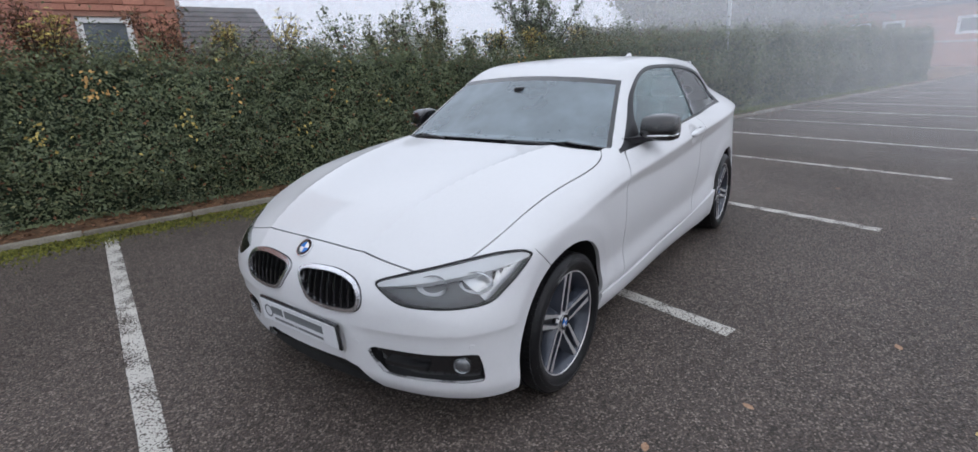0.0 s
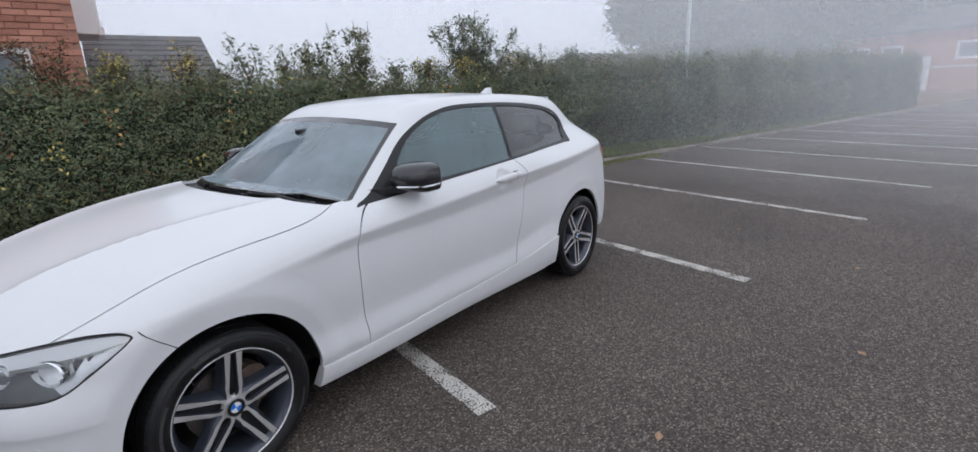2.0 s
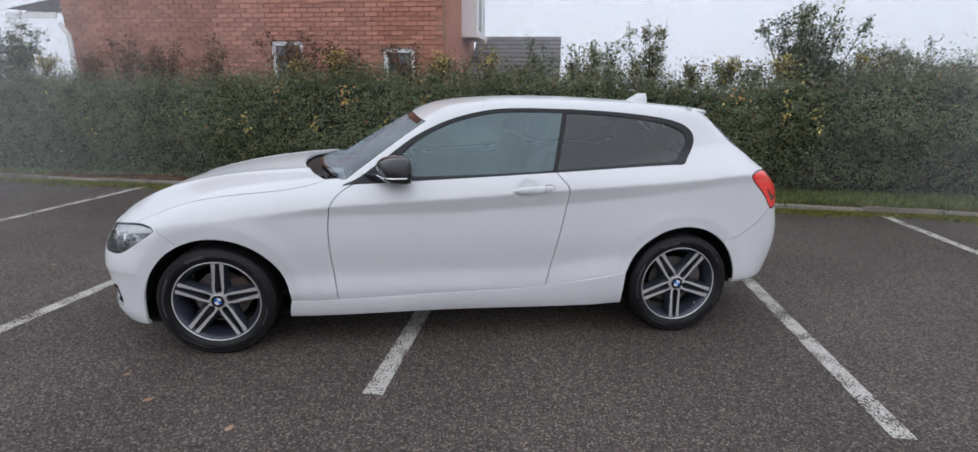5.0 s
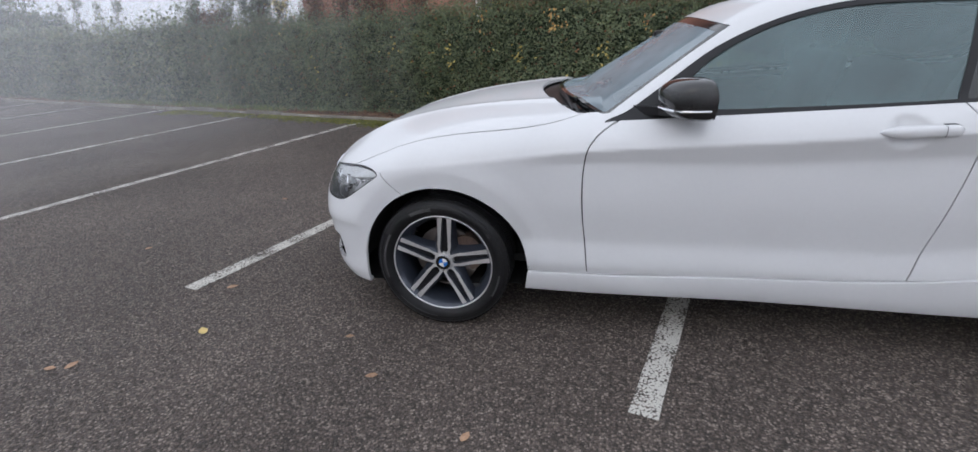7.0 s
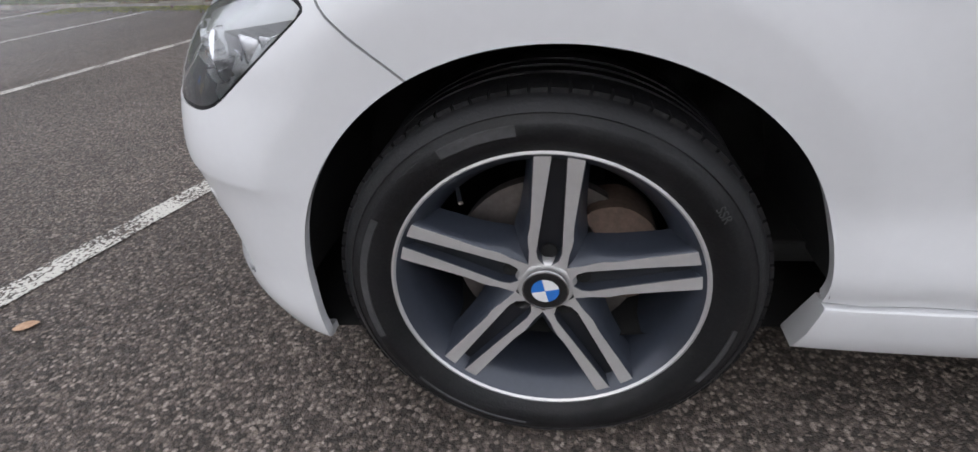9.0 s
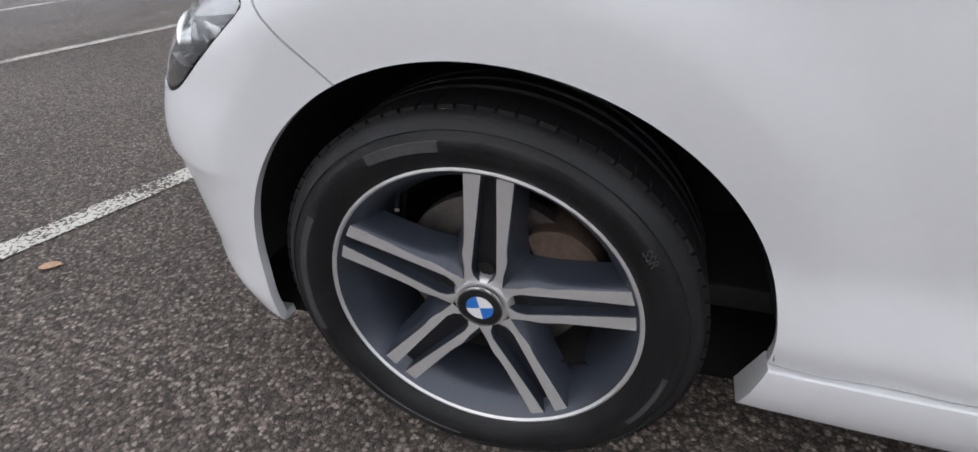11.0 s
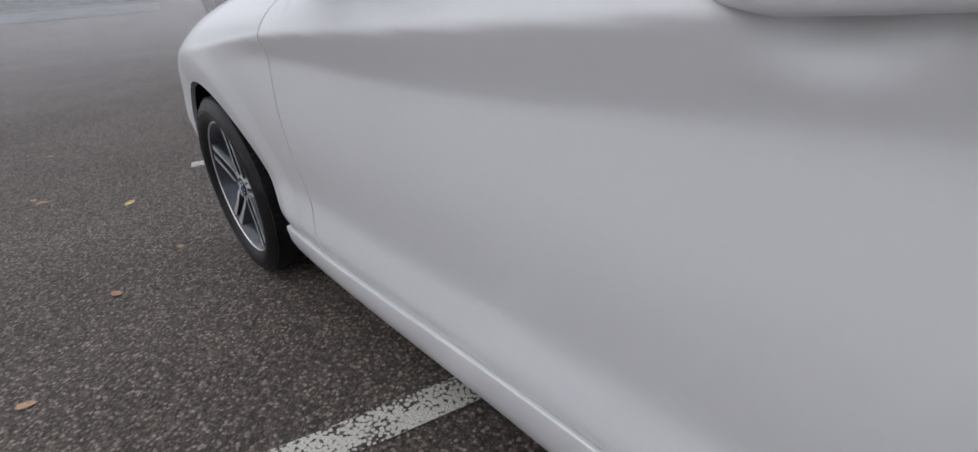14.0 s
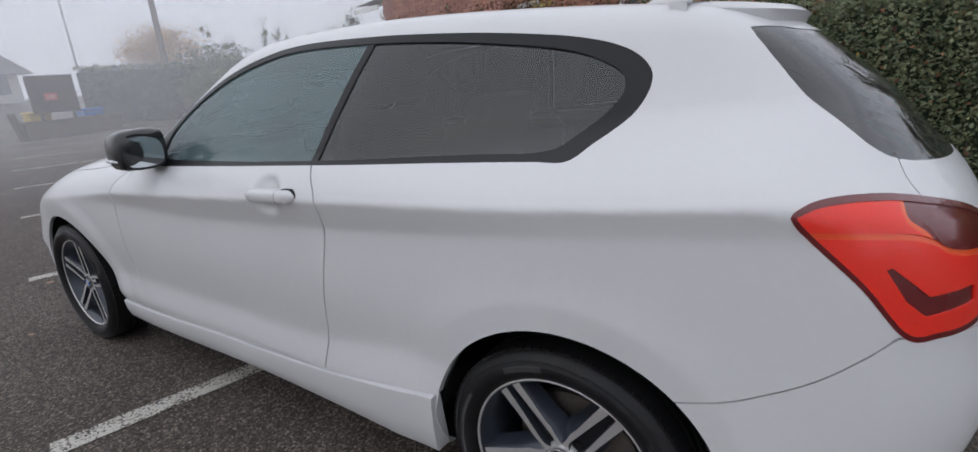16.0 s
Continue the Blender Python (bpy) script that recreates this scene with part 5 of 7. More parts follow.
    def bonnet_edge(x, v, z):
        return np.maximum(np.maximum(v - vh(x), xf(v) - x), np.maximum(x - 0.75, 0.6 - z))
    bonnet, rest = cut_all(rest, s, bonnet_edge, 0.0028, seams)
    s.panel("bonnet", bonnet, PAINT, car, pair=False, edge=0.015)
    fog = polygon_field(loop_curve([(-0.340, 0.385), (-0.318, 0.408), (-0.27, 0.414), (0.0, 0.413), (0.205, 0.410), (0.243, 0.385), (0.262, 0.31), (0.24, 0.29), (0.0, 0.294), (-0.23, 0.297), (-0.29, 0.325)], 8))
    made["fog"], rest = s.split(rest, lambda x, v, z: np.where((x < 0.0) & (v > 0.3), fog(x + v, z), 1.0))
    kid = polygon_field(loop_curve([(0.026, 0.655), (0.055, 0.682), (0.13, 0.692), (0.238, 0.694), (0.322, 0.678), (0.368, 0.638), (0.374, 0.585), (0.34, 0.550), (0.26, 0.539), (0.17, 0.540), (0.10, 0.556), (0.055, 0.605)], 8))
    made["kidney"], rest = s.split(rest, lambda x, v, z: np.where(x < -0.5, kid(v, z), 1.0))
    low = polygon_field(np.array([(-0.5, 0.10), (-0.5, 0.322), (0.25, 0.322), (0.31, 0.30), (0.37, 0.23), (0.42, 0.10)]))
    made["low"], rest = s.split(rest, lambda x, v, z: np.where(x < -0.5, low(v, z), 1.0))
    # tail lamps, rear window
    tail = polygon_field(loop_curve(TAIL_OUTLINE, 8))
    made["tail"], rest = s.split(rest, lambda x, v, z: np.where(x > 2.8, tail(x - v, z), 1.0))
    pane_r = polygon_field(loop_curve([(-0.4, 1.285), (-0.2, 1.286), (0.2, 1.286), (0.43, 1.296), (0.474, 1.282), (0.514, 1.206), (0.548, 1.143), (0.580, 1.091), (0.592, 1.062), (0.576, 1.038), (0.50, 1.022), (0.339, 1.006), (0.1, 0.992), (-0.2, 0.992)], 8))
    made["rear"], rest = s.split(rest, lambda x, v, z: np.where((x > 2.85), pane_r(v, z), 1.0))
    sill_top = path_field([(0.30, 0.298), (0.648, 0.297), (1.287, 0.316), (1.834, 0.337), (2.141, 0.389), (2.40, 0.43)])
    sill, rest = cut_all(rest, s, lambda x, v, z: np.where((x > 0.3) & (x < 2.45), -sill_top(x, z), 0.05), 0.0012, seams)
    s.panel("inner_sill", sill, PAINT, car, sink=0.006, edge=0.0, sharp=False)
    build_sills(car)
    door = polygon_field(np.concatenate([open_curve([(0.762, 0.953), (0.70, 0.918), (0.660, 0.88), (0.638, 0.84), (0.625, 0.76), (0.622, 0.68), (0.626, 0.56), (0.639, 0.43), (0.651, 0.29)]), open_curve([(1.838, 0.29), (1.853, 0.34), (1.884, 0.46), (1.914, 0.60), (1.938, 0.71), (1.956, 0.79), (1.968, 0.87), (1.970, 0.91), (1.958, 0.945), (1.928, 0.980), (1.890, 1.03)]), np.array([(1.5, 1.06), (0.95, 1.02), (0.83, 0.982)])]))
    doors, rest = cut_all(rest, s, lambda x, v, z: np.where(v > 0.4, door(x, z), 1.0), 0.0025, seams)
    doors, roofish = s.split(doors, lambda x, v, z: z - (0.96 + 0.09 * (x - 0.75) + 0.03))
    made["door"] = s.panel("door", doors, PAINT, car, edge=0.02)
    rest += roofish
    # front bumper
    fb = path_field([(-0.262, 0.784), (-0.250, 0.735), (-0.213, 0.694), (-0.160, 0.646), (-0.097, 0.585), (-0.03, 0.42)])
    def front_edge(x, v, z):
        return np.where(x < -0.02, np.maximum(-fb(x, z), np.where(z > 0.742, bonnet_front(x, v), -1)), 1.0)
    def bonnet_front(x, v):
        return v - 0.60 + 0 * x
    bumper, rest = cut_all(rest, s, front_edge, 0.0018, seams)
    s.panel("front_bumper", bumper, PAINT, car, pair=False, edge=0.015, label="white front bumper")
    # rear bumper
    rb = path_field([(2.80, 0.545), (2.98, 0.588), (3.075, 0.616), (3.170, 0.664), (3.237, 0.716), (3.278, 0.752), (3.296, 0.764), (3.40, 0.766), (3.60, 0.766)])
    rear, rest = cut_all(rest, s, lambda x, v, z: np.where(x > 2.7, -rb(x, z), 1.0), 0.0018, seams)
    s.panel("rear_bumper", rear, PAINT, car, pair=False, edge=0.015)
    # tailgate
    gate = spline([(0.6, 0.72), (0.9, 0.700), (0.97, 0.668), (1.005, 0.634), (1.037, 0.570)])
    hatch, rest = cut_all(rest, s, lambda x, v, z: np.where((x > 2.93) & (z > 0.7), np.maximum(v - gate(z), z - 1.037), 1.0), 0.0018, seams)
    s.panel("tailgate", hatch, PAINT, car, pair=False, edge=0.015)
    # wings, quarters and roof
    wing, rest = s.split(rest, lambda x, v, z: np.maximum(x - 0.66, z - 0.97))
    s.panel("front_wing", wing, PAINT, car, edge=0.02)
    roof, quarter = s.split(rest, lambda x, v, z: v - 0.535 - 0.10 * (1.36 - z))
    s.panel("roof", roof, PAINT, car, pair=False, edge=0)
    s.panel("rear_quarter", quarter, PAINT, car, edge=0.02)
    s.panel("seam", seams, SEAM, car, sink=0.012, edge=0, pair=True, sharp=False)
    # the cabin's lining behind the panels
    s.panel("roof_lining", roof, LINING, car, sink=0.03, edge=0, pair=False, sharp=False)
    s.panel("quarter_lining", quarter, LINING, car, sink=0.035, edge=0, sharp=False)
    s.panel("door_lining", doors, LINING, car, sink=0.055, edge=0, sharp=False)
    for k, faces, mat, label in ((0, front, SIDE_GLASS, "lightly tinted front side window"), (1, back, PRIVACY, "dark privacy glass rear side window")):
        s.panel("side_window", faces, mat, car, sink=0.006, edge=0, label=label)
    return s, made


def on_body(x, v, z):
    """The nearest place on the body and the way out of it."""
    p = settle(np.array([[x, abs(v), z]], float), rounds=7)
    g = body_slope(p)[0]
    return Vector(p[0]), Vector(g / np.linalg.norm(g))


def roundel(parent, place, out, r, name="emblem"):
    """A round emblem: black ring, bright rim, blue and white quarters."""
    turn = out.to_track_quat("Z", "Y").to_matrix().to_4x4()
    m = Matrix.Translation(place) @ turn
    ring = part(name, lathe([(0.0, 0.0), (r * 1.04, 0.0), (r * 1.04, r * 0.10), (r, r * 0.14), (r * 0.94, r * 0.12), (0.0, r * 0.10)], 40, "z"), GLOSS_BLACK, parent, "round black-ringed emblem", True, m)
    part("rim", lathe([(r * 0.97, r * 0.09), (r * 1.07, r * 0.09), (r * 1.07, r * 0.15), (r * 0.97, r * 0.16), (r * 0.97, r * 0.09)], 40, "z"), CHROME, ring, "", True, m)
    for k in range(4):
        bm = bmesh.new()
        c = bm.verts.new((0, 0, r * 0.17))
        arc = [bm.verts.new((r * 0.62 * math.cos(math.pi / 2 * (k + i / 8)), r * 0.62 * math.sin(math.pi / 2 * (k + i / 8)), r * 0.15)) for i in range(9)]
        for a, b in zip(arc, arc[1:]):
            bm.faces.new((c, a, b))
        part("quarter", bm, BLUE if k % 2 else WHITE, ring, "", False, m)
    return ring


def build_front(car, s, made):
    lens = made["lens"]
    def edge(x, v, z):
        return lamp_field(x + v, z)
    lamp_field = polygon_field(loop_curve([(-0.262, 0.672), (-0.127, 0.700), (0.062, 0.721), (0.255, 0.740), (0.40, 0.751), (0.50, 0.750), (0.545, 0.742), (0.570, 0.730), (0.566, 0.721), (0.52, 0.692), (0.42, 0.640), (0.315, 0.598), (0.165, 0.589), (-0.018, 0.592), (-0.145, 0.602), (-0.228, 0.636)], 8))
    clear, rim = s.split(lens, lambda x, v, z: edge(x, v, z) + 0.006)
    pair = s.panel("headlamp", clear, CLEAR, car, sink=0.001, edge=0, label="clear halogen headlamp lens")
    s.panel("headlamp_seal", rim, SEAM, car, sink=0.003, edge=0.05)
    brow, bowl = s.split(clear, lambda x, v, z: (0.658 + 0.078 * (x + v + 0.25)) - z)
    s.panel("headlamp_brow", brow, LAMP_WHITE, car, sink=0.010, edge=0.03, label="bright chrome brow in the headlamp")
    inner, outer = s.split(bowl, lambda x, v, z: x + v - 0.20 - 1.4 * (0.675 - z))
    s.panel("headlamp_housing", inner, LAMP_SHELL, car, sink=0.055, edge=0, sharp=False)
    s.panel("headlamp_bezel", outer, LAMP_CHROME, car, sink=0.042, edge=0, label="bright chromed lamp bezel")
    for side, lamp in zip((-1, 1), pair):
        for px, pv, pz, r in ((-0.590, 0.602, 0.642, 0.050), (-0.500, 0.728, 0.652, 0.054)):
            at, out = on_body(px, pv, pz)
            d = Vector((-0.9, 0.35, 0.0)).normalized()
            base = at - d * 0.046
            m = Matrix.Translation((base.x, side * base.y, base.z)) @ Vector((d.x, side * d.y, d.z)).to_track_quat("Z", "Y").to_matrix().to_4x4() @ Matrix.Diagonal((1.15, 0.72, 1.0, 1))
            part("reflector", lathe([(0.008, -0.052), (r * 0.45, -0.044), (r * 0.75, -0.026), (r * 0.94, -0.004), (r, 0.010), (r * 1.03, 0.008), (r * 1.0, -0.01)], 40, "z"), REFLECTOR, lamp, "", True, m)
            # tapered white crescent: the bowl's lower highlight put into shape and colour
            lip = bmesh.new()
            arcs = []
            for k in range(15):
                a = radians(188 + 164 * k / 14)
                wide_ = math.sin(math.pi * (k + 0.5) / 15) ** 0.6
                arcs.append([lip.verts.new((q * math.cos(a), q * math.sin(a), h)) for q, h in ((r * 1.02, 0.020), (r * (1.02 - 0.09 * wide_), 0.016 - 0.006 * wide_), (r * (1.0 - 0.17 * wide_), 0.0 - 0.012 * wide_))])
            for a, b in zip(arcs, arcs[1:]):
                for i in range(2):
                    lip.faces.new((a[i], b[i], b[i + 1], a[i + 1]))
            part("reflector_glint", lip, LAMP_WHITE, lamp, "white crescent painted as a glint low in the reflector", True, m)
            part("bulb_cover", lathe([(0.0, -0.018), (0.007, -0.02), (0.009, -0.045)], 16, "z"), LAMP_GREY, lamp, "", True, m)
        at, out = on_body(-0.40, 0.79, 0.675)
        q = bmesh.new()
        for k in range(3):
            q = merge(q, box(at.x + 0.004 + 0.036 * k, side * (at.y - 0.046 + 0.011 * k), 0.668 + 0.010 * k, 0.030, 0.006, 0.046 - 0.008 * k, 0.004))
        part("side_reflector", q, GRILLE_CHROME, lamp, "", True)
    # kidney grilles
    kid = polygon_field(loop_curve([(0.026, 0.655), (0.055, 0.682), (0.13, 0.692), (0.238, 0.694), (0.322, 0.678), (0.368, 0.638), (0.374, 0.585), (0.34, 0.550), (0.26, 0.539), (0.17, 0.540), (0.10, 0.556), (0.055, 0.605)], 8))
    inside, frame_faces = s.split(made["kidney"], lambda x, v, z: kid(v, z) + 0.018)
    # thin dark strip painting the ground's dark reflection at the chrome frame's edge
    frame_faces, dark_rim = s.split(frame_faces, lambda x, v, z: kid(v, z) + 0.0035)
    s.panel("grille_dark_rim", dark_rim, SEAM, car, sink=0.004, edge=0.02, sharp=False)
    frames = s.panel("grille", frame_faces, GRILLE_CHROME, car, sink=-0.010, edge=0.03, label="kidney grille with a chrome frame")
    s.panel("grille_backing", inside, UNDER, car, sink=0.045, edge=0, sharp=False)
    for side, g in zip((-1, 1), frames):
        for k in range(9):
            v = 0.062 + 0.036 * k
            zs = np.linspace(0.53, 0.70, 60)
            ok = zs[kid(np.full(60, v), zs) < -0.010]
            if len(ok) < 4:
                continue
            bm = bmesh.new()
            rows = []
            zs = np.linspace(ok[0], ok[-1], 7)
            for z, front in zip(zs, settle(np.stack([np.full(7, -0.74), np.full(7, v), zs], -1), rounds=7)[:, 0]):
                rows.append([bm.verts.new((front + dx, side * (v + dv), z)) for dx, dv in ((-0.001, -0.0035), (-0.001, 0.0035), (0.03, 0.006), (0.03, -0.006))])
            for a, b in zip(rows, rows[1:]):
                for i in range(4):
                    bm.faces.new((a[i], a[(i + 1) % 4], b[(i + 1) % 4], b[i]))
            part("slat", bm, GLOSS_BLACK, g)
    # lower openings
    s.panel("lower_grille", made["low"], UNDER, car, sink=0.035, edge=-0.035, pair=False, sharp=False)
    fogs = s.panel("fog_lamp_inlet", made["fog"], GLOSS_BLACK, car, sink=0.03, edge=-0.03, label="gloss black inlet with a fog lamp")
    for side, inlet in zip((-1, 1), fogs):
        at, out = on_body(-0.555, 0.70, 0.352)
        at = at - out * 0.022
        m = Matrix.Translation((at.x, side * at.y, at.z)) @ Vector((-0.9, side * 0.4, 0)).to_track_quat("Z", "Y").to_matrix().to_4x4()
        part("fog_lamp", lathe([(0.0, 0.008), (0.016, 0.007), (0.026, 0.001), (0.030, 0.004), (0.033, 0.001), (0.033, -0.02)], 36, "z"), FOG_LENS, inlet, "round clear fog lamp", True, m)
        bm = bmesh.new()
        rows = []
        vs = 0.43 + 0.017 * np.arange(11)
        for v, front in zip(vs, settle(np.stack([np.full(11, -0.7), vs, np.full(11, 0.345)], -1), rounds=7)[:, 0]):
            rows.append([bm.verts.new((front + dx, side * v, 0.345 + dz)) for dx, dz in ((0.010, -0.008), (0.010, 0.008), (0.03, 0.010), (0.03, -0.010))])
        for a, b in zip(rows, rows[1:]):
            for i in range(4):
                bm.faces.new((a[i], a[(i + 1) % 4], b[(i + 1) % 4], b[i]))
        part("blade", bm, GLOSS_BLACK, inlet)
    for v in (-0.745, -0.33, 0.33, 0.745):
        at, out = on_body(-0.545 if abs(v) > 0.5 else -0.73, v, 0.443 if abs(v) > 0.5 else 0.42)
        o = Vector((out.x, math.copysign(out.y, v), out.z))
        m = Matrix.Translation((at.x, math.copysign(at.y, v), at.z)) @ o.to_track_quat("Z", "Y").to_matrix().to_4x4()
        part("parking_sensor", lathe([(0.0, 0.0012), (0.0105, 0.0012), (0.0112, 0.0002), (0.0125, -0.002)], 24, "z"), PAINT, car, "", True, m)
    at, out = on_body(-0.672, 0.0, 0.725)
    roundel(car, at - out * 0.002, out, 0.038)
    # dealer plate, whose lettering is shown as bars
    at, _ = on_body(-0.76, 0.0, 0.44)
    m = Matrix.Translation((at.x - 0.006, -0.015, 0.438)) @ Euler((0, radians(-4), 0)).to_matrix().to_4x4()
    holder = part("number_plate", box(0.002, 0, 0, 0.012, 0.525, 0.116, 0.004), GLOSS_BLACK, car, "silver plate in a black frame, with dark lettering bars", False, m)
    part("plate_face", box(-0.0085, 0, 0, 0.004, 0.505, 0.098, 0.0015), PLATE, holder, "", False, m)
    for y, z, w, h in ((0.135, 0.012, 0.075, 0.034), (-0.045, 0.012, 0.255, 0.034), (0.095, -0.028, 0.135, 0.011), (0.012, -0.028, 0.014, 0.011), (-0.085, -0.028, 0.165, 0.011)):
        part("bar", box(-0.0112, y, z, 0.001, w, h), PLATE_INK, holder, "", False, m)
    part("bar", lathe([(0.022, 0), (0.030, 0), (0.030, 0.001), (0.022, 0.001), (0.022, 0)], 24, "z"), PLATE_INK, holder, "", False, m @ Matrix.Translation((-0.0105, 0.20, 0.0)) @ Euler((0, radians(-90), 0)).to_matrix().to_4x4())


def build_rear(car, s, made):
    tail = polygon_field(loop_curve(TAIL_OUTLINE, 8))
    lens, rim = s.split(made["tail"], lambda x, v, z: tail(x - v, z) + 0.010)
    s.panel("tail_lamp_rim", rim, RED_DARK, car, edge=0.02, sink=-0.001)
    bar = path_field([(2.2, 0.942), (2.50, 0.938), (2.60, 0.925), (2.68, 0.90), (3.0, 0.87)])
    upper, strip, lower = s.line(lens, lambda x, v, z: bar(x - v, z), 0.005)
    s.panel("tail_lamp_bar", strip, ORANGE, car, sink=0.003, edge=0)
    # upper lens: bright outside, dark towards the middle with an orange guide
    inner = path_field([(2.60, 1.02), (2.55, 0.965), (2.60, 0.925), (2.60, 0.85)])
    out_, guide, in_ = s.line(upper, lambda x, v, z: -inner(x - v, z), 0.005)
    reach = lambda faces: np.mean([s.p[f[0]][0] - s.p[f[0]][1] for f in faces]) if faces else 9.0
    if reach(in_) < reach(out_):
        in_, out_ = out_, in_
    s.panel("tail_lamp", out_, RED, car, sink=0.0, edge=0.01, label="red tail lamp lens")
    s.panel("tail_lamp_guide", guide, ORANGE, car, sink=0.0005, edge=0.01)
    s.panel("tail_lamp_inner", in_, RED_DARK, car, sink=0.001, edge=0.01)
    arrow = polygon_field(np.array([(2.47, 0.905), (2.585, 0.835), (2.72, 0.845), (2.72, 0.815), (2.58, 0.80), (2.53, 0.83)]))
    dark, light = s.split(lower, lambda x, v, z: arrow(x - v, z))
    s.panel("tail_lamp_lower", light, RED, car, edge=0.01)
    s.panel("tail_lamp_arrow", dark, RED_DARK, car, sink=0.003, edge=0)
    s.panel("rear_window", made["rear"], REAR_GLASS, car, sink=0.001, edge=0.01, pair=False, label="dark tinted rear window")
    # roof spoiler
    bm = bmesh.new()
    rows = []
    for k in range(-16, 17):
        v = 0.49 * k / 16
        thin = 1 - float(step(0.28, 0.49, abs(v)))
        x0 = 2.86
        tip = 3.085 - 0.40 * v * v - 0.16 * float(step(0.36, 0.49, abs(v)))
        zt = lambda x: float(ROOF(x)) - 0.075 * v * v + 0.004
        rows.append([bm.verts.new(q) for q in ((x0, v, zt(x0) - 0.004), ((x0 + tip) / 2, v, zt((x0 + tip) / 2)), (tip - 0.02, v, zt(tip - 0.02) - 0.003), (tip, v, zt(tip) - 0.014), (tip - 0.006, v, zt(tip) - 0.024), (tip - 0.035, v, zt(tip) - 0.03 - 0.07 * thin), (x0, v, zt(x0) - 0.03 - 0.11 * thin))])
    for a, b in zip(rows, rows[1:]):
        for i in range(6):
            bm.faces.new((a[i], b[i], b[i + 1], a[i + 1]))
    bm.faces.new(rows[0])
    bm.faces.new(rows[-1])
    part("spoiler", bm, PAINT, car, "white roof spoiler", True)
    # aerial fin
    bm = bmesh.new()
    rings = []
    for t in np.linspace(0, 1, 9):
        z = 1.375 + 0.072 * t
        x0, x1, w = 2.57 + 0.125 * t, 2.775 - 0.015 * t, 0.026 * (1 - t) ** 0.6 + 0.004
        rings.append([bm.verts.new(((x0 + x1) / 2 + (x1 - x0) / 2 * math.cos(a), w * math.sin(a), z)) for a in np.linspace(0, 2 * math.pi, 20, endpoint=False)])
    for a, b in zip(rings, rings[1:]):
        for i in range(20):
            bm.faces.new((a[i], a[(i + 1) % 20], b[(i + 1) % 20], b[i]))
    bm.faces.new(rings[-1])
    part("aerial_fin", bm, PAINT, car, "white shark fin aerial", True)


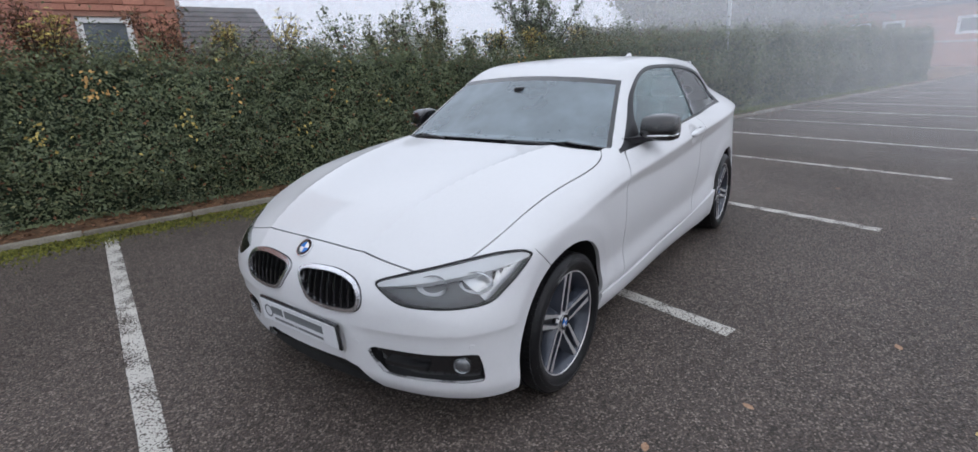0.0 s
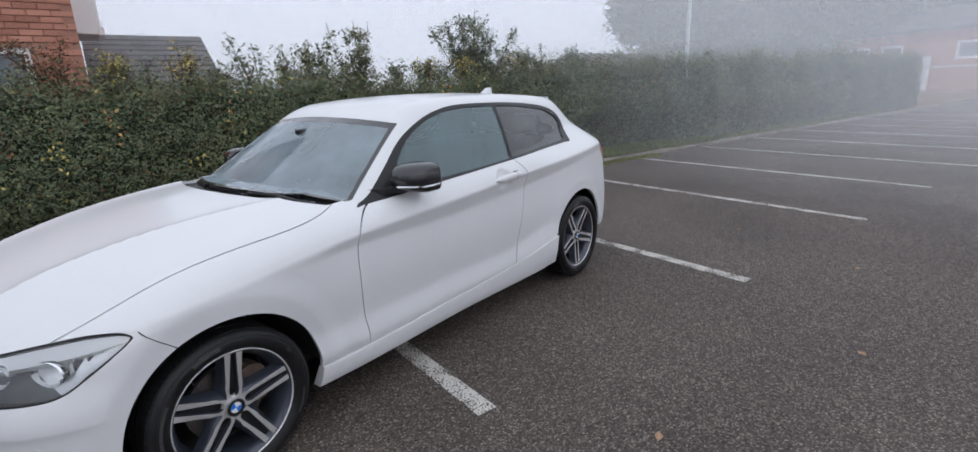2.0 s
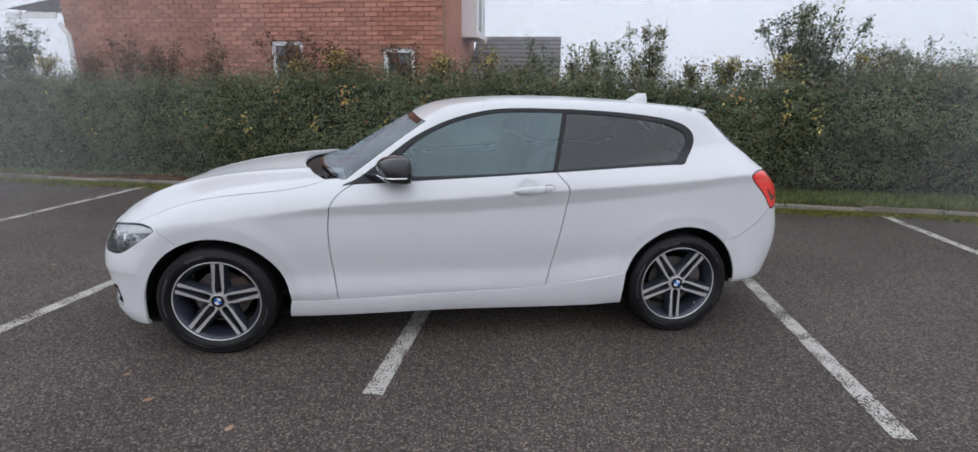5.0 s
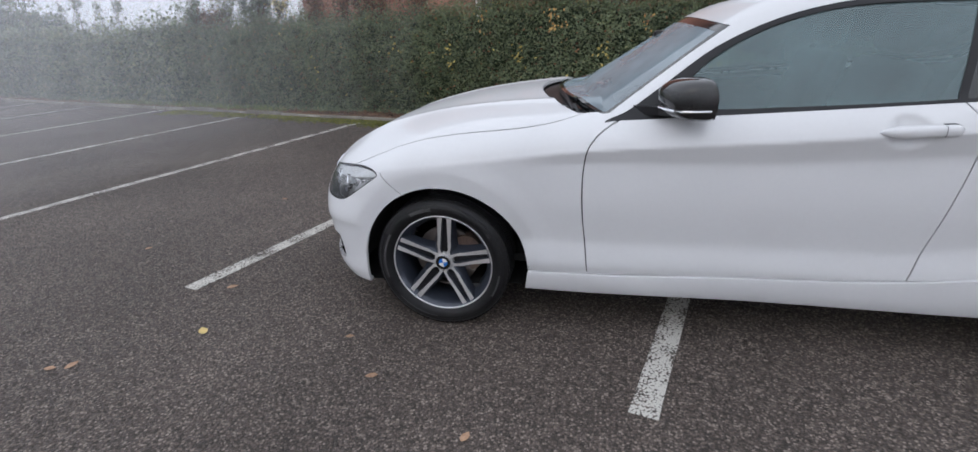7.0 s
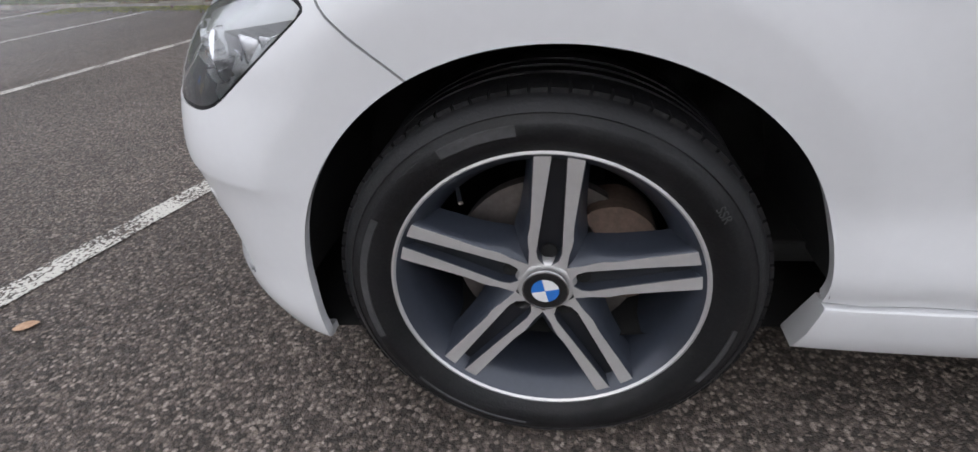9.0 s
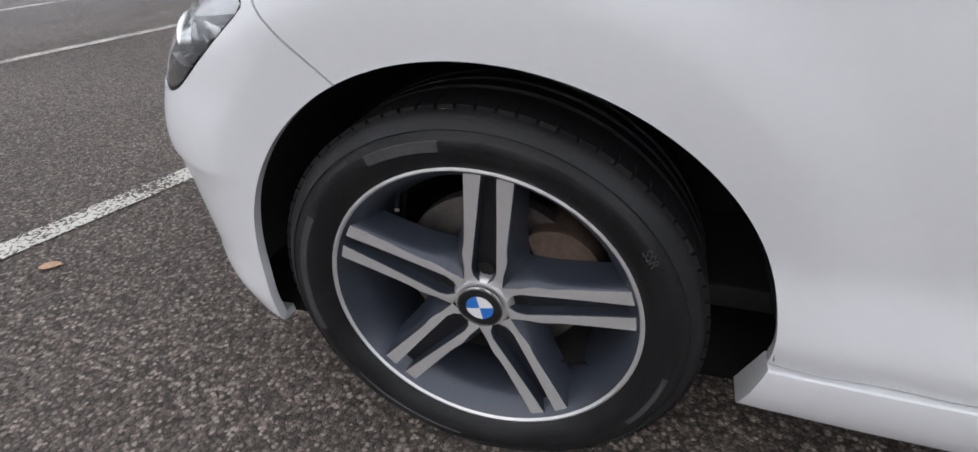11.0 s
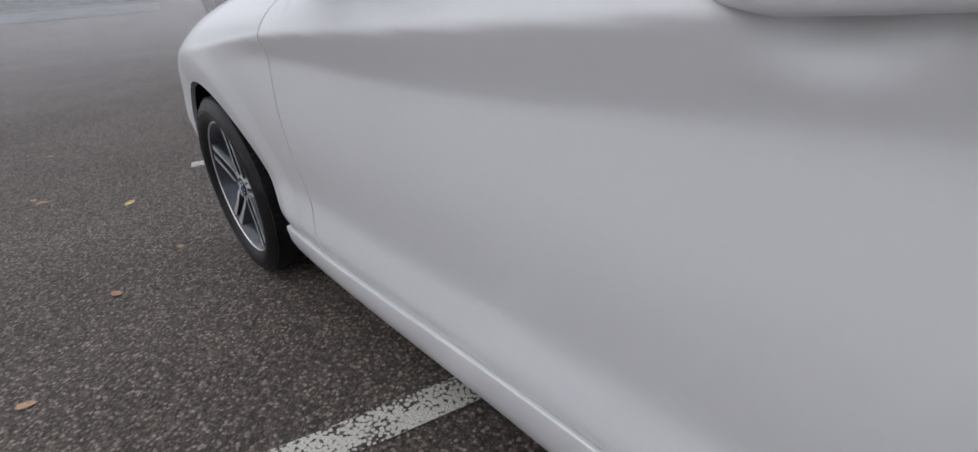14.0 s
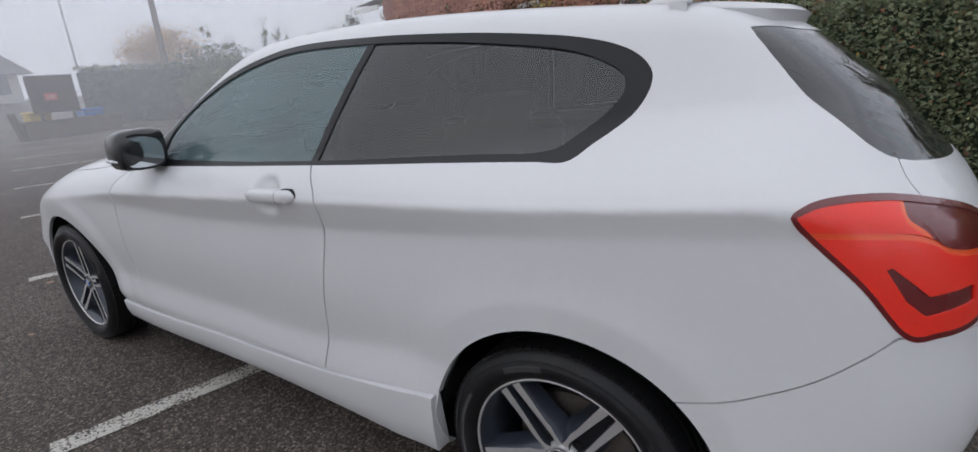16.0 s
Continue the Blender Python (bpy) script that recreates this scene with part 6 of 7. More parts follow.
def build_mirror(car, side):
    """A gloss black door mirror with a light strip."""
    bm = bmesh.new()
    rings = []
    # sections from the outer end to the door
    secs = [(-0.962, 0.55, 0.6), (-0.956, 0.82, 0.8), (-0.936, 0.97, 0.94), (-0.888, 1.0, 1.0), (-0.838, 0.98, 0.99), (-0.80, 0.86, 0.9), (-0.79, 0.7, 0.8)]
    for y, kx, kz in secs:
        out = (y + 0.962) / 0.172
        cx, cz = 1.03 + 0.02 * (1 - out), 1.036 + 0.004 * out
        ring = []
        for k in range(24):
            a = 2 * math.pi * k / 24
            c, q = math.cos(a), math.sin(a)
            c, q = math.copysign(abs(c) ** 0.7, c), math.copysign(abs(q) ** 0.65, q)
            front = (0.100 + 0.06 * out) if c < 0 else 0.042
            ring.append(bm.verts.new((cx + front * c * kx, y * -side, cz + (0.080 if q > 0 else 0.068) * q * kz)))
        rings.append(ring)
    for a, b in zip(rings, rings[1:]):
        for i in range(24):
            bm.faces.new((a[i], a[(i + 1) % 24], b[(i + 1) % 24], b[i]))
    bm.faces.new(rings[0])
    bm.faces.new(rings[-1])
    body = part("door_mirror", bm, GLOSS_BLACK, car, "gloss black door mirror with a light strip", True)
    face = loop_curve([(-0.972, 1.0), (-0.965, 1.068), (-0.93, 1.092), (-0.86, 1.088), (-0.812, 1.065), (-0.808, 1.01), (-0.835, 0.985), (-0.93, 0.982)], 6)
    face = np.stack([-0.80 + (face[:, 0] + 0.80) * 0.87, 1.036 + (face[:, 1] - 1.036) * 1.14], -1)
    part("mirror_frame", prism([(y * -side, z) for y, z in face], 1.055, 1.080, "x"), TRIM, body)
    c = face.mean(0)
    part("mirror_glass", prism([((c[0] + (y - c[0]) * 0.88) * -side, c[1] + (z - c[1]) * 0.86) for y, z in face], 1.0785, 1.0825, "x"), MIRROR, body, "mirror glass")
    strip = []
    for y, kx, kz in secs[4::-1]:
        out = (y + 0.962) / 0.172
        strip.append((1.03 + 0.02 * (1 - out) - (0.100 + 0.06 * out) * 0.97 * kx - 0.002, y * -side * 1.002, 1.010))
    strip += [(1.03, -0.966 * -side, 1.010), (1.062, -0.960 * -side, 1.010)]
    part("indicator", tube(strip, 0.0055, 8), GRILLE_CHROME, body, "clear light strip", True)
    foot = bmesh.new()
    rows = []
    for y, x0, x1, z0, z1 in ((-0.73, 0.80, 1.02, 0.968, 1.005), (-0.77, 0.84, 1.02, 0.972, 1.004), (-0.81, 0.90, 1.02, 0.975, 1.006), (-0.86, 0.93, 1.01, 0.98, 1.01)):
        rows.append([foot.verts.new((x, y * -side, z)) for x, z in ((x0, z0), (x1, z0), (x1, z1), (x0, z1))])
    for a, b in zip(rows, rows[1:]):
        for i in range(4):
            foot.faces.new((a[i], a[(i + 1) % 4], b[(i + 1) % 4], b[i]))
    foot.faces.new(rows[0])
    foot.faces.new(rows[-1])
    part("mirror_foot", foot, TRIM, body)


def build_handle(door, side):
    """A white pull handle over its scoop."""
    y_f, y_r = on_body(1.62, 0.86, 0.914)[0].y, on_body(1.90, 0.86, 0.926)[0].y
    at = lambda x, z: y_f + (y_r - y_f) * (x - 1.62) / 0.28
    bm = bmesh.new()
    rows = []
    for t in np.linspace(0, 1, 25):
        x = 1.640 + 0.245 * t
        z = 0.9165 + 0.0105 * t
        h = 0.0200 * min(1, (t / 0.25 + 0.02) ** 0.55, ((1 - t) / 0.09 + 0.02) ** 0.5)
        d = 0.030 * min(1, (t / 0.2 + 0.03) ** 0.7, ((1 - t) / 0.08 + 0.05) ** 0.5)
        y = at(x, z)
        rows.append([bm.verts.new((x, side * (y + dy), z + dz)) for dy, dz in ((-0.006, -h), (d * 0.45, -h), (d * 0.72, -h * 0.93), (d * 0.88, -h * 0.75), (d * 0.96, -h * 0.4), (d, h * 0.05), (d * 0.97, h * 0.42), (d * 0.88, h * 0.75), (d * 0.7, h * 0.94), (d * 0.42, h), (-0.006, h))])
    for a, b in zip(rows, rows[1:]):
        for i in range(10):
            bm.faces.new((a[i], b[i], b[i + 1], a[i + 1]))
    bm.faces.new(rows[0])
    bm.faces.new(rows[-1])
    part("door_handle", bm, PAINT, door, "white door handle", True)
    edge_ = []
    for x in np.linspace(1.828, 1.8862, 15):
        t = (x - 1.640) / 0.245
        edge_.append((x, 0.9165 + 0.0105 * t, 0.0200 * min(1, (max(1 - t, 0) / 0.09 + 0.02) ** 0.5) + 0.0016))
    seat_ = [(x, z - h) for x, z, h in edge_] + [(x, z + h) for x, z, h in edge_[::-1]]
    ring = bmesh.new()
    lips = [[ring.verts.new((x, side * (at(x, z) + dy), z)) for x, z in seat_] for dy in (-0.014, 0.004)]
    for i in range(len(seat_)):
        j = (i + 1) % len(seat_)
        ring.faces.new((lips[0][i], lips[0][j], lips[1][j], lips[1][i]))
    ring.faces.new(lips[1])
    part("key_cap_gasket", ring, SEAM, door)
    gap = bmesh.new()
    prof = []
    for dy, dz in ((0.0, -0.0203), (0.0135, -0.0203), (0.0217, -0.0188), (0.0266, -0.0152), (0.029, -0.008), (0.0302, 0.001), (0.0293, 0.0085), (0.0266, 0.0152), (0.021, 0.0188), (0.0, 0.0203)):
        prof.append([gap.verts.new((x, side * (at(1.824, 0.923) + dy + 0.0006), 0.9245 + dz)) for x in (1.8235, 1.8255)])
    for a, b in zip(prof, prof[1:]):
        gap.faces.new((a[0], a[1], b[1], b[0]))
    part("key_cap_gap", gap, SEAM, door)


def lettering(words, size, mat, parent, m):
    """Raised letters in the built-in font, centred, lying in the plane of m."""
    curve = bpy.data.curves.new("lettering", "FONT")
    curve.body, curve.size, curve.extrude, curve.align_x = words, size, 0.0008, "CENTER"
    text = bpy.data.objects.new("lettering", curve)
    scene.collection.objects.link(text)
    me = bpy.data.meshes.new_from_object(text.evaluated_get(bpy.context.evaluated_depsgraph_get()))
    bpy.data.objects.remove(text)
    me.transform(m)
    me.materials.clear()
    me.materials.append(mat)
    ob = new("lettering", me)
    ob.parent = parent
    return ob


def build_wheel(car, x, side, spin, dished):
    """An alloy wheel of five double spokes with its tyre, disc and emblem. Built with its face towards -y, at the origin."""
    y0 = 0.832 if x < 1 else 0.845
    turn = pose(x, -y0 if side < 0 else y0, HUB, 0, 0, 0 if side < 0 else 180)
    R = 0.2315
    rim = part("wheel", lathe([(0.205, 0.19), (0.226, 0.185), (0.226, 0.175), (0.205, 0.165), (0.195, 0.10), (0.196, 0.05), (0.212, 0.012), (0.222, -0.004), (R - 0.002, -0.012), (R + 0.003, -0.011), (R + 0.005, -0.004), (0.229, 0.004), (0.214, 0.03), (0.2, 0.06), (0.199, 0.10), (0.21, 0.16)], 72), ALLOY_BARREL, car, "dark grey alloy wheel with machined double spokes", True, turn)
    part("rim_lip", lathe([(0.2275, -0.0100), (R - 0.001, -0.0135), (R + 0.0025, -0.0125), (R + 0.0035, -0.009), (R - 0.001, -0.0095), (0.2275, -0.006)], 72), ALLOY_CUT, rim, "machined bright rim lip", True, turn)
    w = 0.205
    tyre = [(R - 0.004, -0.006), (R + 0.004, -0.014), (R + 0.012, -0.021), (R + 0.026, -0.030), (R + 0.029, -0.0302), (R + 0.031, -0.0312), (R + 0.045, -0.0315), (R + 0.047, -0.0300), (R + 0.056, -0.0262), (R + 0.0575, -0.0272), (R + 0.061, -0.0245), (0.3015, -0.016), (0.307, -0.008), (0.3105, 0.004), (0.3125, 0.022), (0.3128, 0.045)]
    for c in (0.055, 0.088, 0.121):
        tyre += [(0.3132, c - 0.006), (0.306, c - 0.0045), (0.306, c + 0.0045), (0.3132, c + 0.006)]
    tyre += [(0.3145, 0.160), (0.311, 0.183), (0.302, 0.198), (0.27, 0.212), (R, 0.19)]
    part("tyre", lathe(tyre, 96), RUBBER, rim, "black road tyre", True, turn)
    # raised markings on the sidewall
    for a0, a1, r0, r1 in ((148, 196, 0.264, 0.2755), (96, 118, 0.262, 0.277), (-32, -8, 0.266, 0.274), (218, 262, 0.267, 0.272)):
        bm = bmesh.new()
        prev = None
        for a in np.radians(np.linspace(a0, a1, 15)):
            row = [bm.verts.new((q * math.cos(a), y, q * math.sin(a))) for q, y in ((r0, -0.0312), (r0 + 0.0008, -0.0326), (r1 - 0.0008, -0.0326), (r1, -0.0312))]
            if prev:
                for i in range(3):
                    bm.faces.new((prev[i], prev[i + 1], row[i + 1], row[i]))
            prev = row
        part("tyre_marking", bm, RUBBER_MARK, rim, "", True, turn)
    lettering("SSR", 0.017, RUBBER_MARK, rim, turn @ Euler((0, radians(56), 0)).to_matrix().to_4x4() @ Matrix.Translation((0, -0.0316, 0.265)) @ Euler((radians(90), 0, 0)).to_matrix().to_4x4())
    # shoulder blocks
    blocks = bmesh.new()
    for k in range(80):
        a = 2 * math.pi * k / 80
        m = Euler((0, -a, 0)).to_matrix().to_4x4() @ Matrix.Translation((0.3068, 0.008, 0))
        b = box(0, 0, 0, 0.0105, 0.034, 0.0195, 0.0)
        b.transform(m)
        blocks = merge(blocks, b)
    part("tread", blocks, RUBBER, rim, "", False, turn)["kind"] = "stuff"
    # spokes
    def dish(r):
        return 0.016 * (1 - min(1, r / 0.21)) ** 0.8 - 0.004
    for k in range(5):
        rot = turn @ Euler((0, -(spin + k * 2 * math.pi / 5), 0)).to_matrix().to_4x4()
        for sgn in (-1, 1):
            bm = bmesh.new()
            rows = []
            for t in np.linspace(0, 1, 15):
                r = 0.038 + 0.188 * t
                outer = 0.0300 + 0.0045 * t + 0.0035 * max(0.0, 1 - abs(t - 0.26) / 0.12)
                pocket = 0.0 if r < 0.0445 else 0.0178 * min(1, ((r - 0.0445) / 0.012) ** 0.5) * (1 - 0.52 * ((r - 0.0445) / 0.172))
                f = dish(r)
                rows.append([bm.verts.new((r, y, sgn * z)) for y, z in ((f + 0.035, pocket + 0.0005), (f + 0.001, pocket + 0.0015), (f, pocket + 0.003), (f, outer - 0.002), (f + 0.002, outer), (f + 0.014, outer + 0.003 + 0.010 * (1 - t) ** 2), (f + 0.047, outer + 0.010 + 0.020 * (1 - t) ** 2))])
            faces = []
            for a, b in zip(rows, rows[1:]):
                for i in range(6):
                    bm.faces.new((a[i], a[i + 1], b[i + 1], b[i]))
            part("spoke", bm, ALLOY_BARREL, rim, "", True, rot)
            bm = bmesh.new()
            prev = None
            for t in np.linspace(0, 1, 15):
                r = 0.038 + 0.190 * t
                outer = 0.0300 + 0.0045 * t + 0.0035 * max(0.0, 1 - abs(t - 0.26) / 0.12)
                pocket = 0.0 if r < 0.0445 else 0.0178 * min(1, ((r - 0.0445) / 0.012) ** 0.5) * (1 - 0.52 * ((r - 0.0445) / 0.172))
                f = dish(r) - 0.0006
                row = [bm.verts.new((r, f, sgn * (pocket + 0.002))), bm.verts.new((r, f, sgn * (outer - 0.0015)))]
                if prev:
                    bm.faces.new((prev[0], prev[1], row[1], row[0]))
                prev = row
            part("spoke_face", bm, ALLOY_CUT, rim, "machined bright spoke face", False, rot)
        # floor of the pocket between the twin bars
        bm = bmesh.new()
        prev = None
        for t in np.linspace(0, 1, 10):
            r = 0.042 + 0.184 * t
            row = [bm.verts.new((r, dish(r) + 0.019, z)) for z in (-0.0185, 0.0185)]
            if prev:
                bm.faces.new((prev[0], prev[1], row[1], row[0]))
            prev = row
        part("spoke_pocket", bm, ALLOY_DARK, rim, "", False, rot)
    part("hub", lathe([(0.0, 0.012), (0.030, 0.012), (0.035, 0.0085), (0.0405, 0.0088), (0.043, 0.0105), (0.047, 0.02), (0.052, 0.06)], 48), ALLOY_CUT, rim, "", True, turn)
    for k in range(5):
        a = spin + k * 2 * math.pi / 5
        m = turn @ Matrix.Translation((0.0580 * math.cos(a), 0.0235, 0.0580 * math.sin(a))) @ Euler((radians(90), 0, 0)).to_matrix().to_4x4()
        part("bolt", lathe([(0.0, -0.001), (0.008, -0.001), (0.011, 0.001), (0.0125, 0.001), (0.0125, -0.004)], 12, "z"), UNDER, rim, "", True, m)
    m = turn @ Matrix.Translation((0, 0.008, 0)) @ Euler((radians(90), radians(-12), 0)).to_matrix().to_4x4()
    part("cap_ring", lathe([(0.0, 0.0), (0.0345, 0.0), (0.0345, 0.006), (0.033, 0.0075), (0.0, 0.007)], 40, "z"), GLOSS_BLACK, rim, "", True, m)
    part("cap_rim", lathe([(0.0335, 0.004), (0.0355, 0.004), (0.0355, 0.008), (0.0335, 0.0085), (0.0335, 0.004)], 40, "z"), CHROME, rim, "", True, m)
    for k in range(4):
        bm = bmesh.new()
        c = bm.verts.new((0, 0, 0.0085))
        arc = [bm.verts.new((0.021 * math.cos(math.pi / 2 * (k + i / 8)), 0.021 * math.sin(math.pi / 2 * (k + i / 8)), 0.0082)) for i in range(9)]
        for a, b in zip(arc, arc[1:]):
            bm.faces.new((c, a, b))
        part("cap_quarter", bm, BLUE if k % 2 else WHITE, rim, "", False, m)
    part("brake_disc", lathe([(0.045, 0.05), (0.075, 0.05), (0.078, 0.075), (0.148, 0.076), (0.148, 0.098), (0.07, 0.098)], 48), STEEL, rim, "worn steel brake disc", True, turn)
    cal = prism(loop_curve([(0.06, 0.10), (0.11, 0.115), (0.155, 0.085), (0.172, 0.03), (0.16, -0.03), (0.12, -0.05), (0.10, -0.01), (0.09, 0.04)], 4).tolist(), 0.052, 0.125)
    part("brake_caliper", cal, STEEL if x > 1 else CALIPER, rim, "", True, turn if side < 0 else turn @ Matrix.Diagonal((-1, 1, 1, 1)))
    a = spin + 0.76
    part("tyre_valve", tube([(0.20 * math.cos(a), 0.03, 0.20 * math.sin(a)), (0.188 * math.cos(a), 0.005, 0.188 * math.sin(a))], 0.004, 8), CHROME, rim, "", True, turn)


def build_cabin(car):
    """Seats, dashboard and steering wheel, seen dimly through the glass."""
    def seat(x, y):
        base = part("seat", box(x, y, 0.50, 0.50, 0.50, 0.16, 0.05, 3), FABRIC, car, "dark cloth front seat", True)
        back = box(0, 0, 0.30, 0.13, 0.48, 0.62, 0.05, 3)
        part("seat_back", back, FABRIC, base, "", True, pose(x + 0.24, y, 0.55, 0, 20, 0))
        part("headrest", box(0, 0, 0.72, 0.10, 0.27, 0.19, 0.045, 3), FABRIC, base, "", True, pose(x + 0.26, y, 0.55, 0, 16, 0))
    seat(1.42, -0.37)
    seat(1.42, 0.37)
    bench = part("rear_bench", box(2.28, 0, 0.52, 0.48, 1.10, 0.16, 0.05, 3), FABRIC, car, "", True)
    part("bench_back", box(0, 0, 0.28, 0.14, 1.10, 0.58, 0.05, 3), FABRIC, bench, "", True, pose(2.50, 0, 0.55, 0, 24, 0))
    for y in (-0.34, 0.34):
        part("headrest", box(0, y, 0.64, 0.09, 0.26, 0.15, 0.04, 3), FABRIC, bench, "", True, pose(2.52, 0, 0.55, 0, 20, 0))
    dash = bmesh.new()
    rows = []
    for y in np.linspace(-0.68, 0.68, 13):
        bend = 0.10 * y * y
        rows.append([dash.verts.new((x + bend, y, z)) for x, z in ((0.62, 0.93), (0.80, 0.955), (0.95, 0.945), (1.00, 0.915), (0.99, 0.86), (1.02, 0.80), (0.98, 0.66), (0.88, 0.50), (0.6, 0.50))])
    for a, b in zip(rows, rows[1:]):
        for i in range(8):
            dash.faces.new((a[i], a[i + 1], b[i + 1], b[i]))
    d = part("dashboard", dash, DASH, car, "", True)
    part("trim_strip", box(1.012, -0.40, 0.865, 0.01, 0.44, 0.014, 0.003), CHROME, d)
    part("screen", box(1.0, 0.0, 0.965, 0.02, 0.24, 0.11, 0.006), GLOSS_BLACK, d, "", False, None)
    wheel = part("steering_wheel", lathe([(0.178 + 0.016 * math.cos(a), 0.016 * math.sin(a)) for a in np.linspace(0, 2 * math.pi, 11)], 32, "z"), DASH, car, "", True, pose(1.14, 0.37, 0.86, 0, 65, 0))
    part("wheel_hub", box(0, 0, 0.02, 0.30, 0.09, 0.04, 0.015), DASH, wheel, "", True, pose(1.14, 0.37, 0.86, 0, 65, 90))
    part("inner_mirror", box(1.10, 0.0, 1.265, 0.04, 0.23, 0.06, 0.018), GLOSS_BLACK, car, "", True)
    part("mirror_mount", box(0.985, 0.0, 1.235, 0.10, 0.06, 0.06, 0.015), TRIM, car, "", True)
    part("cabin_floor", box(1.5, 0, 0.30, 2.5, 1.40, 0.04, 0.005), UNDER, car)
    part("bulkhead", box(0.58, 0, 0.62, 0.04, 1.40, 0.60, 0.005), UNDER, car)
    part("boot_floor", box(2.98, 0, 0.66, 0.62, 1.10, 0.04, 0.005), UNDER, car)


def build_wipers(car):
    for y0, y1, k in ((-0.60, 0.02, 0), (-0.02, 0.62, 1)):
        pts = []
        for t in np.linspace(0, 1, 9):
            y = y0 + (y1 - y0) * t
            x = 0.435 + 0.42 * y * y + 0.02 + 0.035 * math.sin(math.pi * t)
            z = float(screen(np.array(x), np.array(abs(y)))) + 0.008
            pts.append((x, y, z + 0.012))
        wiper = part("wiper", tube(pts, 0.008, 8), GLOSS_BLACK, car, "black wiper at rest", True)
        arm = [(p[0] - 0.035 * (1 - i / 8), p[1], p[2] + 0.012 * math.sin(math.pi * i / 8)) for i, p in enumerate(pts)]
        part("wiper_arm", tube(arm[3:] if k else arm[:6], 0.011, 8), TRIM, wiper, "", True)


RUBBER_MARK = material("worn_tyre_marking", (0.045, 0.045, 0.047), 0.55, vary=0.3, scale=30)
PLATE = material("silver_plate", (0.68, 0.69, 0.71), 0.4, vary=0.05)
PLATE_INK = material("plate_ink", (0.16, 0.17, 0.18), 0.5)
GRILLE_CHROME = material("satin_chrome", (0.80, 0.80, 0.83), 0.20, metal=1.0, vary=0.03)
CALIPER = material("rusty_cast_iron", (0.09, 0.06, 0.045), 0.8, vary=0.4, scale=40, bump=0.3)
car = thing("car", (0, 0, 0), "white three-door hatchback with black mirrors parked across bay lines", "car")
shell, made = build_body(car)
build_front(car, shell, made)
build_rear(car, shell, made)
for side in (-1, 1):
    build_mirror(car, side)
    build_handle(made["door"][0 if side < 0 else 1], side)
    build_wheel(car, F_AXLE, side, radians(84), 0)
    build_wheel(car, R_AXLE, side, radians(-90), 0)
    for axle in (F_AXLE + 0.008, R_AXLE):
        arch = lathe([(0.385, 0.0), (0.40, 0.02), (0.40, 0.36), (0.10, 0.37)], 40)
        bmesh.ops.delete(arch, geom=[v for v in arch.verts if v.co.z < -0.05], context="VERTS")
        part("arch_liner", arch, LINER, car, "", True, pose(axle, side * 0.83, 0.31, 0, 0, 0 if side < 0 else 180))
build_cabin(car)
build_wipers(car)

# ---- kerb, moss, grass, fallen leaves ----
def kerb_line(a):
    return 3.80 - 0.022 * a


edging = thing("kerb_edging", bay(0, 3.8), "low weathered concrete edging stones along the hedge", "kerb", kind="structure")
EM = Matrix.Translation(-Vector(edging.location)) @ BAY
stone = bmesh.new()
bmesh.ops.create_cube(stone, size=1)
stone.transform(Matrix.Diagonal((0.905, 0.055, 0.12, 1)))
bmesh.ops.bevel(stone, geom=stone.edges[:], offset=0.008, segments=1, affect="EDGES")
stone_mesh = bpy.data.meshes.new("edging_stone")
stone.to_mesh(stone_mesh)
stone.free()
stone_mesh.materials.append(KERB)
r = np.random.RandomState(21)
for i in range(60):
    a = -22 + 0.915 * i
    ob = new("edging_stone", stone_mesh)
    ob.parent = edging
    ob.matrix_local = EM @ Matrix.Translation((a, kerb_line(a) + 0.012 * r.normal(), 0.0 + 0.008 * r.normal())) @ Euler((0.03 * r.normal(), 0.006 * r.normal(), radians(-1.26) + 0.008 * r.normal())).to_matrix().to_4x4()

moss = thing("moss_strip", bay(0, 3.6), "yellow green moss growing along the kerb", "moss", kind="stuff")
n = 46000
a = r.uniform(-9, 9, n)
keep = (smooth_noise(np.stack([a], -1), 31, 1.1) + 0.5 * smooth_noise(np.stack([a], -1), 32, 4)) > -0.65
a = a[keep]
n = len(a)
wide = 0.20 + 0.16 * np.clip(smooth_noise(np.stack([a], -1), 33, 1.5), -0.9, 1) + 0.10 * (a < 1)
p = np.stack([a, kerb_line(a) - 0.03 - np.abs(r.normal(0, 1, n)) * wide * 0.6, np.full(n, 0.002)], -1)
way = unit(np.stack([r.normal(0, 0.6, n), r.normal(0, 0.6, n), np.full(n, 0.7)], -1))
up = unit(r.normal(0, 1, (n, 3)))
s = r.uniform(0.012, 0.030, n)
scatter("moss_tuft", p @ BAY3.T - np.array(moss.location), way @ BAY3.T, up, s, s * 0.8, MOSS, moss)["kind"] = "stuff"

grass = thing("grass_verge", bay(8, 3.9), "short rough grass at the foot of the hedge", "grass", kind="stuff")
n = 30000
a = np.concatenate([r.uniform(3.9, 12, n - 9500), r.uniform(12, 22, 8000), r.uniform(-12, -6, 1500)])
p = np.stack([a, kerb_line(a) + 0.03 + r.uniform(0, 0.75, n) * np.clip((a - 3.0) / 2.0, 0.35, 1), np.full(n, 0.05)], -1)
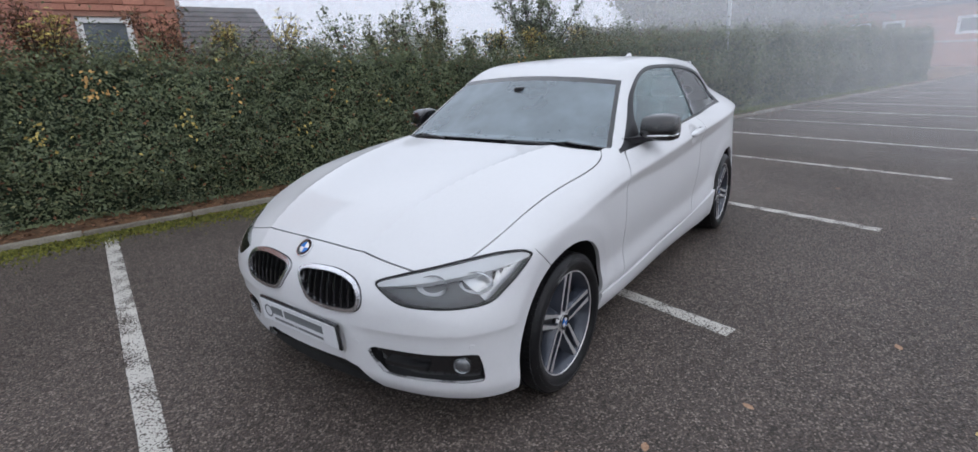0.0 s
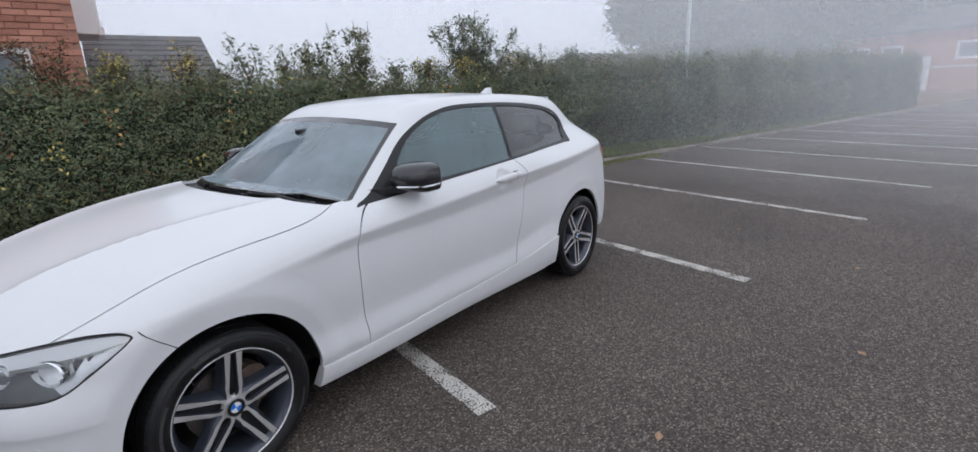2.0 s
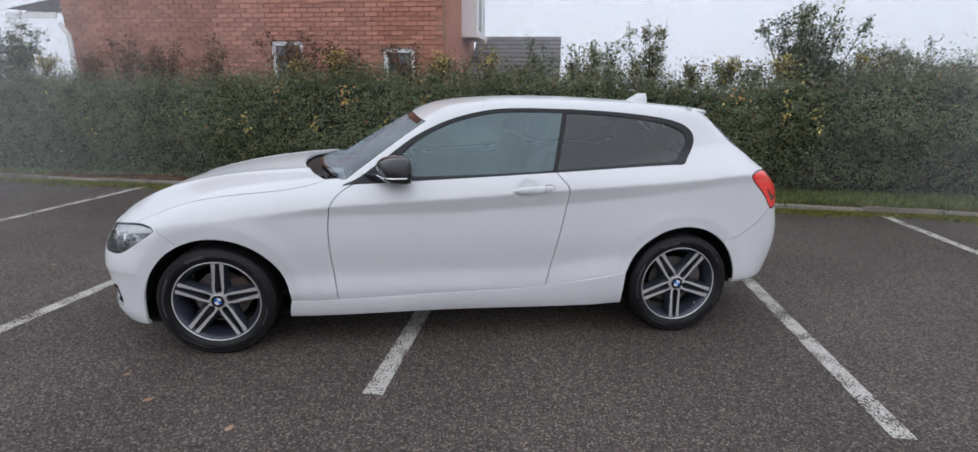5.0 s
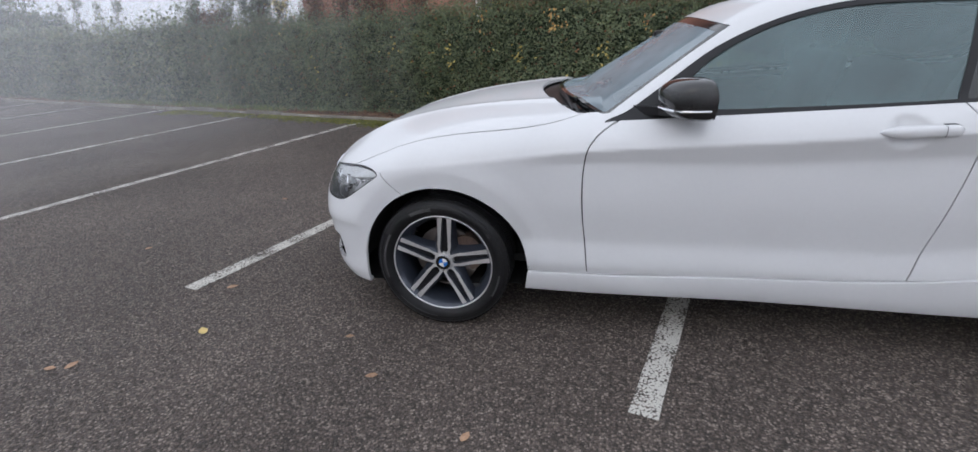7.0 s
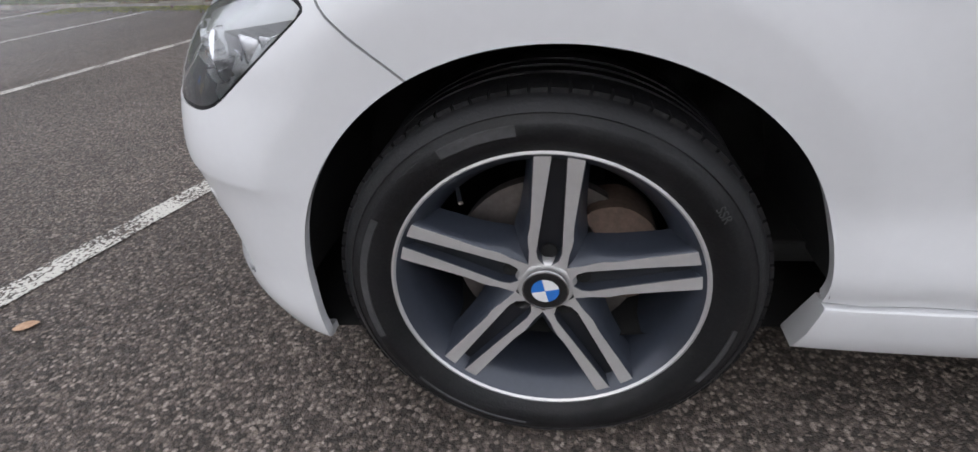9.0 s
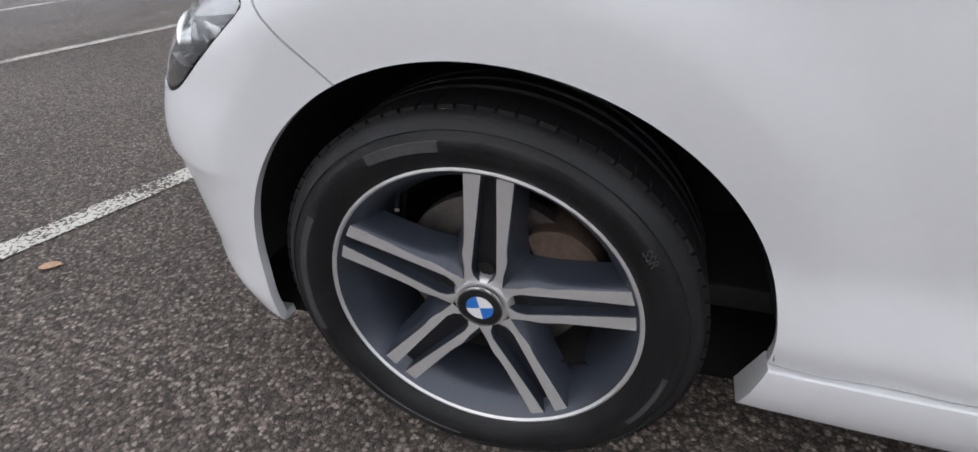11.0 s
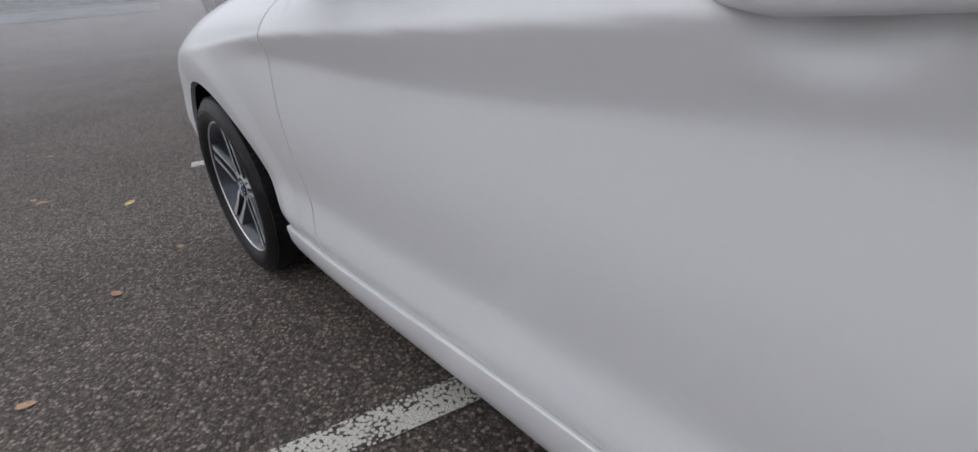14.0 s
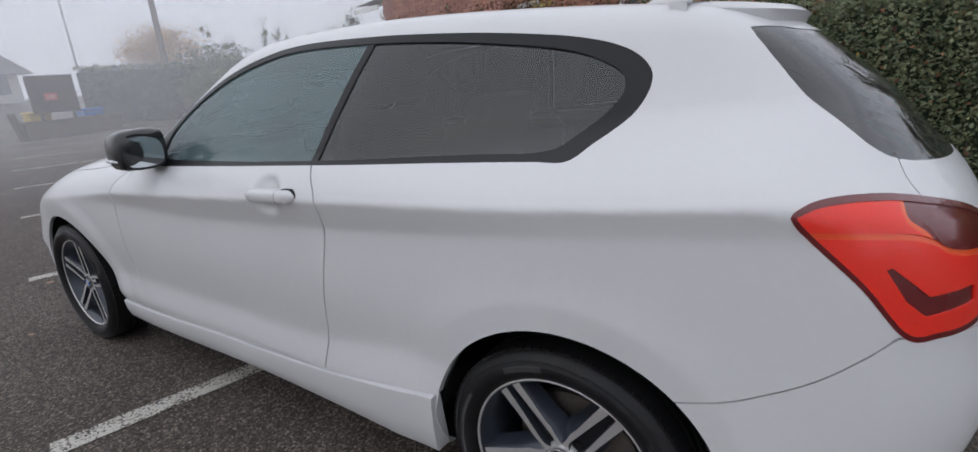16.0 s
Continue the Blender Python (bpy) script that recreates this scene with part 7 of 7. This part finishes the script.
way = unit(np.stack([r.normal(0, 0.4, n), r.normal(-0.15, 0.4, n), np.ones(n)], -1))
up = unit(np.stack([r.normal(0, 1, n), r.normal(0, 1, n), np.full(n, 0.1)], -1))
s = r.uniform(0.05, 0.15, n)
scatter("grass_blade", p @ BAY3.T - np.array(grass.location), way @ BAY3.T, up, s, np.full(n, 0.010), GRASS, grass, fold=0.1)["kind"] = "stuff"

litter = thing("leaf_litter", bay(0, 4.0), "fallen brown leaves under the hedge", "fallen leaves", kind="stuff")
n = 5200
a = r.uniform(-10, 14, n)
p = np.stack([a, kerb_line(a) + 0.05 + r.uniform(0, 0.4, n), np.full(n, 0.06)], -1)
p[:500, 1] = kerb_line(a[:500]) - np.abs(r.normal(0, 0.15, 500))
p[:500, 2] = 0.008
way = unit(np.stack([r.normal(0, 1, n), r.normal(0, 1, n), r.normal(0.05, 0.12, n)], -1))
up = unit(np.stack([r.normal(0, 0.25, n), r.normal(0, 0.25, n), np.ones(n)], -1))
s = r.uniform(0.025, 0.06, n)
scatter("fallen_leaf", p @ BAY3.T - np.array(litter.location), way @ BAY3.T, up, s, s * 0.6, LEAF_BROWN, litter)["kind"] = "stuff"


def fallen_leaf(x, y, size, turn, mat, label):
    """A curled leaf lying on the asphalt."""
    bm = bmesh.new()
    rows = []
    for i in range(7):
        t = i / 6
        w = 0.34 * math.sin(math.pi * min(1, t * 0.96 + 0.03)) ** 0.8 * (1 - 0.25 * t)
        lift = 0.10 * (t - 0.45) ** 2 + 0.012
        rows.append([bm.verts.new((t - 0.5, q * w, lift + 0.22 * (q * w) ** 2 * 2)) for q in (-1, -0.5, 0, 0.5, 1)])
    for p_, q_ in zip(rows, rows[1:]):
        for i in range(4):
            bm.faces.new((p_[i], p_[i + 1], q_[i + 1], q_[i]))
    bmesh.ops.remove_doubles(bm, verts=bm.verts[:], dist=1e-4)
    bmesh.ops.solidify(bm, geom=bm.faces[:], thickness=0.012)
    bm.transform(pose(x, y, 0.004, 0, 0, turn) @ Matrix.Diagonal((size, size, size, 1)))
    tagged(part("leaf", bm, mat, None, "", True), label, "leaf", "fallen leaves on the asphalt")


for x, y, size, turn, k in ((1.14, -2.06, 0.055, 20, 1), (0.264, -1.55, 0.05, 70, 1), (-1.162, -1.076, 0.07, 140, 0), (-1.322, -0.639, 0.06, 30, 1), (-1.562, -1.406, 0.06, 80, 1), (-1.64, -1.44, 0.05, 10, 1), (-2.3, -0.2, 0.05, 50, 1), (-0.35, -1.75, 0.045, 100, 1), (-0.42, -1.02, 0.04, 15, 1), (0.55, -2.3, 0.05, 130, 0), (2.4, -2.7, 0.05, 60, 1), (3.9, -2.6, 0.05, 10, 1), (-0.2, -1.28, 0.05, 200, 1), (-2.6, -1.3, 0.05, 30, 1), (4.6, -1.6, 0.05, 80, 1), (-1.95, 0.9, 0.05, 10, 1)):
    fallen_leaf(x, y, size, turn, LEAF_BROWN_DRY if k else LEAF_PALE, "curled dry brown leaf lying on the asphalt" if k else "pale yellow leaf lying on the asphalt")

# ---- bricks of the house wall, the nearest courses ----
brick = bmesh.new()
bmesh.ops.create_cube(brick, size=1)
brick.transform(Matrix.Diagonal((0.215, 0.03, 0.065, 1)))
bmesh.ops.bevel(brick, geom=brick.edges[:], offset=0.004, segments=1, affect="EDGES")
brick_mesh = bpy.data.meshes.new("brick")
brick.to_mesh(brick_mesh)
brick.free()
brick_mesh.materials.append(BRICK)
bv, bf = [tuple(v.co) for v in brick_mesh.vertices], [tuple(f.vertices) for f in brick_mesh.polygons]
verts, faces, singles = [], [], 0
for row in range(20, 68):
    z = 0.0375 + 0.075 * row
    for col in range(33):
        a = HA0 + 0.11 + 0.225 * col + (0.1125 if row % 2 else 0)
        if a > HA1 - 0.10 or any(w[0] - 0.10 < a < w[1] + 0.10 and w[2] - 0.02 < z < w[3] + 0.02 for w in WINDOWS):
            continue
        place = Vector((a, HB - 0.002 + 0.002 * r.normal(), z))
        if singles < 300 and row >= 22 and -3.9 < a < 0.1:
            ob = new("brick", brick_mesh)
            ob.parent = house_wall
            ob.matrix_local = HM @ Matrix.Translation(place)
            singles += 1
        else:
            base = len(verts)
            verts += [tuple(HM @ (Vector(v) + place)) for v in bv]
            faces += [tuple(i + base for i in f) for f in bf]
rest_bricks = mesh_object("brickwork", verts, faces, BRICK, False, house_wall)
rest_bricks["kind"] = "stuff"
# roof tiles of the extension
tv, tf = [], []
for row in range(9):
    t0 = row / 9
    for col in range(8):
        a0 = 0.15 + 0.2375 * col + (0.0 if row % 2 else 0.0)
        b0, z0 = 7.75 + 1.45 * t0, 1.68 + 0.88 * t0 + 0.055
        q = [(a0, b0, z0 + 0.012), (a0 + 0.232, b0, z0 + 0.012), (a0 + 0.232, b0 + 0.19, z0 + 0.105), (a0, b0 + 0.19, z0 + 0.105), (a0, b0, z0 - 0.012), (a0 + 0.232, b0, z0 - 0.012)]
        base = len(tv)
        tv += [tuple(XM @ Vector(v)) for v in q]
        tf += [(base, base + 1, base + 2, base + 3), (base + 4, base + 5, base + 1, base)]
tiles = mesh_object("tile_course", tv, tf, SLATE, False, xroof)
tiles["kind"] = "stuff"
